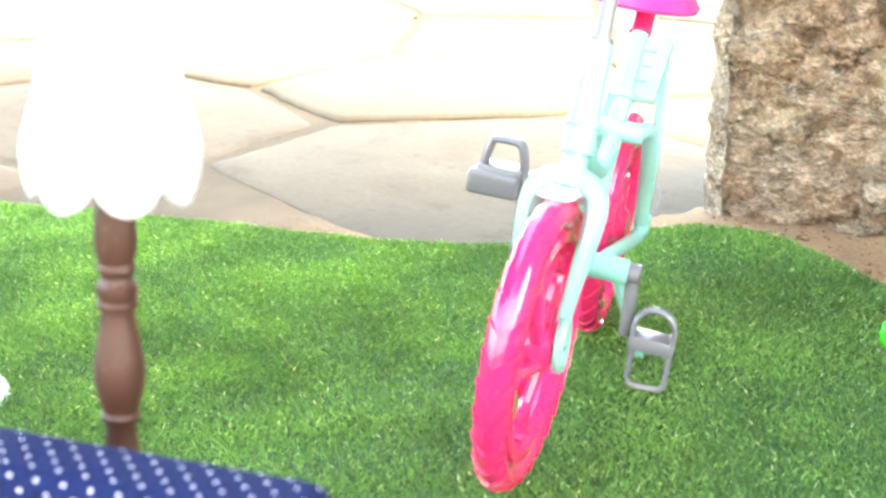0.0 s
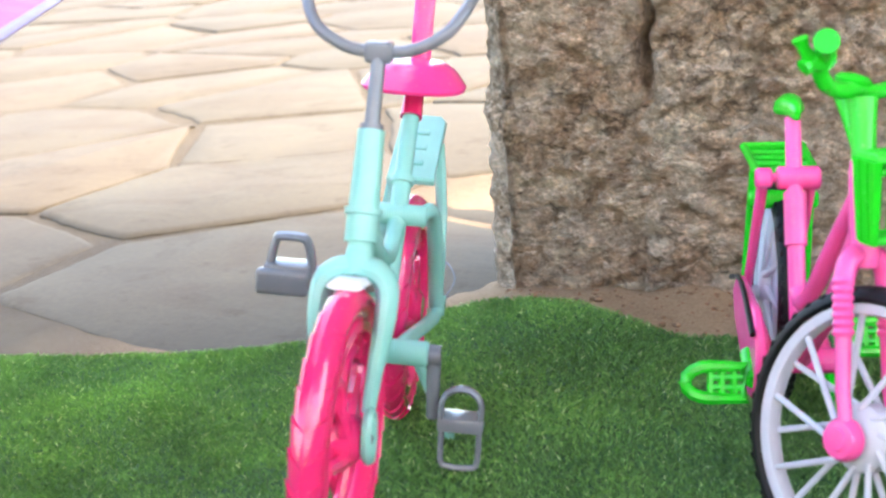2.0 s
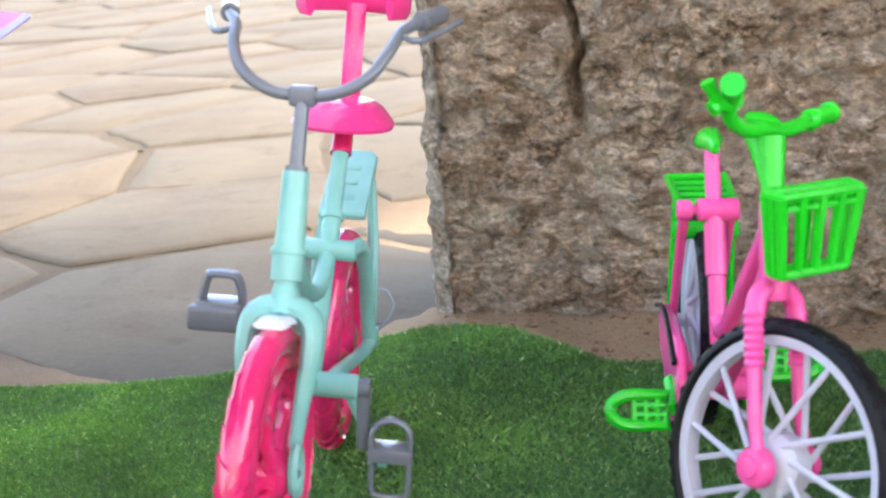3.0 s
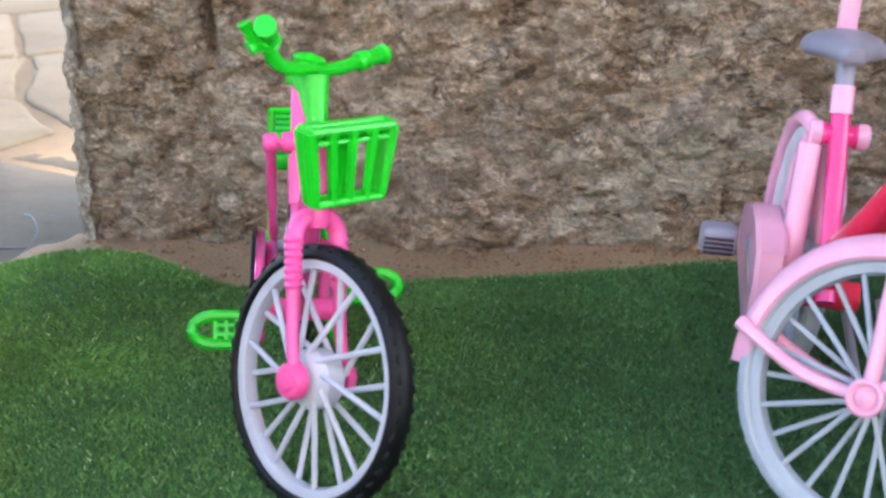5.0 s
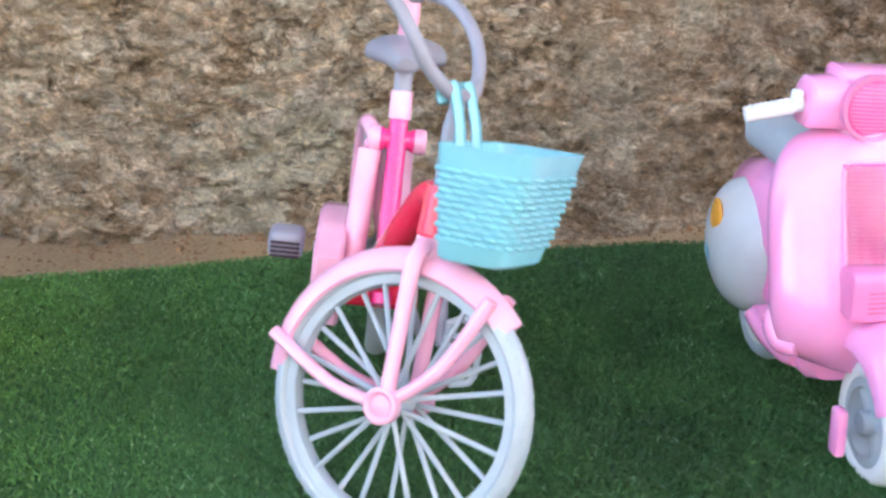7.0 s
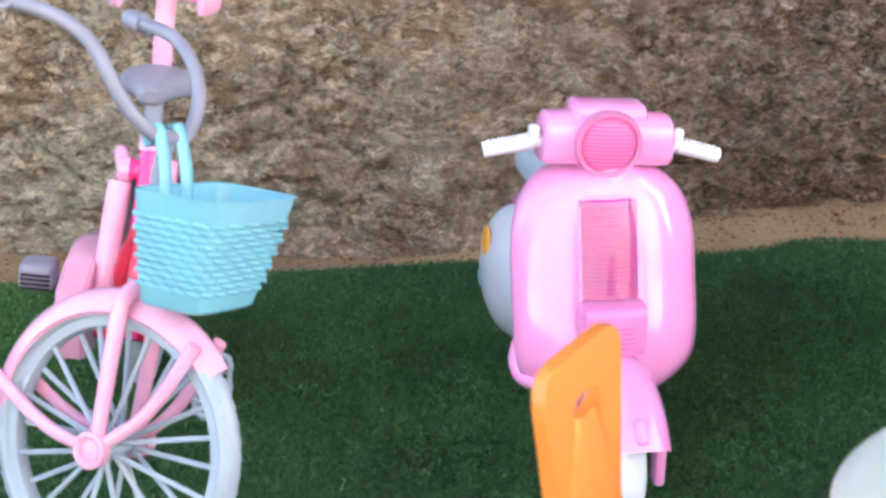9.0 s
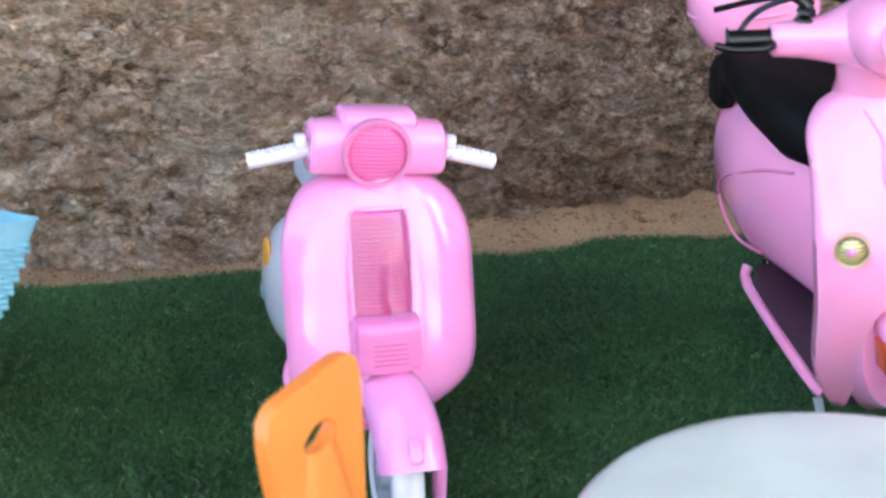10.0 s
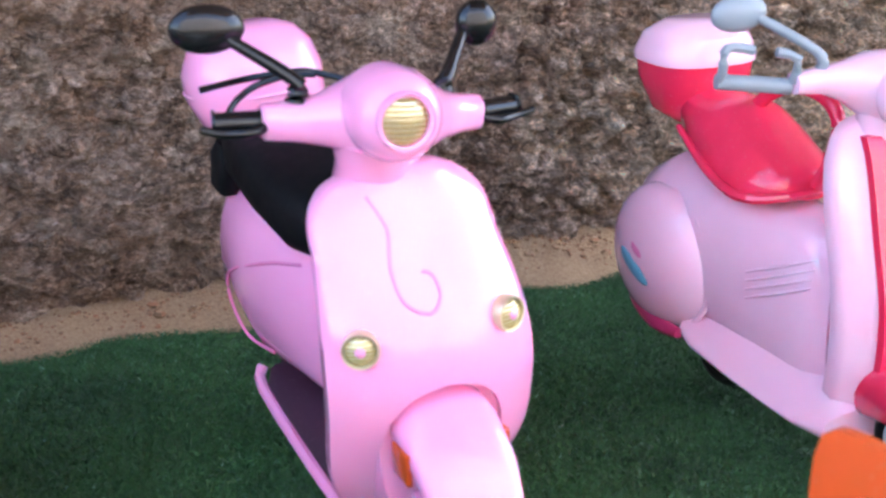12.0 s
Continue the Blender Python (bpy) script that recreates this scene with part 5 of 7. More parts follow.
    part("seat_tube", Mesh().tube([bb + Vector((1.5, 0, 0.1)), bb + dv * 3.0 + Vector((0.9, 0, 0)), bb + dv * 7.4], [0.4, 0.4, 0.4], 14, 4), SEATPINK, b, "bright pink seat tube")
    for s in (-1, 1):
        part("collar_cap", Mesh().lathe([(s * 0.72, 0.05), (s * 0.72, 0.54), (s * 1.1, 0.56), (s * 1.22, 0.46), (s * 1.22, 0.02)], bb + dv * 6.5, n=20), PALEPINK, b)
    part("seat_sleeve", Mesh().tube([bb + dv * 7.3, bb + dv * 7.35, bb + dv * 8.5], [0.36, 0.48, 0.48], 14), PALEPINK, b)
    part("seat_collar", Mesh().lathe([(-1.15, 0.02), (-1.15, 0.42), (-1.05, 0.5), (-0.6, 0.5), (-0.55, 0.42), (0.55, 0.42), (0.6, 0.5), (1.05, 0.5), (1.15, 0.42), (1.15, 0.02)], bb + dv * 6.5, n=20), SEATPINK, b, "bright pink seat collar")
    part("down_tube", Mesh().tube([S @ up(7.3), S @ up(7.4) + Vector((-1.2, -0.4, -0.3)), Vector((-4.4, 0.4, 9.2)), Vector((-7.0, 0, 7.4)), Vector((-8.4, 0, 5.6)), bb], [0.5, 0.56, 0.62, 0.6, 0.56, 0.55], 14, 5), RED, b, "red swept down tube")
    part("bottom_bracket", Mesh().lathe([(-1.5, 0.02), (-1.5, 0.6), (1.5, 0.6), (1.5, 0.02)], bb, n=18), RED, b, "red bottom bracket")
    part("chain_case", Mesh().slab([(-7.4, 5.4), (-7.8, 6.8), (-9.6, 7.5), (-11.8, 7.7), (-15.4, 6.7), (-16.2, 5.5), (-15.6, 4.3), (-12.0, 3.4), (-9.6, 3.1), (-8.0, 3.8)], -2.95, -1.7, "xz", 0.18), PALEPINK, b)
    for s in (-1, 1):
        ra = Vector((-wb, s * 1.3, R))
        part("chain_stay", Mesh().tube([ra, bb + Vector((0, s * 0.9, 0))], 0.34, 10), PALEPINK, b)
    arch = [Vector(p) for p in ((-11.5, -0.95, 11.1), (-12.5, -1.25, 11.35), (-14.0, -1.45, 10.8), (-15.6, -1.55, 9.5), (-16.7, -1.6, 7.8), (-17.2, -1.6, 6.2))]
    stay = [bb + dv * k + Vector((0.1, -1.1 - 0.06 * (6 - k), 0)) for k in (6.0, 5.6, 5.0, 4.0, 2.8, 0.8)]
    part("guard_arch", Mesh().tube(arch, [0.34, 0.36, 0.34, 0.32, 0.32, 0.34], 12, 4), PALEPINK, b)
    part("side_stay", Mesh().tube(stay, 0.5, 14), PALEPINK, b)
    inner = [p.lerp(q, 0.45) for p, q in zip(stay, arch)]
    part("guard_strut", Mesh().tube(inner[1:], 0.2, 8, 3), PALEPINK, b)
    part("side_guard", Mesh().rings([[p, q, q + Vector((-0.12, 0, 0)), p + Vector((-0.12, 0, 0))] for p, q in zip(stay, arch)]), MILKY, b, "milky clear side guard")
    part("skirt_guard", Mesh().slab([(-wb + (R + 0.4) * math.cos(a), R + (R + 0.4) * math.sin(a)) for a in (radians(28 + 124 * i / 16) for i in range(17))] + [(-wb - 1, R + 1), (-wb + 1, R + 1)], -1.05, -0.95, "xz", 0.03), MILKY, b, "milky clear plastic skirt guard")
    part("saddle_post", Mesh().tube([bb + dv * 8.2, seat + dv * 0.3], 0.38, 12), LILAC, b, "grey saddle post")
    saddle(b, seat + Vector((-0.3, 0, 0.55)), LILAC, 1.75, 3.8, "lilac grey saddle", 1.25)
    waist_clip(b, seat + Vector((-1.6, 0, 0.5)), seat + Vector((-2.1, 0, 4.0)), PALEPINK)
    o = bb + Vector((0, -2.6, 0))
    e = o + Vector((-1.7, -0.2, 1.4))
    part("crank", Mesh().tube([o, e], [0.36, 0.3], 10), LILAC, b, "grey crank arm")
    ped = part("pedal", Mesh().box(e + Vector((0, -1.45, -0.1)), (1.5, 1.5, 1.2), 0.3, 3), LILAC, b, "grey pedal")
    for i in range(4):
        part("pedal_rib", Mesh().box(e + Vector((0.76, -1.45, -0.52 + 0.2 * i)), (0.14, 1.24, 0.12), 0.04, 1), PLUM, ped, "dark rib")
    o = bb + Vector((0, 2.5, 0))
    e = o + Vector((1.2, 0.2, -1.6))
    part("crank", Mesh().tube([o, e], [0.32, 0.26], 10), LILAC, b, "grey crank arm")
    low = e + Vector((0, 0.8, -0.2))
    ped = part("pedal", Mesh().tube([low + Vector((0, y, z)) for y, z in ((-0.6, -1.2), (0.2, -1.4), (0.7, -1.0), (0.7, 1.0), (0.4, 1.4), (-0.6, 1.3))], 0.17, 8, 2, closed=True), LGREY, b, "pale grey open pedal")
    for i in range(4):
        part("pedal_bar", Mesh().tube([low + Vector((0, -0.6, -0.75 + 0.5 * i)), low + Vector((0, 0.7, -0.75 + 0.5 * i))], 0.13, 6), LGREY, ped)
    part("kickstand", Mesh().tube([bb + Vector((-1.4, 1.0, 0)), Vector((-11.8, 2.5, 0.5)), Vector((-11.9, 2.9, -0.1))], 0.2, 8, 2), LILAC, b, "grey kickstand")
    return b


teal_bicycle(pose(-0.3346, -0.0944, 0.0012, -8.9, 0, -64.5), -4)
green_pink_bicycle(pose(-0.1963, 0.0084, -0.0128, -4.1, 0, -62.5), 38.4)
pale_pink_bicycle(pose(-0.0016, 0.0437, -0.0077, -7.2, 0, -75.4), 60.6)


# ---- scooters ----
def apron(zs, hw, cu, sweep, thick, mat, parent, name, arch=None, n=12, label="", m=None):
    """A curved leg shield: rows of heights with half width and depth, an optional wheel arch cut from below."""
    me = Mesh()
    for s in (-1, 1):
        front, back = [], []
        for z in zs:
            a, h = (arch(z) if arch else 0.0), hw(z)
            a = min(a, h - 0.15)
            fr, bk = [], []
            for j in range(n + 1):
                y = a + (h - a) * (j / n)
                u = cu(z) - sweep * (y / max(h, 0.6)) ** 2.6 * min(1.0, h / 2.5)
                fr.append(Vector((u, s * y, z)))
                bk.append(Vector((u - thick, s * max(0.0, y - 0.12 * (j == n)), z)))
            front.append(fr)
            back.append(bk)
        k = n + 1
        verts = [p for r in front for p in r] + [p for r in back for p in r]
        o = len(zs) * k
        faces = []
        for i in range(len(zs) - 1):
            for j in range(n):
                q = (i * k + j, i * k + j + 1, (i + 1) * k + j + 1, (i + 1) * k + j)
                faces += [q, tuple(o + x for x in reversed(q))]
            faces.append((i * k + n, o + i * k + n, o + (i + 1) * k + n, (i + 1) * k + n))
            if arch and arch(zs[i]) > 0:
                faces.append((i * k, (i + 1) * k, o + (i + 1) * k, o + i * k))
        for j in range(n):
            faces.append((j, o + j, o + j + 1, j + 1))
            t = (len(zs) - 1) * k
            faces.append((t + j, t + j + 1, o + t + j + 1, o + t + j))
        me.add(verts, faces)
    return part(name, me, mat, parent, label, m, sharp=60)


def curve(knots):
    """A smooth function through (z, value) knots."""
    zs, vs = [k[0] for k in knots], [k[1] for k in knots]
    def f(z):
        if z <= zs[0]:
            return vs[0]
        if z >= zs[-1]:
            return vs[-1]
        for i in range(len(zs) - 1):
            if z <= zs[i + 1]:
                t = (z - zs[i]) / (zs[i + 1] - zs[i])
                h = zs[i + 1] - zs[i]
                d0 = (vs[i + 1] - vs[i - 1]) / (zs[i + 1] - zs[i - 1]) * h if i else (vs[1] - vs[0])
                d1 = (vs[i + 2] - vs[i]) / (zs[i + 2] - zs[i]) * h if i + 2 < len(zs) else (vs[-1] - vs[-2])
                return (2 * t ** 3 - 3 * t * t + 1) * vs[i] + (t ** 3 - 2 * t * t + t) * d0 + (3 * t * t - 2 * t ** 3) * vs[i + 1] + (t ** 3 - t * t) * d1
    return f


def span(a, b, n):
    return [a + (b - a) * i / n for i in range(n + 1)]


def toy_wheel(name, parent, c, r, w, tyre_mat, rim_mat, spokes=5):
    c = Vector(c)
    prof = [(w * math.cos(a), r - 0.5 + 0.5 * math.sin(a)) for a in (math.pi * 2 * i / 14 for i in range(15))]
    ob = part(name, Mesh().lathe(prof, c, n=40), tyre_mat, parent)
    part("rim", Mesh().lathe([(-w * 0.8, r - 0.75), (-w * 0.85, r - 1.15), (w * 0.85, r - 1.15), (w * 0.8, r - 0.75), (-w * 0.8, r - 0.75)], c, n=36), rim_mat, ob)
    part("hub", Mesh().lathe([(-w * 1.1, 0.02), (-w * 1.1, 0.5), (w * 1.1, 0.5), (w * 1.1, 0.02)], c, n=18), rim_mat, ob)
    for i in range(spokes):
        a = 2 * math.pi * i / spokes
        d = Vector((math.cos(a), 0, math.sin(a)))
        part("spoke", Mesh().tube([c + d * 0.4, c + d * (r - 1.1)], [0.28, 0.24], 8), rim_mat, ob)
    return ob


def lamp_disc(name, parent, c, r, m, ring, lens, bars, bar_mat, label):
    """A round lamp looking ahead: bezel, domed lens, moulded ribs across it."""
    c = Vector(c)
    ob = part(name, Mesh().lathe([(-0.5, r * 1.02), (0.05, r * 1.12), (0.22, r * 1.08), (0.2, r * 0.94), (-0.05, r * 0.93)], c, axis="x", n=32), ring, parent, label, m)
    part("lens", Mesh().lathe([(0.0, r * 0.95), (0.12, r * 0.8), (0.22, r * 0.5), (0.26, 0.02)], c, axis="x", n=32), lens, ob, "", m)
    for i in range(bars):
        z = -r * 0.78 + 2 * r * 0.78 * i / (bars - 1)
        half = math.sqrt(max(0.05, (r * 0.86) ** 2 - z * z))
        bow = 0.13 + 0.14 * (1 - (z / r) ** 2)
        part("lens_rib", Mesh().tube([c + Vector((bow - 0.12, -half, z)), c + Vector((bow, 0, z)), c + Vector((bow - 0.12, half, z))], 0.035, 5, 4), bar_mat, ob, "", m)
    return ob


def pink_scooter(m):
    b = thing("scooter", m, "glossy pink toy scooter with a ribbed front panel and white grips", "scooter", "toy scooters")
    cu = curve([(3.2, -0.9), (4.5, -0.45), (6.0, -0.5), (8.0, -1.1), (10.5, -1.75), (12.0, -2.3), (12.7, -2.9)])
    def hw(z):
        t = (z - 7.7) / 4.75
        k = 3.6 if t > 0 else 5.0
        return max(0.3, 3.75 * (1 - abs(t) ** k) ** (1 / 2.6) if abs(t) < 1 else 0.3)
    zs = span(3.05, 3.8, 6) + span(4.0, 11.2, 20) + span(11.4, 12.42, 9)
    apron(zs, hw, cu, 1.5, 0.9, SCOOT, b, "leg_shield")
    front = lambda y, z: Vector((cu(z) - 1.5 * (abs(y) / hw(z)) ** 2.6, y, z))
    # ribbed translucent window with a horn cover under it
    pane = Mesh()
    rows = [[front(y, z) + Vector((0.10 + 0.16 * math.cos(y / 1.12 * 1.4), 0, 0)) for y in span(-1.08, 1.08, 8)] for z in span(7.0, 11.4, 16)]
    back = [[p + Vector((-0.3, 0, 0)) for p in r] for r in rows]
    pane.rings([list(r) + list(reversed(k)) for r, k in zip(rows, back)])
    side = Matrix.Translation((0, -0.24, 0))
    win = part("front_panel", pane, PANELBACK, b, "translucent pink front panel", side)
    for i in range(26):
        z = 7.25 + i * 0.158
        part("panel_rib", Mesh().tube([front(y, z) + Vector((0.13 + 0.16 * math.cos(y / 1.12 * 1.4), 0, 0)) for y in span(-0.95, 0.95, 6)], 0.04, 5), PANELBACK, win, "", side)
    shell = []
    for z in span(6.9, 11.45, 16):
        bow = [front(y, z) + Vector((0.2 + 0.34 * math.cos(y / 1.15 * 1.5), 0, 0)) for y in span(-1.12, 1.12, 12)]
        shell.append(bow + [p + Vector((-0.07, 0, 0)) for p in reversed(bow)])
    part("clear_cover", Mesh().rings(shell), GLASSPINK, win, "clear pink cover over the ribs", side)
    part("panel_frame", Mesh().tube([front(y, z) + Vector((0.1, 0, 0)) for y, z in ((-1.1, 7.2), (-1.12, 9.0), (-1.1, 11.2), (-0.9, 11.5), (0.9, 11.5), (1.1, 11.2), (1.12, 9.0), (1.1, 7.2))], 0.1, 8), SCOOT, win, "", side)
    horn = part("horn_cover", Mesh().loft([(-1.3, -0.5, 6.75, 0.5, 0.85, 5), (-1.2, -0.4, 6.75, 0.65, 1.0, 5), (-0.6, -0.3, 6.75, 0.75, 1.05, 5), (0.6, -0.3, 6.75, 0.75, 1.05, 5), (1.2, -0.4, 6.75, 0.65, 1.0, 5), (1.3, -0.5, 6.75, 0.5, 0.85, 5)], 28, "y"), COVERPINK, b, "glossy pink horn cover", side)
    for i in range(5):
        part("horn_slot", Mesh().box((0.42, 0, 6.2 + 0.2 * i), (0.07, 1.3, 0.06), 0.02, 1), DARKPINK, horn, "", side)
    part("side_hook", Mesh().tube([(-1.7, -2.7, 4.0), (-2.2, -3.2, 4.0), (-2.6, -3.45, 4.5), (-2.9, -3.3, 5.1), (-3.1, -2.9, 5.3)], [0.4, 0.4, 0.38, 0.34, 0.28], 12, 4), SCOOT, b)
    # headset
    H = about((-3.6, 0, 13.0), (1, 0, 0), -3.5)
    part("headset", Mesh().loft([(-2.6, -3.75, 13.35, 0.85, 0.85, 3.2), (-2.45, -3.75, 13.4, 1.0, 1.0, 3.2), (0, -3.7, 13.5, 1.15, 1.1, 3), (2.45, -3.75, 13.4, 1.0, 1.0, 3.2), (2.6, -3.75, 13.35, 0.85, 0.85, 3.2)], 28, "y"), SCOOT, b, "", H)
    part("headset_cap", Mesh().loft([(-1.45, -3.9, 14.45, 0.8, 0.3, 3), (-1.3, -3.9, 14.5, 1.0, 0.38, 3), (1.3, -3.9, 14.5, 1.0, 0.38, 3), (1.45, -3.9, 14.45, 0.8, 0.3, 3)], 20, "y"), SCOOT, b, "", H)
    part("neck", Mesh().tube([(-3.4, 0, 11.6), (-3.6, 0, 12.8)], [1.2, 1.1], 16), SCOOT, b)
    lamp_disc("headlight", b, (-2.5, -0.2, 13.5), 1.2, H, PANELPINK, LENSPINK, 13, PANELPINK, "round translucent pink headlight")
    for s in (-1, 1):
        e = Vector((-3.9, s * 4.8, 13.0 - 0.25))
        o = Vector((-3.75, s * 2.5, 13.3))
        grip = part("grip", Mesh().tube([o, o.lerp(e, 0.2), o.lerp(e, 0.22), e], [0.3, 0.3, 0.34, 0.32], 12), WHITE, b, "white ridged grip", H)
        for i in range(8):
            p = o.lerp(e, 0.32 + 0.085 * i)
            part("grip_ridge", Mesh().box(p + Vector((0.1, 0, 0.29)), (0.45, 0.08, 0.14), 0.03, 1), WHITE, grip, "", H)
        part("lever_block", Mesh().box(o.lerp(e, 0.18) + Vector((0.2, 0, 0.45)), (0.5, 0.4, 0.5), 0.1, 2), WHITE, b, "white lever block", H)
    # front wheel and fender
    c = Vector((0.3, 0, 1.5))
    toy_wheel("front_wheel", b, c, 2.6, 0.62, WHITE, LGREY)
    rings = []
    for i in range(19):
        a = radians(30 + 120 * i / 18)
        out = [(math.cos(t) * 1.3, 3.05 + 1.2 * math.sin(t)) for t in (math.pi * j / 10 for j in range(11))]
        inn = [(math.cos(t) * 1.16, 3.0 + 1.05 * math.sin(t)) for t in (math.pi * (10 - j) / 10 for j in range(11))]
        rings.append([c + Vector((q * math.cos(a), y, q * math.sin(a))) for y, q in out + inn])
    part("front_fender", Mesh().rings(rings), SCOOT, b)
    part("fender_crest", Mesh().box((3.6, -0.1, 4.25), (0.4, 0.5, 1.0), 0.18, 3, Matrix.Rotation(radians(-42), 4, "Y")), SCOOT, b)
    for s in (-1, 1):
        part("axle_arm", Mesh().box((0.6, s * 1.65, 1.35), (0.9, 0.5, 2.0), 0.2, 2), SCOOT, b)
    # floor and rear
    part("floor_board", Mesh().loft([(-2.4, 0, 2.6, 1.5, 0.5, 4), (-3.2, 0, 2.3, 1.7, 0.5, 4), (-7.5, 0, 2.2, 1.9, 0.5, 4), (-9.0, 0, 2.5, 2.0, 0.5, 4)], 24), SCOOT, b)
    for s in (-1, 1):
        part("floor_lip", Mesh().tube([(-4.0, s * 1.7, 2.4), (-5.0, s * 1.9, 2.2), (-7, s * 2.0, 2.2), (-8.8, s * 2.0, 2.5)], 0.34, 10, 4), SCOOT, b)
    part("rear_body", Mesh().loft([(-7.6, 0, 5.5, 1.3, 3.0, 3), (-8.4, 0, 5.8, 1.9, 3.3, 3), (-11, 0, 5.9, 2.1, 3.2, 2.6), (-14, 0, 5.8, 1.7, 2.6, 2.4), (-15.8, 0, 5.6, 0.8, 1.4, 2)], 26), SCOOT, b)
    for s in (-1, 1):
        dome = part("side_cover", Mesh().sphere((-11.4, s * 1.5, 4.9), (3.3, 1.75, 3.1), 30, 18), MILKY, b, "milky grey domed side cover")
        part("sticker", Mesh().sphere((-11.5, s * 2.98, 6.1), (0.75, 0.2, 1.05), 16, 10), STICKER_Y, dome, "yellow sticker")
        part("sticker_edge", Mesh().sphere((-11.9, s * 3.06, 4.5), (0.6, 0.2, 0.55), 14, 8), STICKER_B, dome, "blue sticker")
    part("seat", Mesh().loft([(-6.8, 0, 9.6, 0.8, 0.5, 3), (-7.2, 0, 9.8, 1.3, 0.9, 3), (-9.5, 0, 10.1, 1.6, 1.0, 3), (-12.5, 0, 10.0, 1.6, 0.9, 3), (-14.2, 0, 9.8, 1.0, 0.5, 2.6)], 24), LGREY, b, "light grey seat")
    toy_wheel("rear_wheel", b, (-12.2, 0, 1.5), 2.6, 0.62, LGREY, WHITE)
    return b


def gloss_scooter(m):
    b = thing("scooter", m, "large glossy pink toy scooter with black seat, mirrors and top case", "scooter", "toy scooters")
    P = SCOOT2
    cu = curve([(3.4, -2.0), (6, -0.6), (8.5, 0.3), (10, 0.45), (12, 0.0), (14, -1.0), (15.6, -1.7), (16.9, -2.4)])
    hwc = curve([(3.4, 2.6), (4.2, 3.05), (6, 3.6), (8.5, 3.7), (10.5, 3.65), (13, 3.3), (15, 2.9)])
    def hw(z):
        if z < 13.5:
            return hwc(z)
        t = (z - 13.5) / 2.7
        return max(0.3, hwc(13.5) * (1 - t ** 3.0) ** (1 / 2.1)) if t < 1 else 0.3
    def arch(z):
        if z > 9.3:
            return 0.0
        t = (z - 6.4) / 2.9
        return 2.25 if t <= 0 else 2.25 * (1 - t ** 2.5) ** (1 / 2.5) if t < 1 else 0.0
    zs = span(3.4, 8.6, 16) + span(8.8, 9.35, 6) + span(9.6, 13.8, 13) + span(14.0, 16.18, 14)
    apron(zs, hw, cu, 1.15, 0.8, P, b, "leg_shield", arch, 14, m=Matrix.Translation((0, 0.08, 0)))
    front = lambda y, z: Vector((cu(z) - 1.15 * (abs(y) / hw(z)) ** 2.6, y + 0.08, z))
    part("wheel_well", Mesh().loft([(-3.6, 0, 6.3, 2.3, 3.2, 3), (-2.0, 0, 6.4, 2.35, 3.2, 3), (-0.4, 0, 6.9, 2.2, 2.7, 3)], 24), P, b)
    part("inner_shield", Mesh().loft([(3.6, -3.8, 0, 0.5, 2.4, 3), (8, -2.4, 0.1, 0.7, 3.1, 3), (13, -2.6, 0.1, 0.6, 2.5, 3), (15.6, -2.9, 0.1, 0.4, 1.5, 3)], 24, "z"), P, b)
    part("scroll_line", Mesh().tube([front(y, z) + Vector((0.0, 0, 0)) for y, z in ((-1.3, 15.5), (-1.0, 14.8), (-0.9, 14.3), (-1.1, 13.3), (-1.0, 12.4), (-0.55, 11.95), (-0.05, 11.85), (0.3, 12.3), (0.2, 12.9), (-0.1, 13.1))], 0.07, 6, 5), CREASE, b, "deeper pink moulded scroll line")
    for s in (-1, 1):
        c = front(s * 2.6, 11.1) + Vector((0.12, 0, 0))
        F = about(c, (0, 0, 1), s * 24)
        lamp_disc("fog_lamp", b, c, 0.56, F, GOLD, GOLD, 7, AMBERGOLD, "small gold fog lamp with a pink centre")
        part("fog_lamp_boss", Mesh().sphere(c + Vector((0.24, 0, 0)), (0.1, 0.2, 0.2), 10, 6), P, b, "", F)
    # front fender, wheel, brackets
    crest = Mesh()
    rings = []
    for u, w, h, k in ((-1.8, 8.0, 1.5, 1.2), (-0.6, 8.1, 1.72, 1.25), (0.8, 7.8, 1.75, 1.25), (2.0, 7.0, 1.7, 1.1), (2.8, 6.2, 1.5, 0.75), (3.05, 5.8, 1.2, 0.4)):
        ring = []
        for j in range(17):
            t = math.pi * j / 16
            y = h * math.copysign(abs(math.cos(t)) ** 0.7, math.cos(t))
            ring.append(Vector((u, y, w + k * math.sin(t) ** 0.7 + 0.14 * math.exp(-(y / 0.25) ** 2) - 0.4)))
        ring += [Vector((u - 0.1, p.y * 0.9, w - 0.95)) for p in reversed(ring)]
        rings.append(ring)
    part("front_fender", crest.rings(rings), P, b, sharp=50)
    for s in (-1, 1):
        part("side_reflector", Mesh().box((0.55, s * 1.76, 7.05), (1.3, 0.2, 1.15), 0.06, 2), AMBER, b, "amber side reflector")
        part("fork_arm", Mesh().box((0.9, s * 1.35, 4.4), (0.7, 0.45, 3.2), 0.12, 2), P, b)
    toy_wheel("front_wheel", b, (0.7, 0, 3.3), 3.3, 0.75, BLACK, LGREY, 6)
    part("bumper_foot", Mesh().box((1.5, 1.9, 3.6), (0.8, 0.9, 0.35), 0.1, 2), LGREY, b, "grey foot")
    part("centre_stand", Mesh().tube([(-5.2, -2.4, 2.6), (-4.4, -2.3, 0.1), (-4.4, 2.3, 0.1), (-5.2, 2.4, 2.6)], 0.22, 8), LGREY, b, "grey centre stand")
    # headset
    Hm = about((-2.4, 0, 17.6), (1, 0, 0), -8)
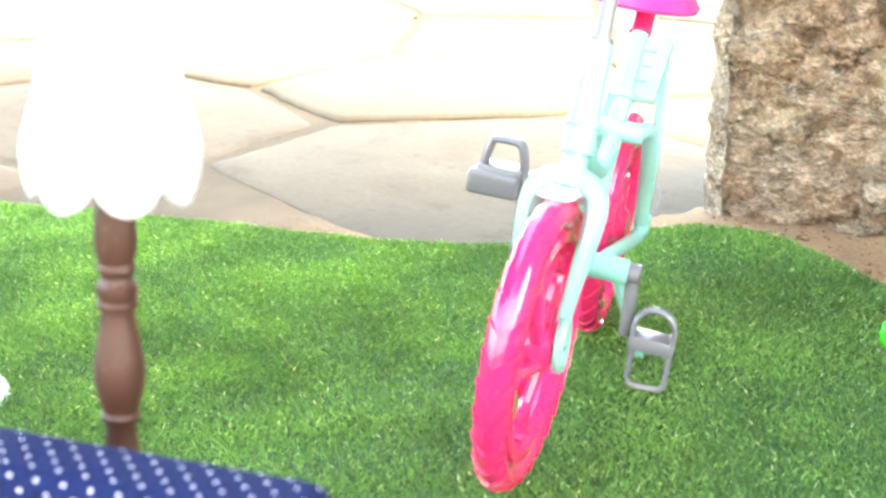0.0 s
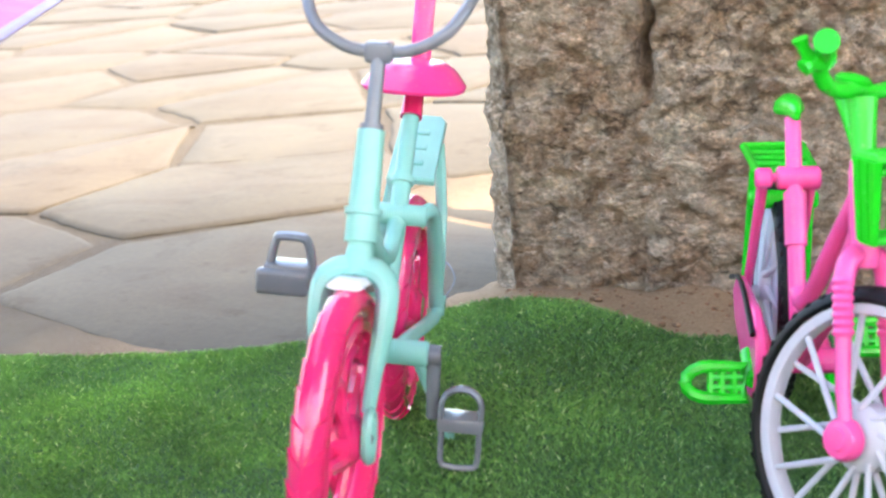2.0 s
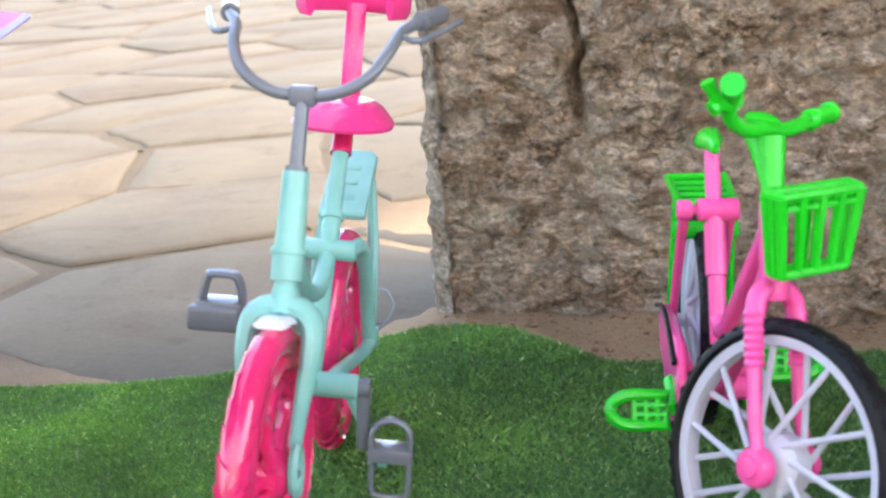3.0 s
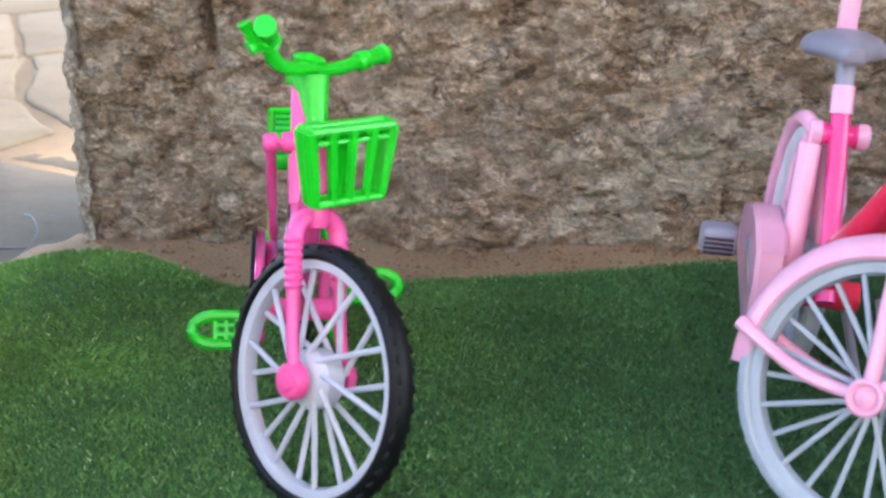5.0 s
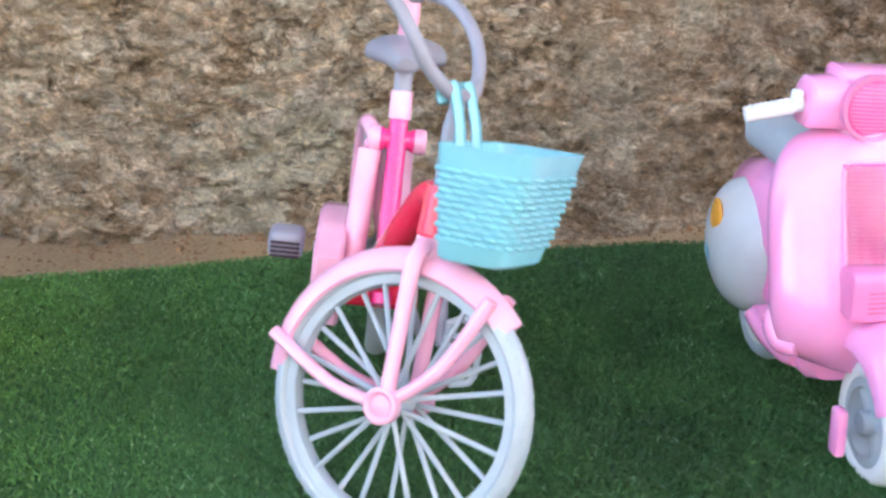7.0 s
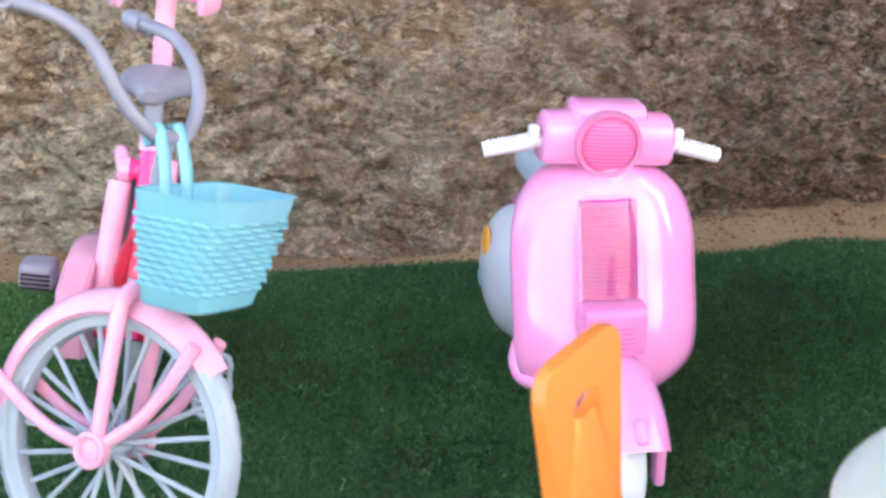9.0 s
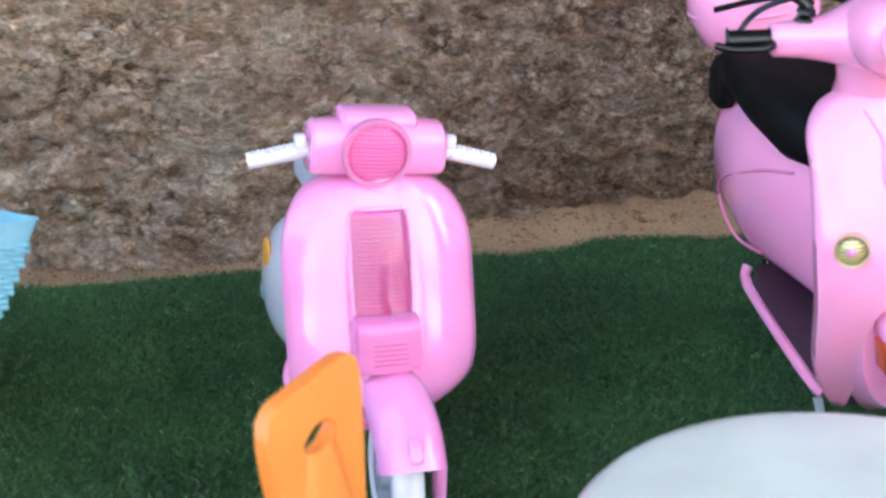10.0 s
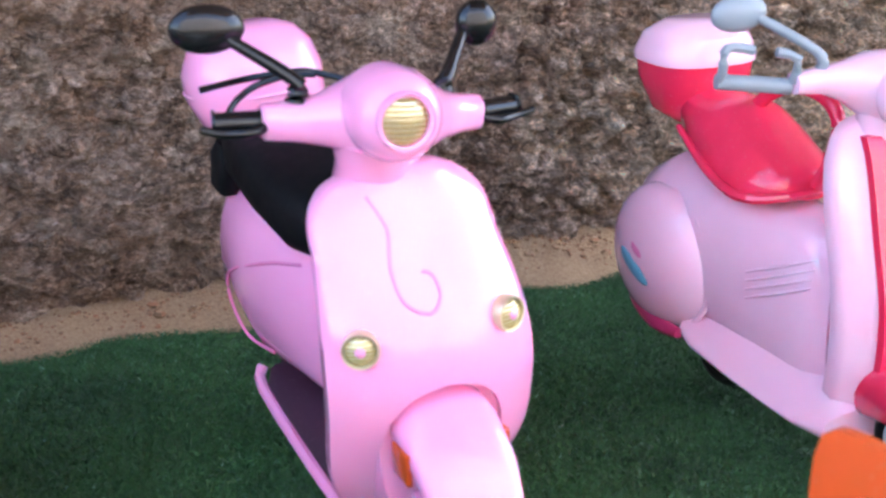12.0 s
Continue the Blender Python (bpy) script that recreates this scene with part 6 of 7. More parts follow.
    arm = [(3.9, -3.8, 17.5, 0.42, 0.42, 2.5), (3.75, -3.75, 17.5, 0.56, 0.6, 2.6), (2.9, -3.5, 17.55, 0.68, 0.66, 2.4), (2.1, -3.1, 17.65, 0.95, 0.82, 2.3), (1.5, -2.75, 17.8, 1.3, 1.08, 2.2), (0.8, -2.4, 17.98, 1.65, 1.4, 2.1)]
    part("headset", Mesh().loft([(-y, *r) for y, *r in arm] + [(0, -2.3, 18.03, 1.75, 1.5, 2.1)] + [(y, *r) for y, *r in reversed(arm)], 28, "y"), P, b, "", Hm)
    part("neck", Mesh().tube([(-3.4, -0.15, 15.2), (-3.1, -0.3, 16.4), (-2.6, -0.4, 17.6)], [1.75, 1.35, 1.5], 24), P, b)
    part("light_housing", Mesh().lathe([(-2.0, 1.5), (-1.2, 1.52), (-0.6, 1.46), (-0.15, 1.34), (0.12, 1.14), (0.22, 1.0), (0.15, 0.9)], (-0.35, -0.28, 18.14), axis="x", n=32), P, b, "", Hm)
    lamp_disc("headlight", b, (-0.1, -0.4, 18.22), 0.84, Hm, P, GOLD, 9, AMBERGOLD, "gold ribbed headlight")
    for s in (-1, 1):
        g0, g1 = Vector((-3.75, s * 3.8, 17.52)), Vector((-4.15, s * 5.35, 17.42 if s < 0 else 17.55))
        grip = part("grip", Mesh().tube([g0, g0.lerp(g1, 0.06), g0.lerp(g1, 0.08), g0.lerp(g1, 0.92), g0.lerp(g1, 0.94), g1], [0.42, 0.44, 0.36, 0.36, 0.46, 0.42], 14), GLOSSBLACK, b, "black grip", Hm)
        part("lever", Mesh().tube([g0 + Vector((0.3, 0, -0.1)), g0 + Vector((0.6, s * 0.5, -0.2)), g1 + Vector((0.6, -s * 0.2, -0.2)), g1 + Vector((0.5, s * 0.5, -0.05))], [0.2, 0.16, 0.15, 0.13], 10, 3), GLOSSBLACK, b, "black brake lever", Hm)
        p0, p1 = Vector((-3.4, -2.75 if s < 0 else 2.3, 18.2)), Vector((-4.6, -4.8 if s < 0 else 3.45, 20.1))
        mir = part("mirror", Mesh().tube([p0, p0 + Vector((0, 0, 0.35)), p0 + Vector((0, s * 0.15, 0.75)), p1], [0.42, 0.36, 0.24, 0.2], 10, 3), GLOSSBLACK, b, "black rear-view mirror", Hm)
        part("mirror_head", Mesh().sphere(p1 + Vector((-0.15, s * 0.55, 0.25)), (0.5, 1.25 if s < 0 else 0.75, 0.8), 20, 12), GLOSSBLACK, mir, "", Hm)
        part("mirror_glass", Mesh().sphere(p1 + Vector((-0.42, s * 0.55, 0.25)), (0.3, 1.05 if s < 0 else 0.6, 0.66), 18, 10), SILVER, mir, "silver mirror face", Hm)
    part("cable", Mesh().tube([(-4.5, -4.8, 17.5), (-4.8, -4.35, 18.0), (-5.1, -3.6, 18.4), (-5.2, -2.5, 18.66), (-4.8, -1.7, 18.75)], 0.11, 6, 5), GLOSSBLACK, b, "black cable", Hm)
    part("cable", Mesh().tube([(-6.3, -5.2, 18.05), (-6.1, -3.75, 18.4), (-5.6, -2.0, 18.72), (-5.2, -1.2, 18.65), (-4.6, -0.4, 18.5)], 0.12, 6, 5), GLOSSBLACK, b, "black cable", Hm)
    # seat, body, floor, top case
    part("seat", Mesh().loft([(-6.2, 0, 12.2, 1.0, 0.5, 2.6), (-6.6, 0, 12.4, 1.6, 1.0, 2.8), (-8.5, 0, 12.8, 2.4, 1.45, 3), (-12, 0, 13.3, 2.65, 1.5, 3), (-15, 0, 13.7, 2.6, 1.45, 3), (-17, 0, 14.0, 2.1, 1.1, 2.8), (-17.8, 0, 14.0, 1.0, 0.5, 2.4)], 26), SEATBLACK, b, "matt black seat")
    part("rear_body", Mesh().loft([(-6.0, 0, 8.6, 1.2, 3.0, 2.6), (-7.0, 0, 8.7, 1.9, 3.4, 2.6), (-9.5, 0, 8.9, 2.6, 3.6, 2.4), (-12.5, 0, 8.8, 3.1, 3.9, 2.3), (-16, 0, 9.1, 3.05, 3.7, 2.3), (-18.3, 0, 9.6, 2.3, 2.9, 2.2), (-19.6, 0, 10.0, 1.0, 1.6, 2)], 30), P, b)
    for s in (-1, 1):
        # The crease's deeper pink stands in for dirt and shade in its groove.
        part("body_crease", Mesh().tube([(-8.2, s * 1.86, 11.13), (-9.9, s * 2.4, 10.8), (-11.9, s * 2.86, 10.15), (-14.2, s * 3.06, 9.25), (-15.3, s * 3.1, 8.4), (-15.0, s * 3.06, 7.3), (-13.4, s * 2.94, 6.55), (-11.2, s * 2.55, 6.6)], 0.07, 6, 5), CREASE, b, "moulded crease, groove dirt and shade put into deeper pink")
        part("board_edge", Mesh().tube([(-3.6, s * 2.7, 3.7), (-4.8, s * 2.97, 4.0), (-12.1, s * 2.97, 4.7), (-13.2, s * 2.6, 5.2)], 0.24, 8, 3), P, b)
    part("floor_board", Mesh().loft([(-3.2, 0, 3.5, 2.5, 0.4, 4), (-5, 0, 3.9, 2.85, 0.4, 4), (-12, 0, 4.6, 2.85, 0.4, 4), (-13, 0, 4.9, 2.4, 0.4, 4)], 20), PLUM, b, "dark plum floor board")
    part("tail_reflector", Mesh().box((-17.6, -2.3, 7.3), (1.6, 0.5, 0.9), 0.2, 2), PLUM, b, "dark tail reflector")
    toy_wheel("rear_wheel", b, (-14.8, 0, 3.2), 3.2, 0.75, BLACK, LGREY, 6)
    case = part("top_case", Mesh().loft([(14.2, -17.0, -0.4, 1.7, 2.0, 3), (14.6, -17.0, -0.4, 2.1, 2.45, 3), (15.6, -17.1, -0.42, 2.4, 2.82, 2.8), (16.6, -17.1, -0.45, 2.4, 2.85, 2.6), (17.6, -17.0, -0.45, 2.1, 2.5, 2.4), (18.2, -17.0, -0.45, 1.5, 1.9, 2.3), (18.45, -17.0, -0.45, 0.8, 1.1, 2.2)], 30, "z"), P, b, "rounded pink top case")
    part("case_seam", Mesh().tube([(-17.1 + 2.43 * math.cos(a), -0.43 + 2.88 * math.sin(a), 15.9) for a in (2 * math.pi * i / 40 for i in range(40))], 0.07, 6, 1, closed=True), P, case)
    part("case_bracket", Mesh().box((-16.6, -0.2, 14.2), (2.4, 2.2, 0.6), 0.15, 2), SEATBLACK, b, "black bracket")
    part("grab_bar", Mesh().loft([(11.9, -16.2, -2.35, 0.8, 0.4, 3), (12.2, -16.2, -2.4, 0.95, 0.5, 3), (13.5, -16.1, -2.25, 0.95, 0.5, 3), (14.0, -16.0, -2.1, 0.8, 0.4, 3)], 20, "z"), SEATBLACK, b, "black rear grab bar")
    return b


def pale_scooter(m):
    b = thing("scooter", m, "pale pink toy scooter with a red seat and red top case", "scooter", "toy scooters")
    P = SCOOT3
    cu = curve([(2.6, -2.6), (5, -1.6), (8, -1.5), (11, -2.2), (14, -3.0), (15.4, -3.7)])
    def hw(z):
        t = (z - 8.8) / 6.7
        return max(0.3, 2.75 * (1 - abs(t) ** 4) ** (1 / 3)) if abs(t) < 1 else 0.3
    apron(span(2.4, 3.4, 6) + span(3.7, 13.6, 18) + span(13.9, 15.45, 8), hw, cu, 1.5, 0.7, P, b, "leg_shield", m=Matrix.Translation((0, 0.45, 0)))
    part("shield_stripe", Mesh().rings([[Vector((cu(z) + 0.1, -1.3, z)), Vector((cu(z) + 0.22, 0, z)), Vector((cu(z) + 0.1, 1.3, z)), Vector((cu(z) - 0.3, 1.3, z)), Vector((cu(z) - 0.3, -1.3, z))] for z in span(5.5, 14.9, 14)]), RED, b, "red centre stripe")
    part("front_fender", Mesh().loft([(-2.6, 0, 4.2, 1.5, 1.3, 2.6), (-1, 0, 4.6, 1.75, 1.5, 2.4), (1, 0, 4.3, 1.7, 1.4, 2.4), (2.4, 0, 3.4, 1.2, 0.9, 2.2)], 24), RED, b, "red front fender")
    toy_wheel("front_wheel", b, (0, 0, 2.5), 2.5, 0.7, BLACK, LGREY)
    toy_wheel("rear_wheel", b, (-13.2, 0, 2.4), 2.4, 0.9, BLACK, LGREY)
    board = Mesh().loft([(-2.6, 0, 2.7, 3.0, 0.7, 3), (-4.5, 0, 2.5, 3.2, 2.4, 1.15), (-6.5, 0, 2.6, 3.3, 3.6, 1.05), (-9, 0, 2.8, 3.35, 3.6, 1.05), (-12, 0, 3.1, 3.35, 2.6, 1.2), (-13.2, 0, 3.4, 3.1, 1.2, 2), (-13.8, 0, 3.6, 2.4, 0.5, 3)], 48)
    board.v = [Vector((p.x, p.y, max(p.z, 2.1 - 0.085 * (p.x + 4.5)))) for p in board.v]
    part("floor_board", board, P, b)
    secs = [(-4.6, 0, 6.2, 1.5, 3.4, 3), (-5.6, 0, 6.4, 2.0, 3.9, 3), (-6.4, 0, 6.6, 2.2, 4.0, 3), (-8.5, 0, 6.7, 2.4, 3.8, 2.8), (-11, 0, 7.0, 2.7, 3.9, 2.6), (-13.5, 0, 7.0, 3.05, 4.0, 2.3), (-16.5, 0, 6.9, 3.0, 4.2, 2.2), (-18.8, 0, 6.8, 2.3, 3.2, 2.1), (-20.2, 0, 6.8, 1.0, 1.6, 2)]
    body = part("rear_body", Mesh().loft(secs, 40), P, b)
    def flank(x, z):
        """Half the width of the body at a place on its side."""
        f, g = next((f, g) for f, g in zip(secs, secs[1:]) if f[0] >= x >= g[0])
        k = (x - f[0]) / (g[0] - f[0])
        c, w, h, p = (f[i] + (g[i] - f[i]) * k for i in (2, 3, 4, 5))
        return w * max(0.0, 1 - abs((z - c) / h) ** p) ** (1 / p)
    for s in (-1, 1):
        cover = part("side_cover", Mesh().sphere((-15.6, s * 2.3, 6.3), (3.9, 1.9, 3.5), 28, 16), P, b)
        part("emblem", Mesh().sphere((0, 0, 0), (1.35, 0.25, 0.42), 14, 8).move(Matrix.Translation((-15.75, s * 4.06, 5.95)) @ Matrix.Rotation(radians(27), 4, "Y")), STICKER_B, cover, "blue sticker")
        part("emblem_patch", Mesh().sphere((0, 0, 0), (0.8, 0.2, 0.4), 14, 8).move(Matrix.Translation((-15.5, s * 4.0, 6.75)) @ Matrix.Rotation(radians(27), 4, "Y")), CREASE, cover, "darker pink sticker")
        part("lower_trim", Mesh().tube([(-18.6, s * 2.2, 4.8), (-17.2, s * 2.9, 3.7), (-15, s * 3.2, 3.2), (-13, s * 3.25, 3.3)], [0.3, 0.42, 0.42, 0.25], 10, 4), DARKPINK, b, "dark red lower trim")
        for i in range(4):
            line = [(x, z + 0.41 * i) for x, z in ((-9.1, 6.34), (-8.0, 6.8), (-7.0, 7.22), (-6.1, 7.62), (-5.4, 7.93))]
            part("vent_rib", Mesh().tube([(x, s * (flank(x, z) - 0.01), z) for x, z in line], [0.06, 0.1, 0.1, 0.09, 0.05], 6, 3), P, body)
        part("cover_rim", Mesh().tube([(-15.5 + 3.9 * math.cos(a), s * (2.5 + 0.3 * math.sin(a) ** 2), 6.35 + 3.6 * math.sin(a)) for a in (radians(-48 + 96 * i / 14) for i in range(15))], [0.03] + [0.15] * 13 + [0.03], 10, 2), P, body)
    seat = Mesh().loft([(-7.95, 0, 11.3, 0.8, 0.5, 2.2), (-8.15, 0, 11.25, 1.45, 0.9, 2.2), (-8.6, 0, 11.15, 1.95, 1.3, 2.1), (-9.4, 0, 11.1, 2.35, 1.72, 2.0), (-10.3, 0, 11.1, 2.55, 2.1, 2.0), (-11.2, 0, 11.35, 2.58, 2.35, 2.0), (-12.4, 0, 11.8, 2.5, 2.45, 2.1), (-14, 0, 12.4, 2.25, 1.85, 2.4), (-16, 0, 13.1, 1.6, 1.2, 2.4), (-16.6, 0, 13.2, 0.9, 0.6, 2.2)], 40)
    seat.v = [Vector((p.x, p.y, max(p.z, 10.85 + 0.33 * max(0.0, -10.4 - p.x)))) for p in seat.v]
    part("seat", seat, RED, b, "glossy red seat")
    rim = [(-15.5, -2.0, 12.6), (-12.5, -2.58, 11.55), (-10.4, -2.66, 10.95), (-9.1, -2.35, 10.9), (-8.3, -1.65, 11.05), (-7.95, -0.75, 11.2)]
    part("seat_flange", Mesh().tube(rim + [(x, -y, z) for x, y, z in reversed(rim)], [0.16, 0.22, 0.25, 0.25, 0.22, 0.2, 0.2, 0.22, 0.25, 0.25, 0.22, 0.16], 8, 4), RED, b, "red seat rim")
    part("grab_hoop", Mesh().tube([(-12.6, 0.1, 13.9), (-11.6, 0.2, 14.75), (-10.2, 0.2, 15.35), (-8.6, 0.2, 15.5), (-7.3, 0.2, 15.1), (-6.8, 0.2, 14.35), (-7.0, 0.2, 13.5), (-7.3, 0.2, 12.5), (-7.9, 0.1, 11.5)], 0.33, 10, 4), RED, b, "red grab hoop")
    case = part("top_case", Mesh().loft([(12.4, -17.2, 0, 1.0, 1.2, 2.4), (13.0, -17.3, 0, 1.7, 2.0, 2.6), (14.5, -17.4, 0, 2.3, 2.5, 2.8), (15.4, -17.4, 0, 2.4, 2.6, 2.8)], 28, "z"), RED, b, "red top case")
    part("case_lid", Mesh().loft([(15.35, -17.4, 0, 2.5, 2.7, 2.8), (15.7, -17.4, 0, 2.5, 2.72, 2.8), (16.6, -17.3, 0, 2.2, 2.4, 2.6), (17.2, -17.2, 0, 1.3, 1.6, 2.4)], 28, "z"), P, case, "pale pink lid")
    # headset, grips, mirrors
    part("headset", Mesh().loft([(-3.6, -5.2, 16.95, 0.45, 0.42, 2.6), (-2.4, -5.0, 17.0, 0.6, 0.55, 2.4), (-1.5, -4.6, 16.9, 0.95, 0.85, 2.3), (-0.6, -4.2, 16.7, 1.6, 1.4, 2.2), (0.6, -4.2, 16.7, 1.6, 1.4, 2.2), (1.5, -4.6, 16.9, 0.95, 0.85, 2.3), (2.4, -5.0, 17.0, 0.6, 0.55, 2.4), (3.6, -5.2, 16.95, 0.45, 0.42, 2.6)], 24, "y"), P, b)
    part("neck", Mesh().tube([(-4.0, 0.2, 14.2), (-4.1, 0.1, 15.8)], [1.1, 1.1], 16), P, b)
    for s in (-1, 1):
        g0, g1 = Vector((-5.4, s * 3.6, 16.8)), Vector((-6.1, s * 6.6, 17.2))
        part("grip", Mesh().tube([g0, g1], [0.34, 0.32], 12), STEEL, b, "pewter grey grip")
        lever = part("lever", Mesh().tube([g1 + Vector((0.1, 0, 0.1)), g1 + Vector((0.4, 0, 0.4)), g1 + Vector((0.45, 0, 1.2)), g1 + Vector((0.45, -s * 0.4, 1.4)), g0.lerp(g1, 0.6) + Vector((0.45, 0, 1.4))], 0.2, 8, 2), STEEL, b, "pewter grey lever")
        part("lever_guard", Mesh().tube([g0 + Vector((0.2, 0, 0.2)), g0 + Vector((0.45, 0, 1.2)), g0.lerp(g1, 0.3) + Vector((0.45, 0, 1.4))], 0.2, 8, 2), STEEL, lever)
        q0, q1 = Vector((-5.0, s * 2.4, 17.4)), Vector((-6.4, s * 4.8, 19.6))
        mir = part("mirror", Mesh().tube([q0, q0 + Vector((0, s * 0.3, 0.8)), q1], [0.3, 0.22, 0.2], 10, 4), STEEL, b, "pewter grey mirror")
        part("mirror_head", Mesh().sphere(q1 + Vector((-0.1, s * 0.6, 0.1)), (0.45, 1.3, 0.75), 18, 10), STEEL, mir)
    lamp_disc("headlight", b, (-2.6, 0, 16.6), 1.2, None, P, CLEAR, 6, SILVER, "clear round headlight")
    return b


pink_scooter(pose(0.1821, 0.1352, -0.0107, -1.2, 0, -67.8))
gloss_scooter(pose(0.3854, 0.1446, -0.0029, 8.5, 0, -76.6))
pale_scooter(pose(0.5871, 0.2061, 0.0036, 4.4, 0, -75.1))


# ---- doll furniture ----
def holed_plate(outer, hole, t0, t1, bend=None):
    """An upright plate with a hole: rims bridged point by point; bend shifts it by height."""
    n = len(outer)
    me = Mesh()
    put = lambda p, t: Vector((t + (bend(p[1]) if bend else 0), p[0], p[1]))
    verts = [put(p, t1) for p in outer] + [put(p, t1) for p in hole] + [put(p, t0) for p in outer] + [put(p, t0) for p in hole]
    faces = []
    for i in range(n):
        j = (i + 1) % n
        faces += [(i, j, n + j, n + i), (2 * n + i, 3 * n + i, 3 * n + j, 2 * n + j), (i, 2 * n + i, 2 * n + j, j), (n + i, n + j, 3 * n + j, 3 * n + i)]
    return me.add(verts, faces)


def doll_chair(m, mat, label):
    """A chair of one bent orange sheet: tall backrest with a lens-shaped slot, seat, four legs."""
    b = thing("doll_chair", m, label, "chair", "doll chairs at the table")
    n = 48
    outer, hole = [], []
    for i in range(n):
        a = 2 * math.pi * i / n
        ca, sa = math.cos(a), math.sin(a)
        k = 1 / (abs(ca) ** 7 + abs(sa) ** 7) ** (1 / 7)
        y, z = 2.45 * ca * k, 10.0 + 3.7 * sa * k
        t = (z - 6.3) / 7.4
        y *= 0.70 + 0.30 * t ** 1.4 + 0.2 * (1 - t) ** 6
        outer.append((y, z))
        hole.append((0.8 * ca, 12.1 + 0.36 * sa * (1 - 0.2 * ca * ca)))
    bend = lambda z: -0.5 * ((z - 6.3) / 7.4) ** 1.5 - 0.0 + 0.9 * max(0.0, (7.6 - z) / 1.3) ** 2
    part("backrest", holed_plate(outer, hole, -0.2, 0.2, bend), mat, b, sharp=50)
    part("seat", Mesh().slab([(0.2, -2.0), (1.0, -2.3), (3.2, -2.45), (4.9, -2.3), (5.2, -1.8), (5.2, 1.8), (4.9, 2.3), (3.2, 2.45), (1.0, 2.3), (0.2, 2.0)], 6.0, 6.4, "xy", 0.12), mat, b)
    for x, y in ((0.7, -1.9), (0.7, 1.9), (4.7, -1.9), (4.7, 1.9)):
        dx = -0.4 if x < 2 else 0.4
        part("leg", Mesh().tube([(x, y, 6.1), (x + dx, y * 1.12, 0.0)], [0.34, 0.26], 10), mat, b)
    return b


def doll_table(m):
    b = thing("doll_table", m, "round cream white plastic doll table with a ribbed rim", "table")
    part("tabletop", Mesh().lathe([(0.16, 0.02), (0.15, 2.0), (0.12, 4.0), (0.06, 5.8), (0.0, 6.5), (-0.1, 6.8), (-0.32, 6.98), (-0.75, 7.0), (-0.95, 6.85), (-0.95, 6.4), (-0.5, 6.2), (-0.5, 0.02)], (0, 0, 11.4), axis="z", n=72), CREAM, b)
    part("pedestal", Mesh().lathe([(0.2, 2.6), (0.5, 1.2), (2, 0.8), (6, 0.7), (9.5, 0.95), (10.5, 2.2), (10.95, 3.4)], (0, 0, 0), axis="z", n=32), CREAM, b)
    part("foot", Mesh().lathe([(0.0, 0.02), (0.0, 3.6), (0.25, 3.7), (0.5, 3.2), (0.7, 1.0)], (0, 0, 0), axis="z", n=36), CREAM, b)
    return b


doll_chair(pose(0.1925, -0.036, -0.010, 0, 0, -18.4), ORANGE, "light orange plastic doll chair with a slotted curved backrest")
doll_chair(pose(0.4515, -0.006, -0.006, 0, 0, 203), SHADEDORANGE, "orange plastic doll chair, shade put into its deeper colour, with a slotted curved backrest")
doll_table(pose(0.324, -0.060, -0.009))


def doll_lamp(m):
    b = thing("doll_floor_lamp", m, "doll floor lamp with scalloped white shade and turned brown post", "lamp")
    prof = [(0.0, 0.02), (0.0, 2.0), (0.35, 2.1), (0.6, 1.7), (0.9, 0.7), (2.0, 0.5), (5.0, 0.58), (8.0, 0.48), (9.2, 0.44), (9.9, 0.39), (10.30, 0.34), (10.36, 0.36), (10.44, 0.44), (10.58, 0.46), (10.66, 0.41), (10.74, 0.42), (11.0, 0.50), (11.3, 0.57), (11.57, 0.59), (11.9, 0.57), (12.3, 0.50), (12.7, 0.43), (13.08, 0.38),
            (13.16, 0.38), (13.22, 0.45), (13.33, 0.47), (13.40, 0.43), (13.46, 0.46), (13.6, 0.48), (13.76, 0.47), (13.85, 0.38), (13.94, 0.35), (14.02, 0.38), (14.10, 0.44), (14.20, 0.45), (14.28, 0.40), (14.36, 0.42), (14.55, 0.47), (14.83, 0.49), (15.2, 0.47), (15.6, 0.42), (16.1, 0.40), (17.5, 0.35), (21.5, 0.35)]
    part("post", Mesh().lathe(prof, (0, 0, 0), axis="z", n=28), BROWN, b)
    rings = []
    zz = [15.8, 16.1, 16.5, 16.9, 17.25, 17.65, 18.2, 18.9, 20.1, 21.4, 22.2]
    rr = [1.72, 1.84, 1.91, 1.92, 1.87, 1.75, 1.58, 1.44, 1.36, 1.32, 1.28]
    for inner in (0, 1):
        seq = list(zip(zz, rr))
        for i, (z, r) in enumerate(seq if not inner else reversed(seq)):
            ring = []
            for j in range(84):
                a = 2 * math.pi * j / 84
                lobe = abs(math.sin(a * 3.5))
                low = max(0.0, 1 - (z - 15.8) / 1.2)
                ring.append(Vector(((r + 0.06 * lobe - 0.09 * inner) * math.cos(a), (r + 0.06 * lobe - 0.09 * inner) * math.sin(a), z + 0.55 * low * (1 - lobe ** 0.6))))
            rings.append(ring)
    part("shade", Mesh().rings(rings, close=True), LAMPWHITE, b, "frosted white scalloped shade", sharp=60)
    return b


doll_lamp(pose(-0.3155, -0.271, -0.010, -2.0, 2.2, 0))


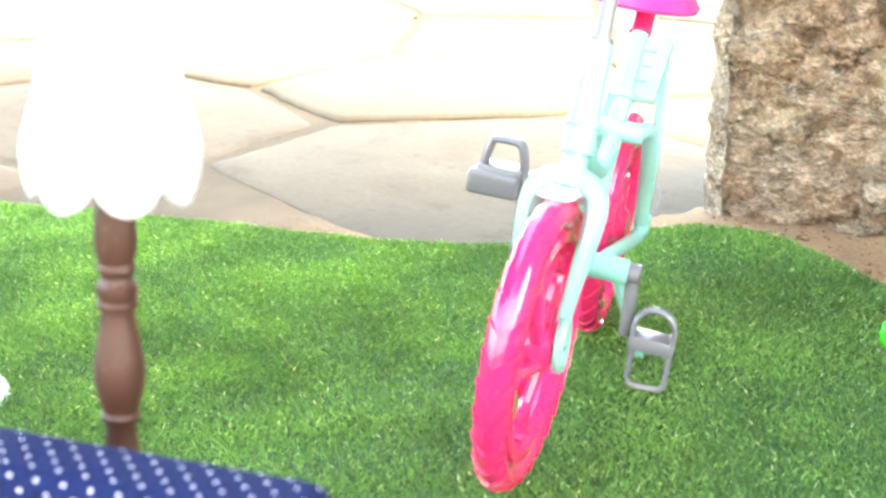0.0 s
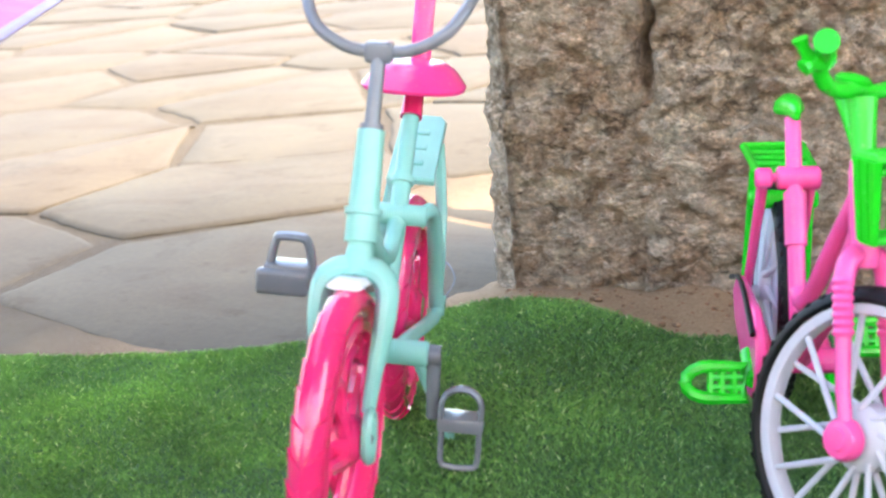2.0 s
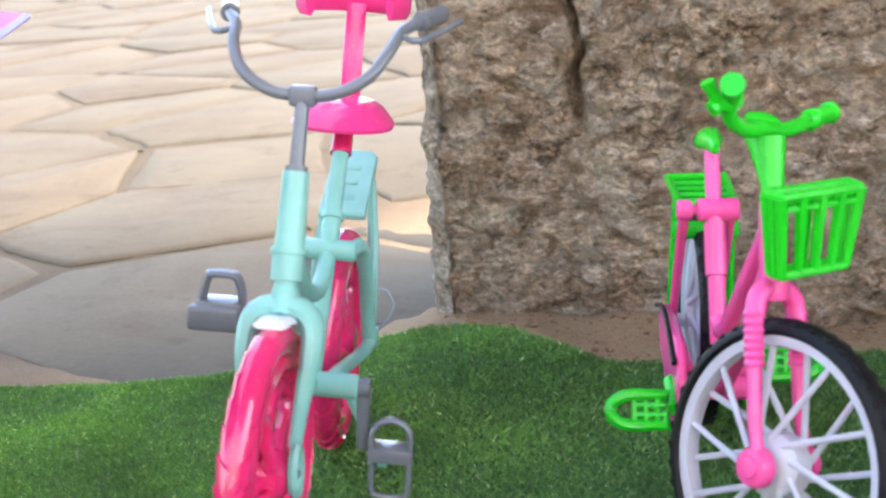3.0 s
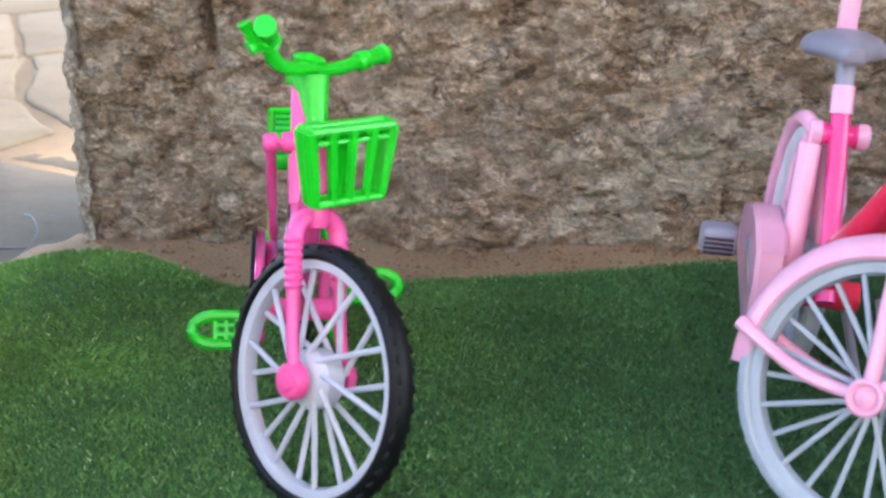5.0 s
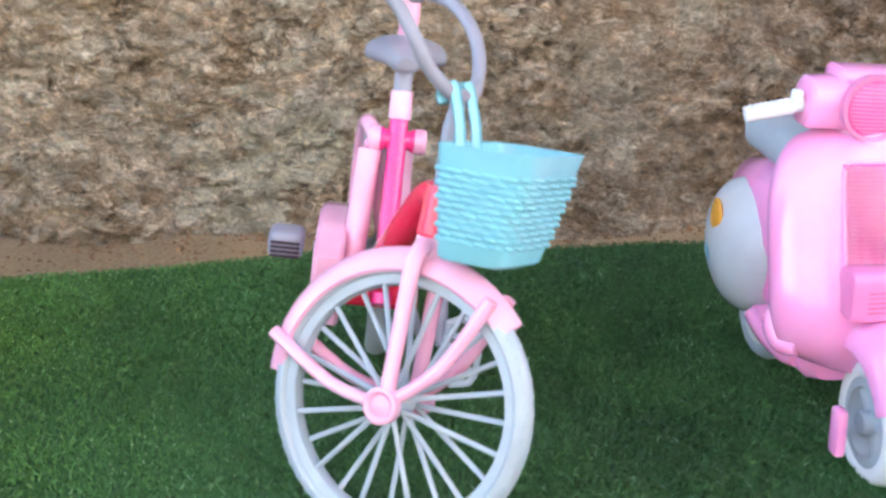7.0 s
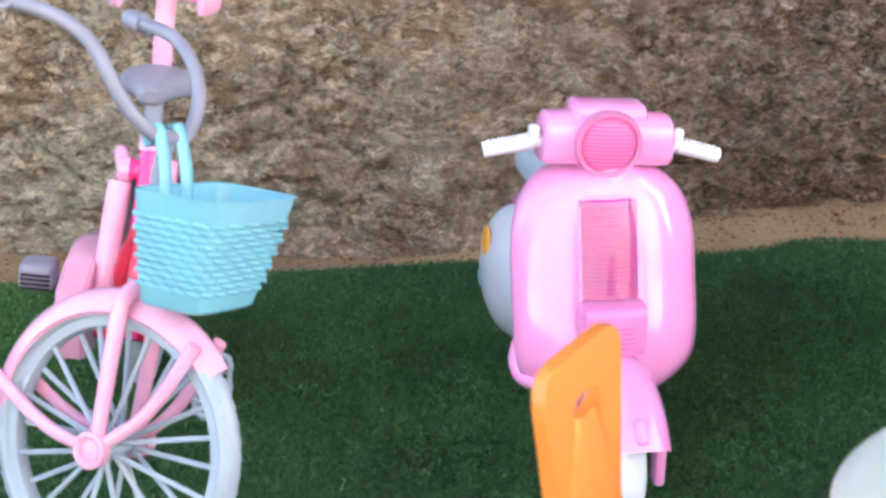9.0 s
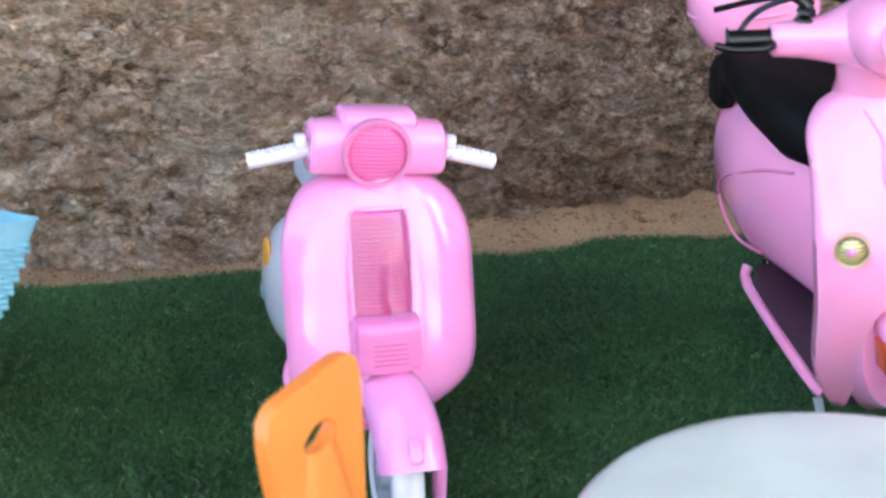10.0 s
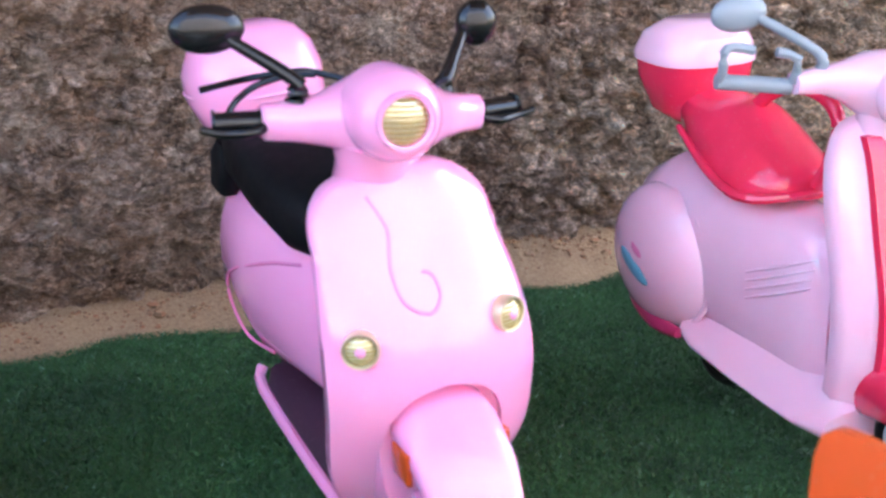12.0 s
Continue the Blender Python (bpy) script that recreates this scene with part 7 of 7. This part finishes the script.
def doll_sofa(m):
    b = thing("doll_sofa", m, "navy doll sofa covered in white-dotted cloth", "sofa")
    def cushion(name, c, size, bev, label=""):
        ob = part(name, Mesh().box(c, size, bev, 4), DOTS, b, label)
        uv = ob.data.uv_layers.new(name="cloth")
        for poly in ob.data.polygons:
            nx, ny, nz = (abs(k) for k in poly.normal)
            for li in poly.loop_indices:
                v = ob.data.vertices[ob.data.loops[li].vertex_index].co
                uv.data[li].uv = (v.x, v.y) if nz >= max(nx, ny) else (v.x, v.z) if ny > nx else (v.y, v.z)
        return ob
    cushion("seat_base", (0, 0.2, 2.6), (18, 6.4, 3.6), 0.4)
    cushion("seat_cushion", (0, -0.2, 5.2), (15.4, 6.0, 1.8), 0.6)
    cushion("backrest", (0, 2.9, 6.6), (17.6, 2.2, 9.2), 0.5)
    for s in (-1, 1):
        cushion("arm", (s * 8.1, -0.4, 5.4), (2.0, 6.6, 5.4), 0.6)
        for y in (-2.4, 2.8):
            part("foot", Mesh().tube([(s * 8.0, y, 0.0), (s * 8.0, y, 1.0)], [0.4, 0.5], 10), BROWN, b, "brown foot")
    return b


doll_sofa(pose(-0.310, -0.334, -0.010, 0, 0, 19))


def doll_parasol(m):
    b = thing("doll_parasol", m, "square pink toy parasol with a lilac trimmed edge", "parasol")
    h = 17.0
    me = Mesh()
    rings = []
    for k in range(9):
        t = k / 8
        ring = []
        for i in range(48):
            a = 2 * math.pi * i / 48
            ca, sa = math.cos(a), math.sin(a)
            q = 1 / max(abs(ca), abs(sa))
            ring.append(Vector((h * t * ca * q + 0.02 * ca, h * t * sa * q + 0.02 * sa, 27 - 6.0 * t - 0.7 * math.sin(math.pi * t) * (1 - abs(ca * sa) * 2))))
        rings.append(ring)
    me.rings(rings + [[p - Vector((0, 0, 0.12)) for p in r] for r in reversed(rings)])
    canopy = part("canopy", me, CANOPY, b, "pink cloth canopy")
    for i in range(4):
        c0 = Vector((h * (1, -1, -1, 1)[i], h * (1, 1, -1, -1)[i], 20.9))
        c1 = Vector((h * (1, -1, -1, 1)[(i + 1) % 4], h * (1, 1, -1, -1)[(i + 1) % 4], 20.9))
        part("trim", Mesh().tube([c0, c1], 0.3, 8, 1, flat=0.5), LILACTRIM, canopy, "lilac satin trim")
        part("rib", Mesh().tube([(0, 0, 26.6), c0 - Vector((0, 0, 0.2))], 0.14, 6), WHITE, canopy, "white rib")
    part("pole", Mesh().tube([(0, 0, 0.8), (0, 0, 27.6)], 0.42, 12), WHITE, b, "white pole")
    part("base", Mesh().lathe([(0, 0.02), (0, 4.2), (0.5, 4.3), (1.0, 3.4), (1.2, 0.5)], (0, 0, 0), axis="z", n=32), WHITE, b, "white round base")
    return b


CANOPY = plastic("pink_canopy", lin("d85a9c"), 0.6, sss=0)
LILACTRIM = plastic("lilac_trim", lin("a58fc6"), 0.5, sss=0)
doll_parasol(pose(-0.588, -0.177, -0.014, 0, 0, 39))


# ---- flagstone paving beyond the turf, laid last ----
def build_paving():
    """Crazy paving: irregular sandstone flags, wide apart, with open sandy joints."""
    rng = random.Random(11)
    paving = tagged(new("pavement"), "irregular sandstone flagstone paving with sandy joints", "paving", "", "structure")
    seeds = []
    for j in range(17):
        for i in range(15):
            seeds.append(Vector((-4.2 + 0.27 * i + (0.13 if j % 2 else 0) + rng.uniform(-0.12, 0.12), -0.25 + 0.23 * j + rng.uniform(-0.10, 0.10))))
    for s in seeds:
        if s.x > -0.40 and s.y < 1.3 or s.y < turf_edge(s.x) - 0.05:
            continue
        poly = [s + Vector(d) for d in ((-0.5, -0.5), (0.5, -0.5), (0.5, 0.5), (-0.5, 0.5))]
        for o in seeds:
            d = o - s
            if d.length < 1e-6 or d.length > 0.9:
                continue
            half, nrm = d.length / 2 - 0.0014, d.normalized()
            out = []
            for a in range(len(poly)):
                p, q = poly[a], poly[(a + 1) % len(poly)]
                dp, dq = (p - s).dot(nrm) - half, (q - s).dot(nrm) - half
                if dp <= 0:
                    out.append(p)
                if dp * dq < 0:
                    out.append(p + (q - p) * (dp / (dp - dq)))
            poly = out
        pts = []
        for a in range(len(poly)):
            p, q = poly[a], poly[(a + 1) % len(poly)]
            nrm = Vector((-(q - p).y, (q - p).x)).normalized() if (q - p).length > 1e-5 else Vector((0, 0))
            for t in (0.05, 0.14, 0.24, 0.35, 0.45, 0.55, 0.65, 0.76, 0.86, 0.95):
                w = p + (q - p) * t
                gape = max(0.0, noise.noise((w.x * 6, w.y * 6, 3.0)) + 0.15) * 0.009
                pts.append(w + nrm * (gape + 0.006 * abs(noise.noise((w.x * 22, w.y * 22, 8.0))) + rng.uniform(0.0, 0.002)))
        lift = rng.uniform(-0.002, 0.002)
        tip = (rng.uniform(-0.006, 0.006), rng.uniform(-0.006, 0.006))
        rings = []
        for z, inset in ((-0.04, 0.0), (-0.003, 0.004), (-0.0012, 0.014), (0.0, 0.045)):
            rings.append([Vector((p.x + (s.x - p.x) * inset, p.y + (s.y - p.y) * inset, -0.014 + lift + z + tip[0] * (p.x - s.x) + tip[1] * (p.y - s.y))) for p in pts])
        part("flagstone", Mesh().rings(rings), PAVING, paving, unit=1.0)


build_paving()
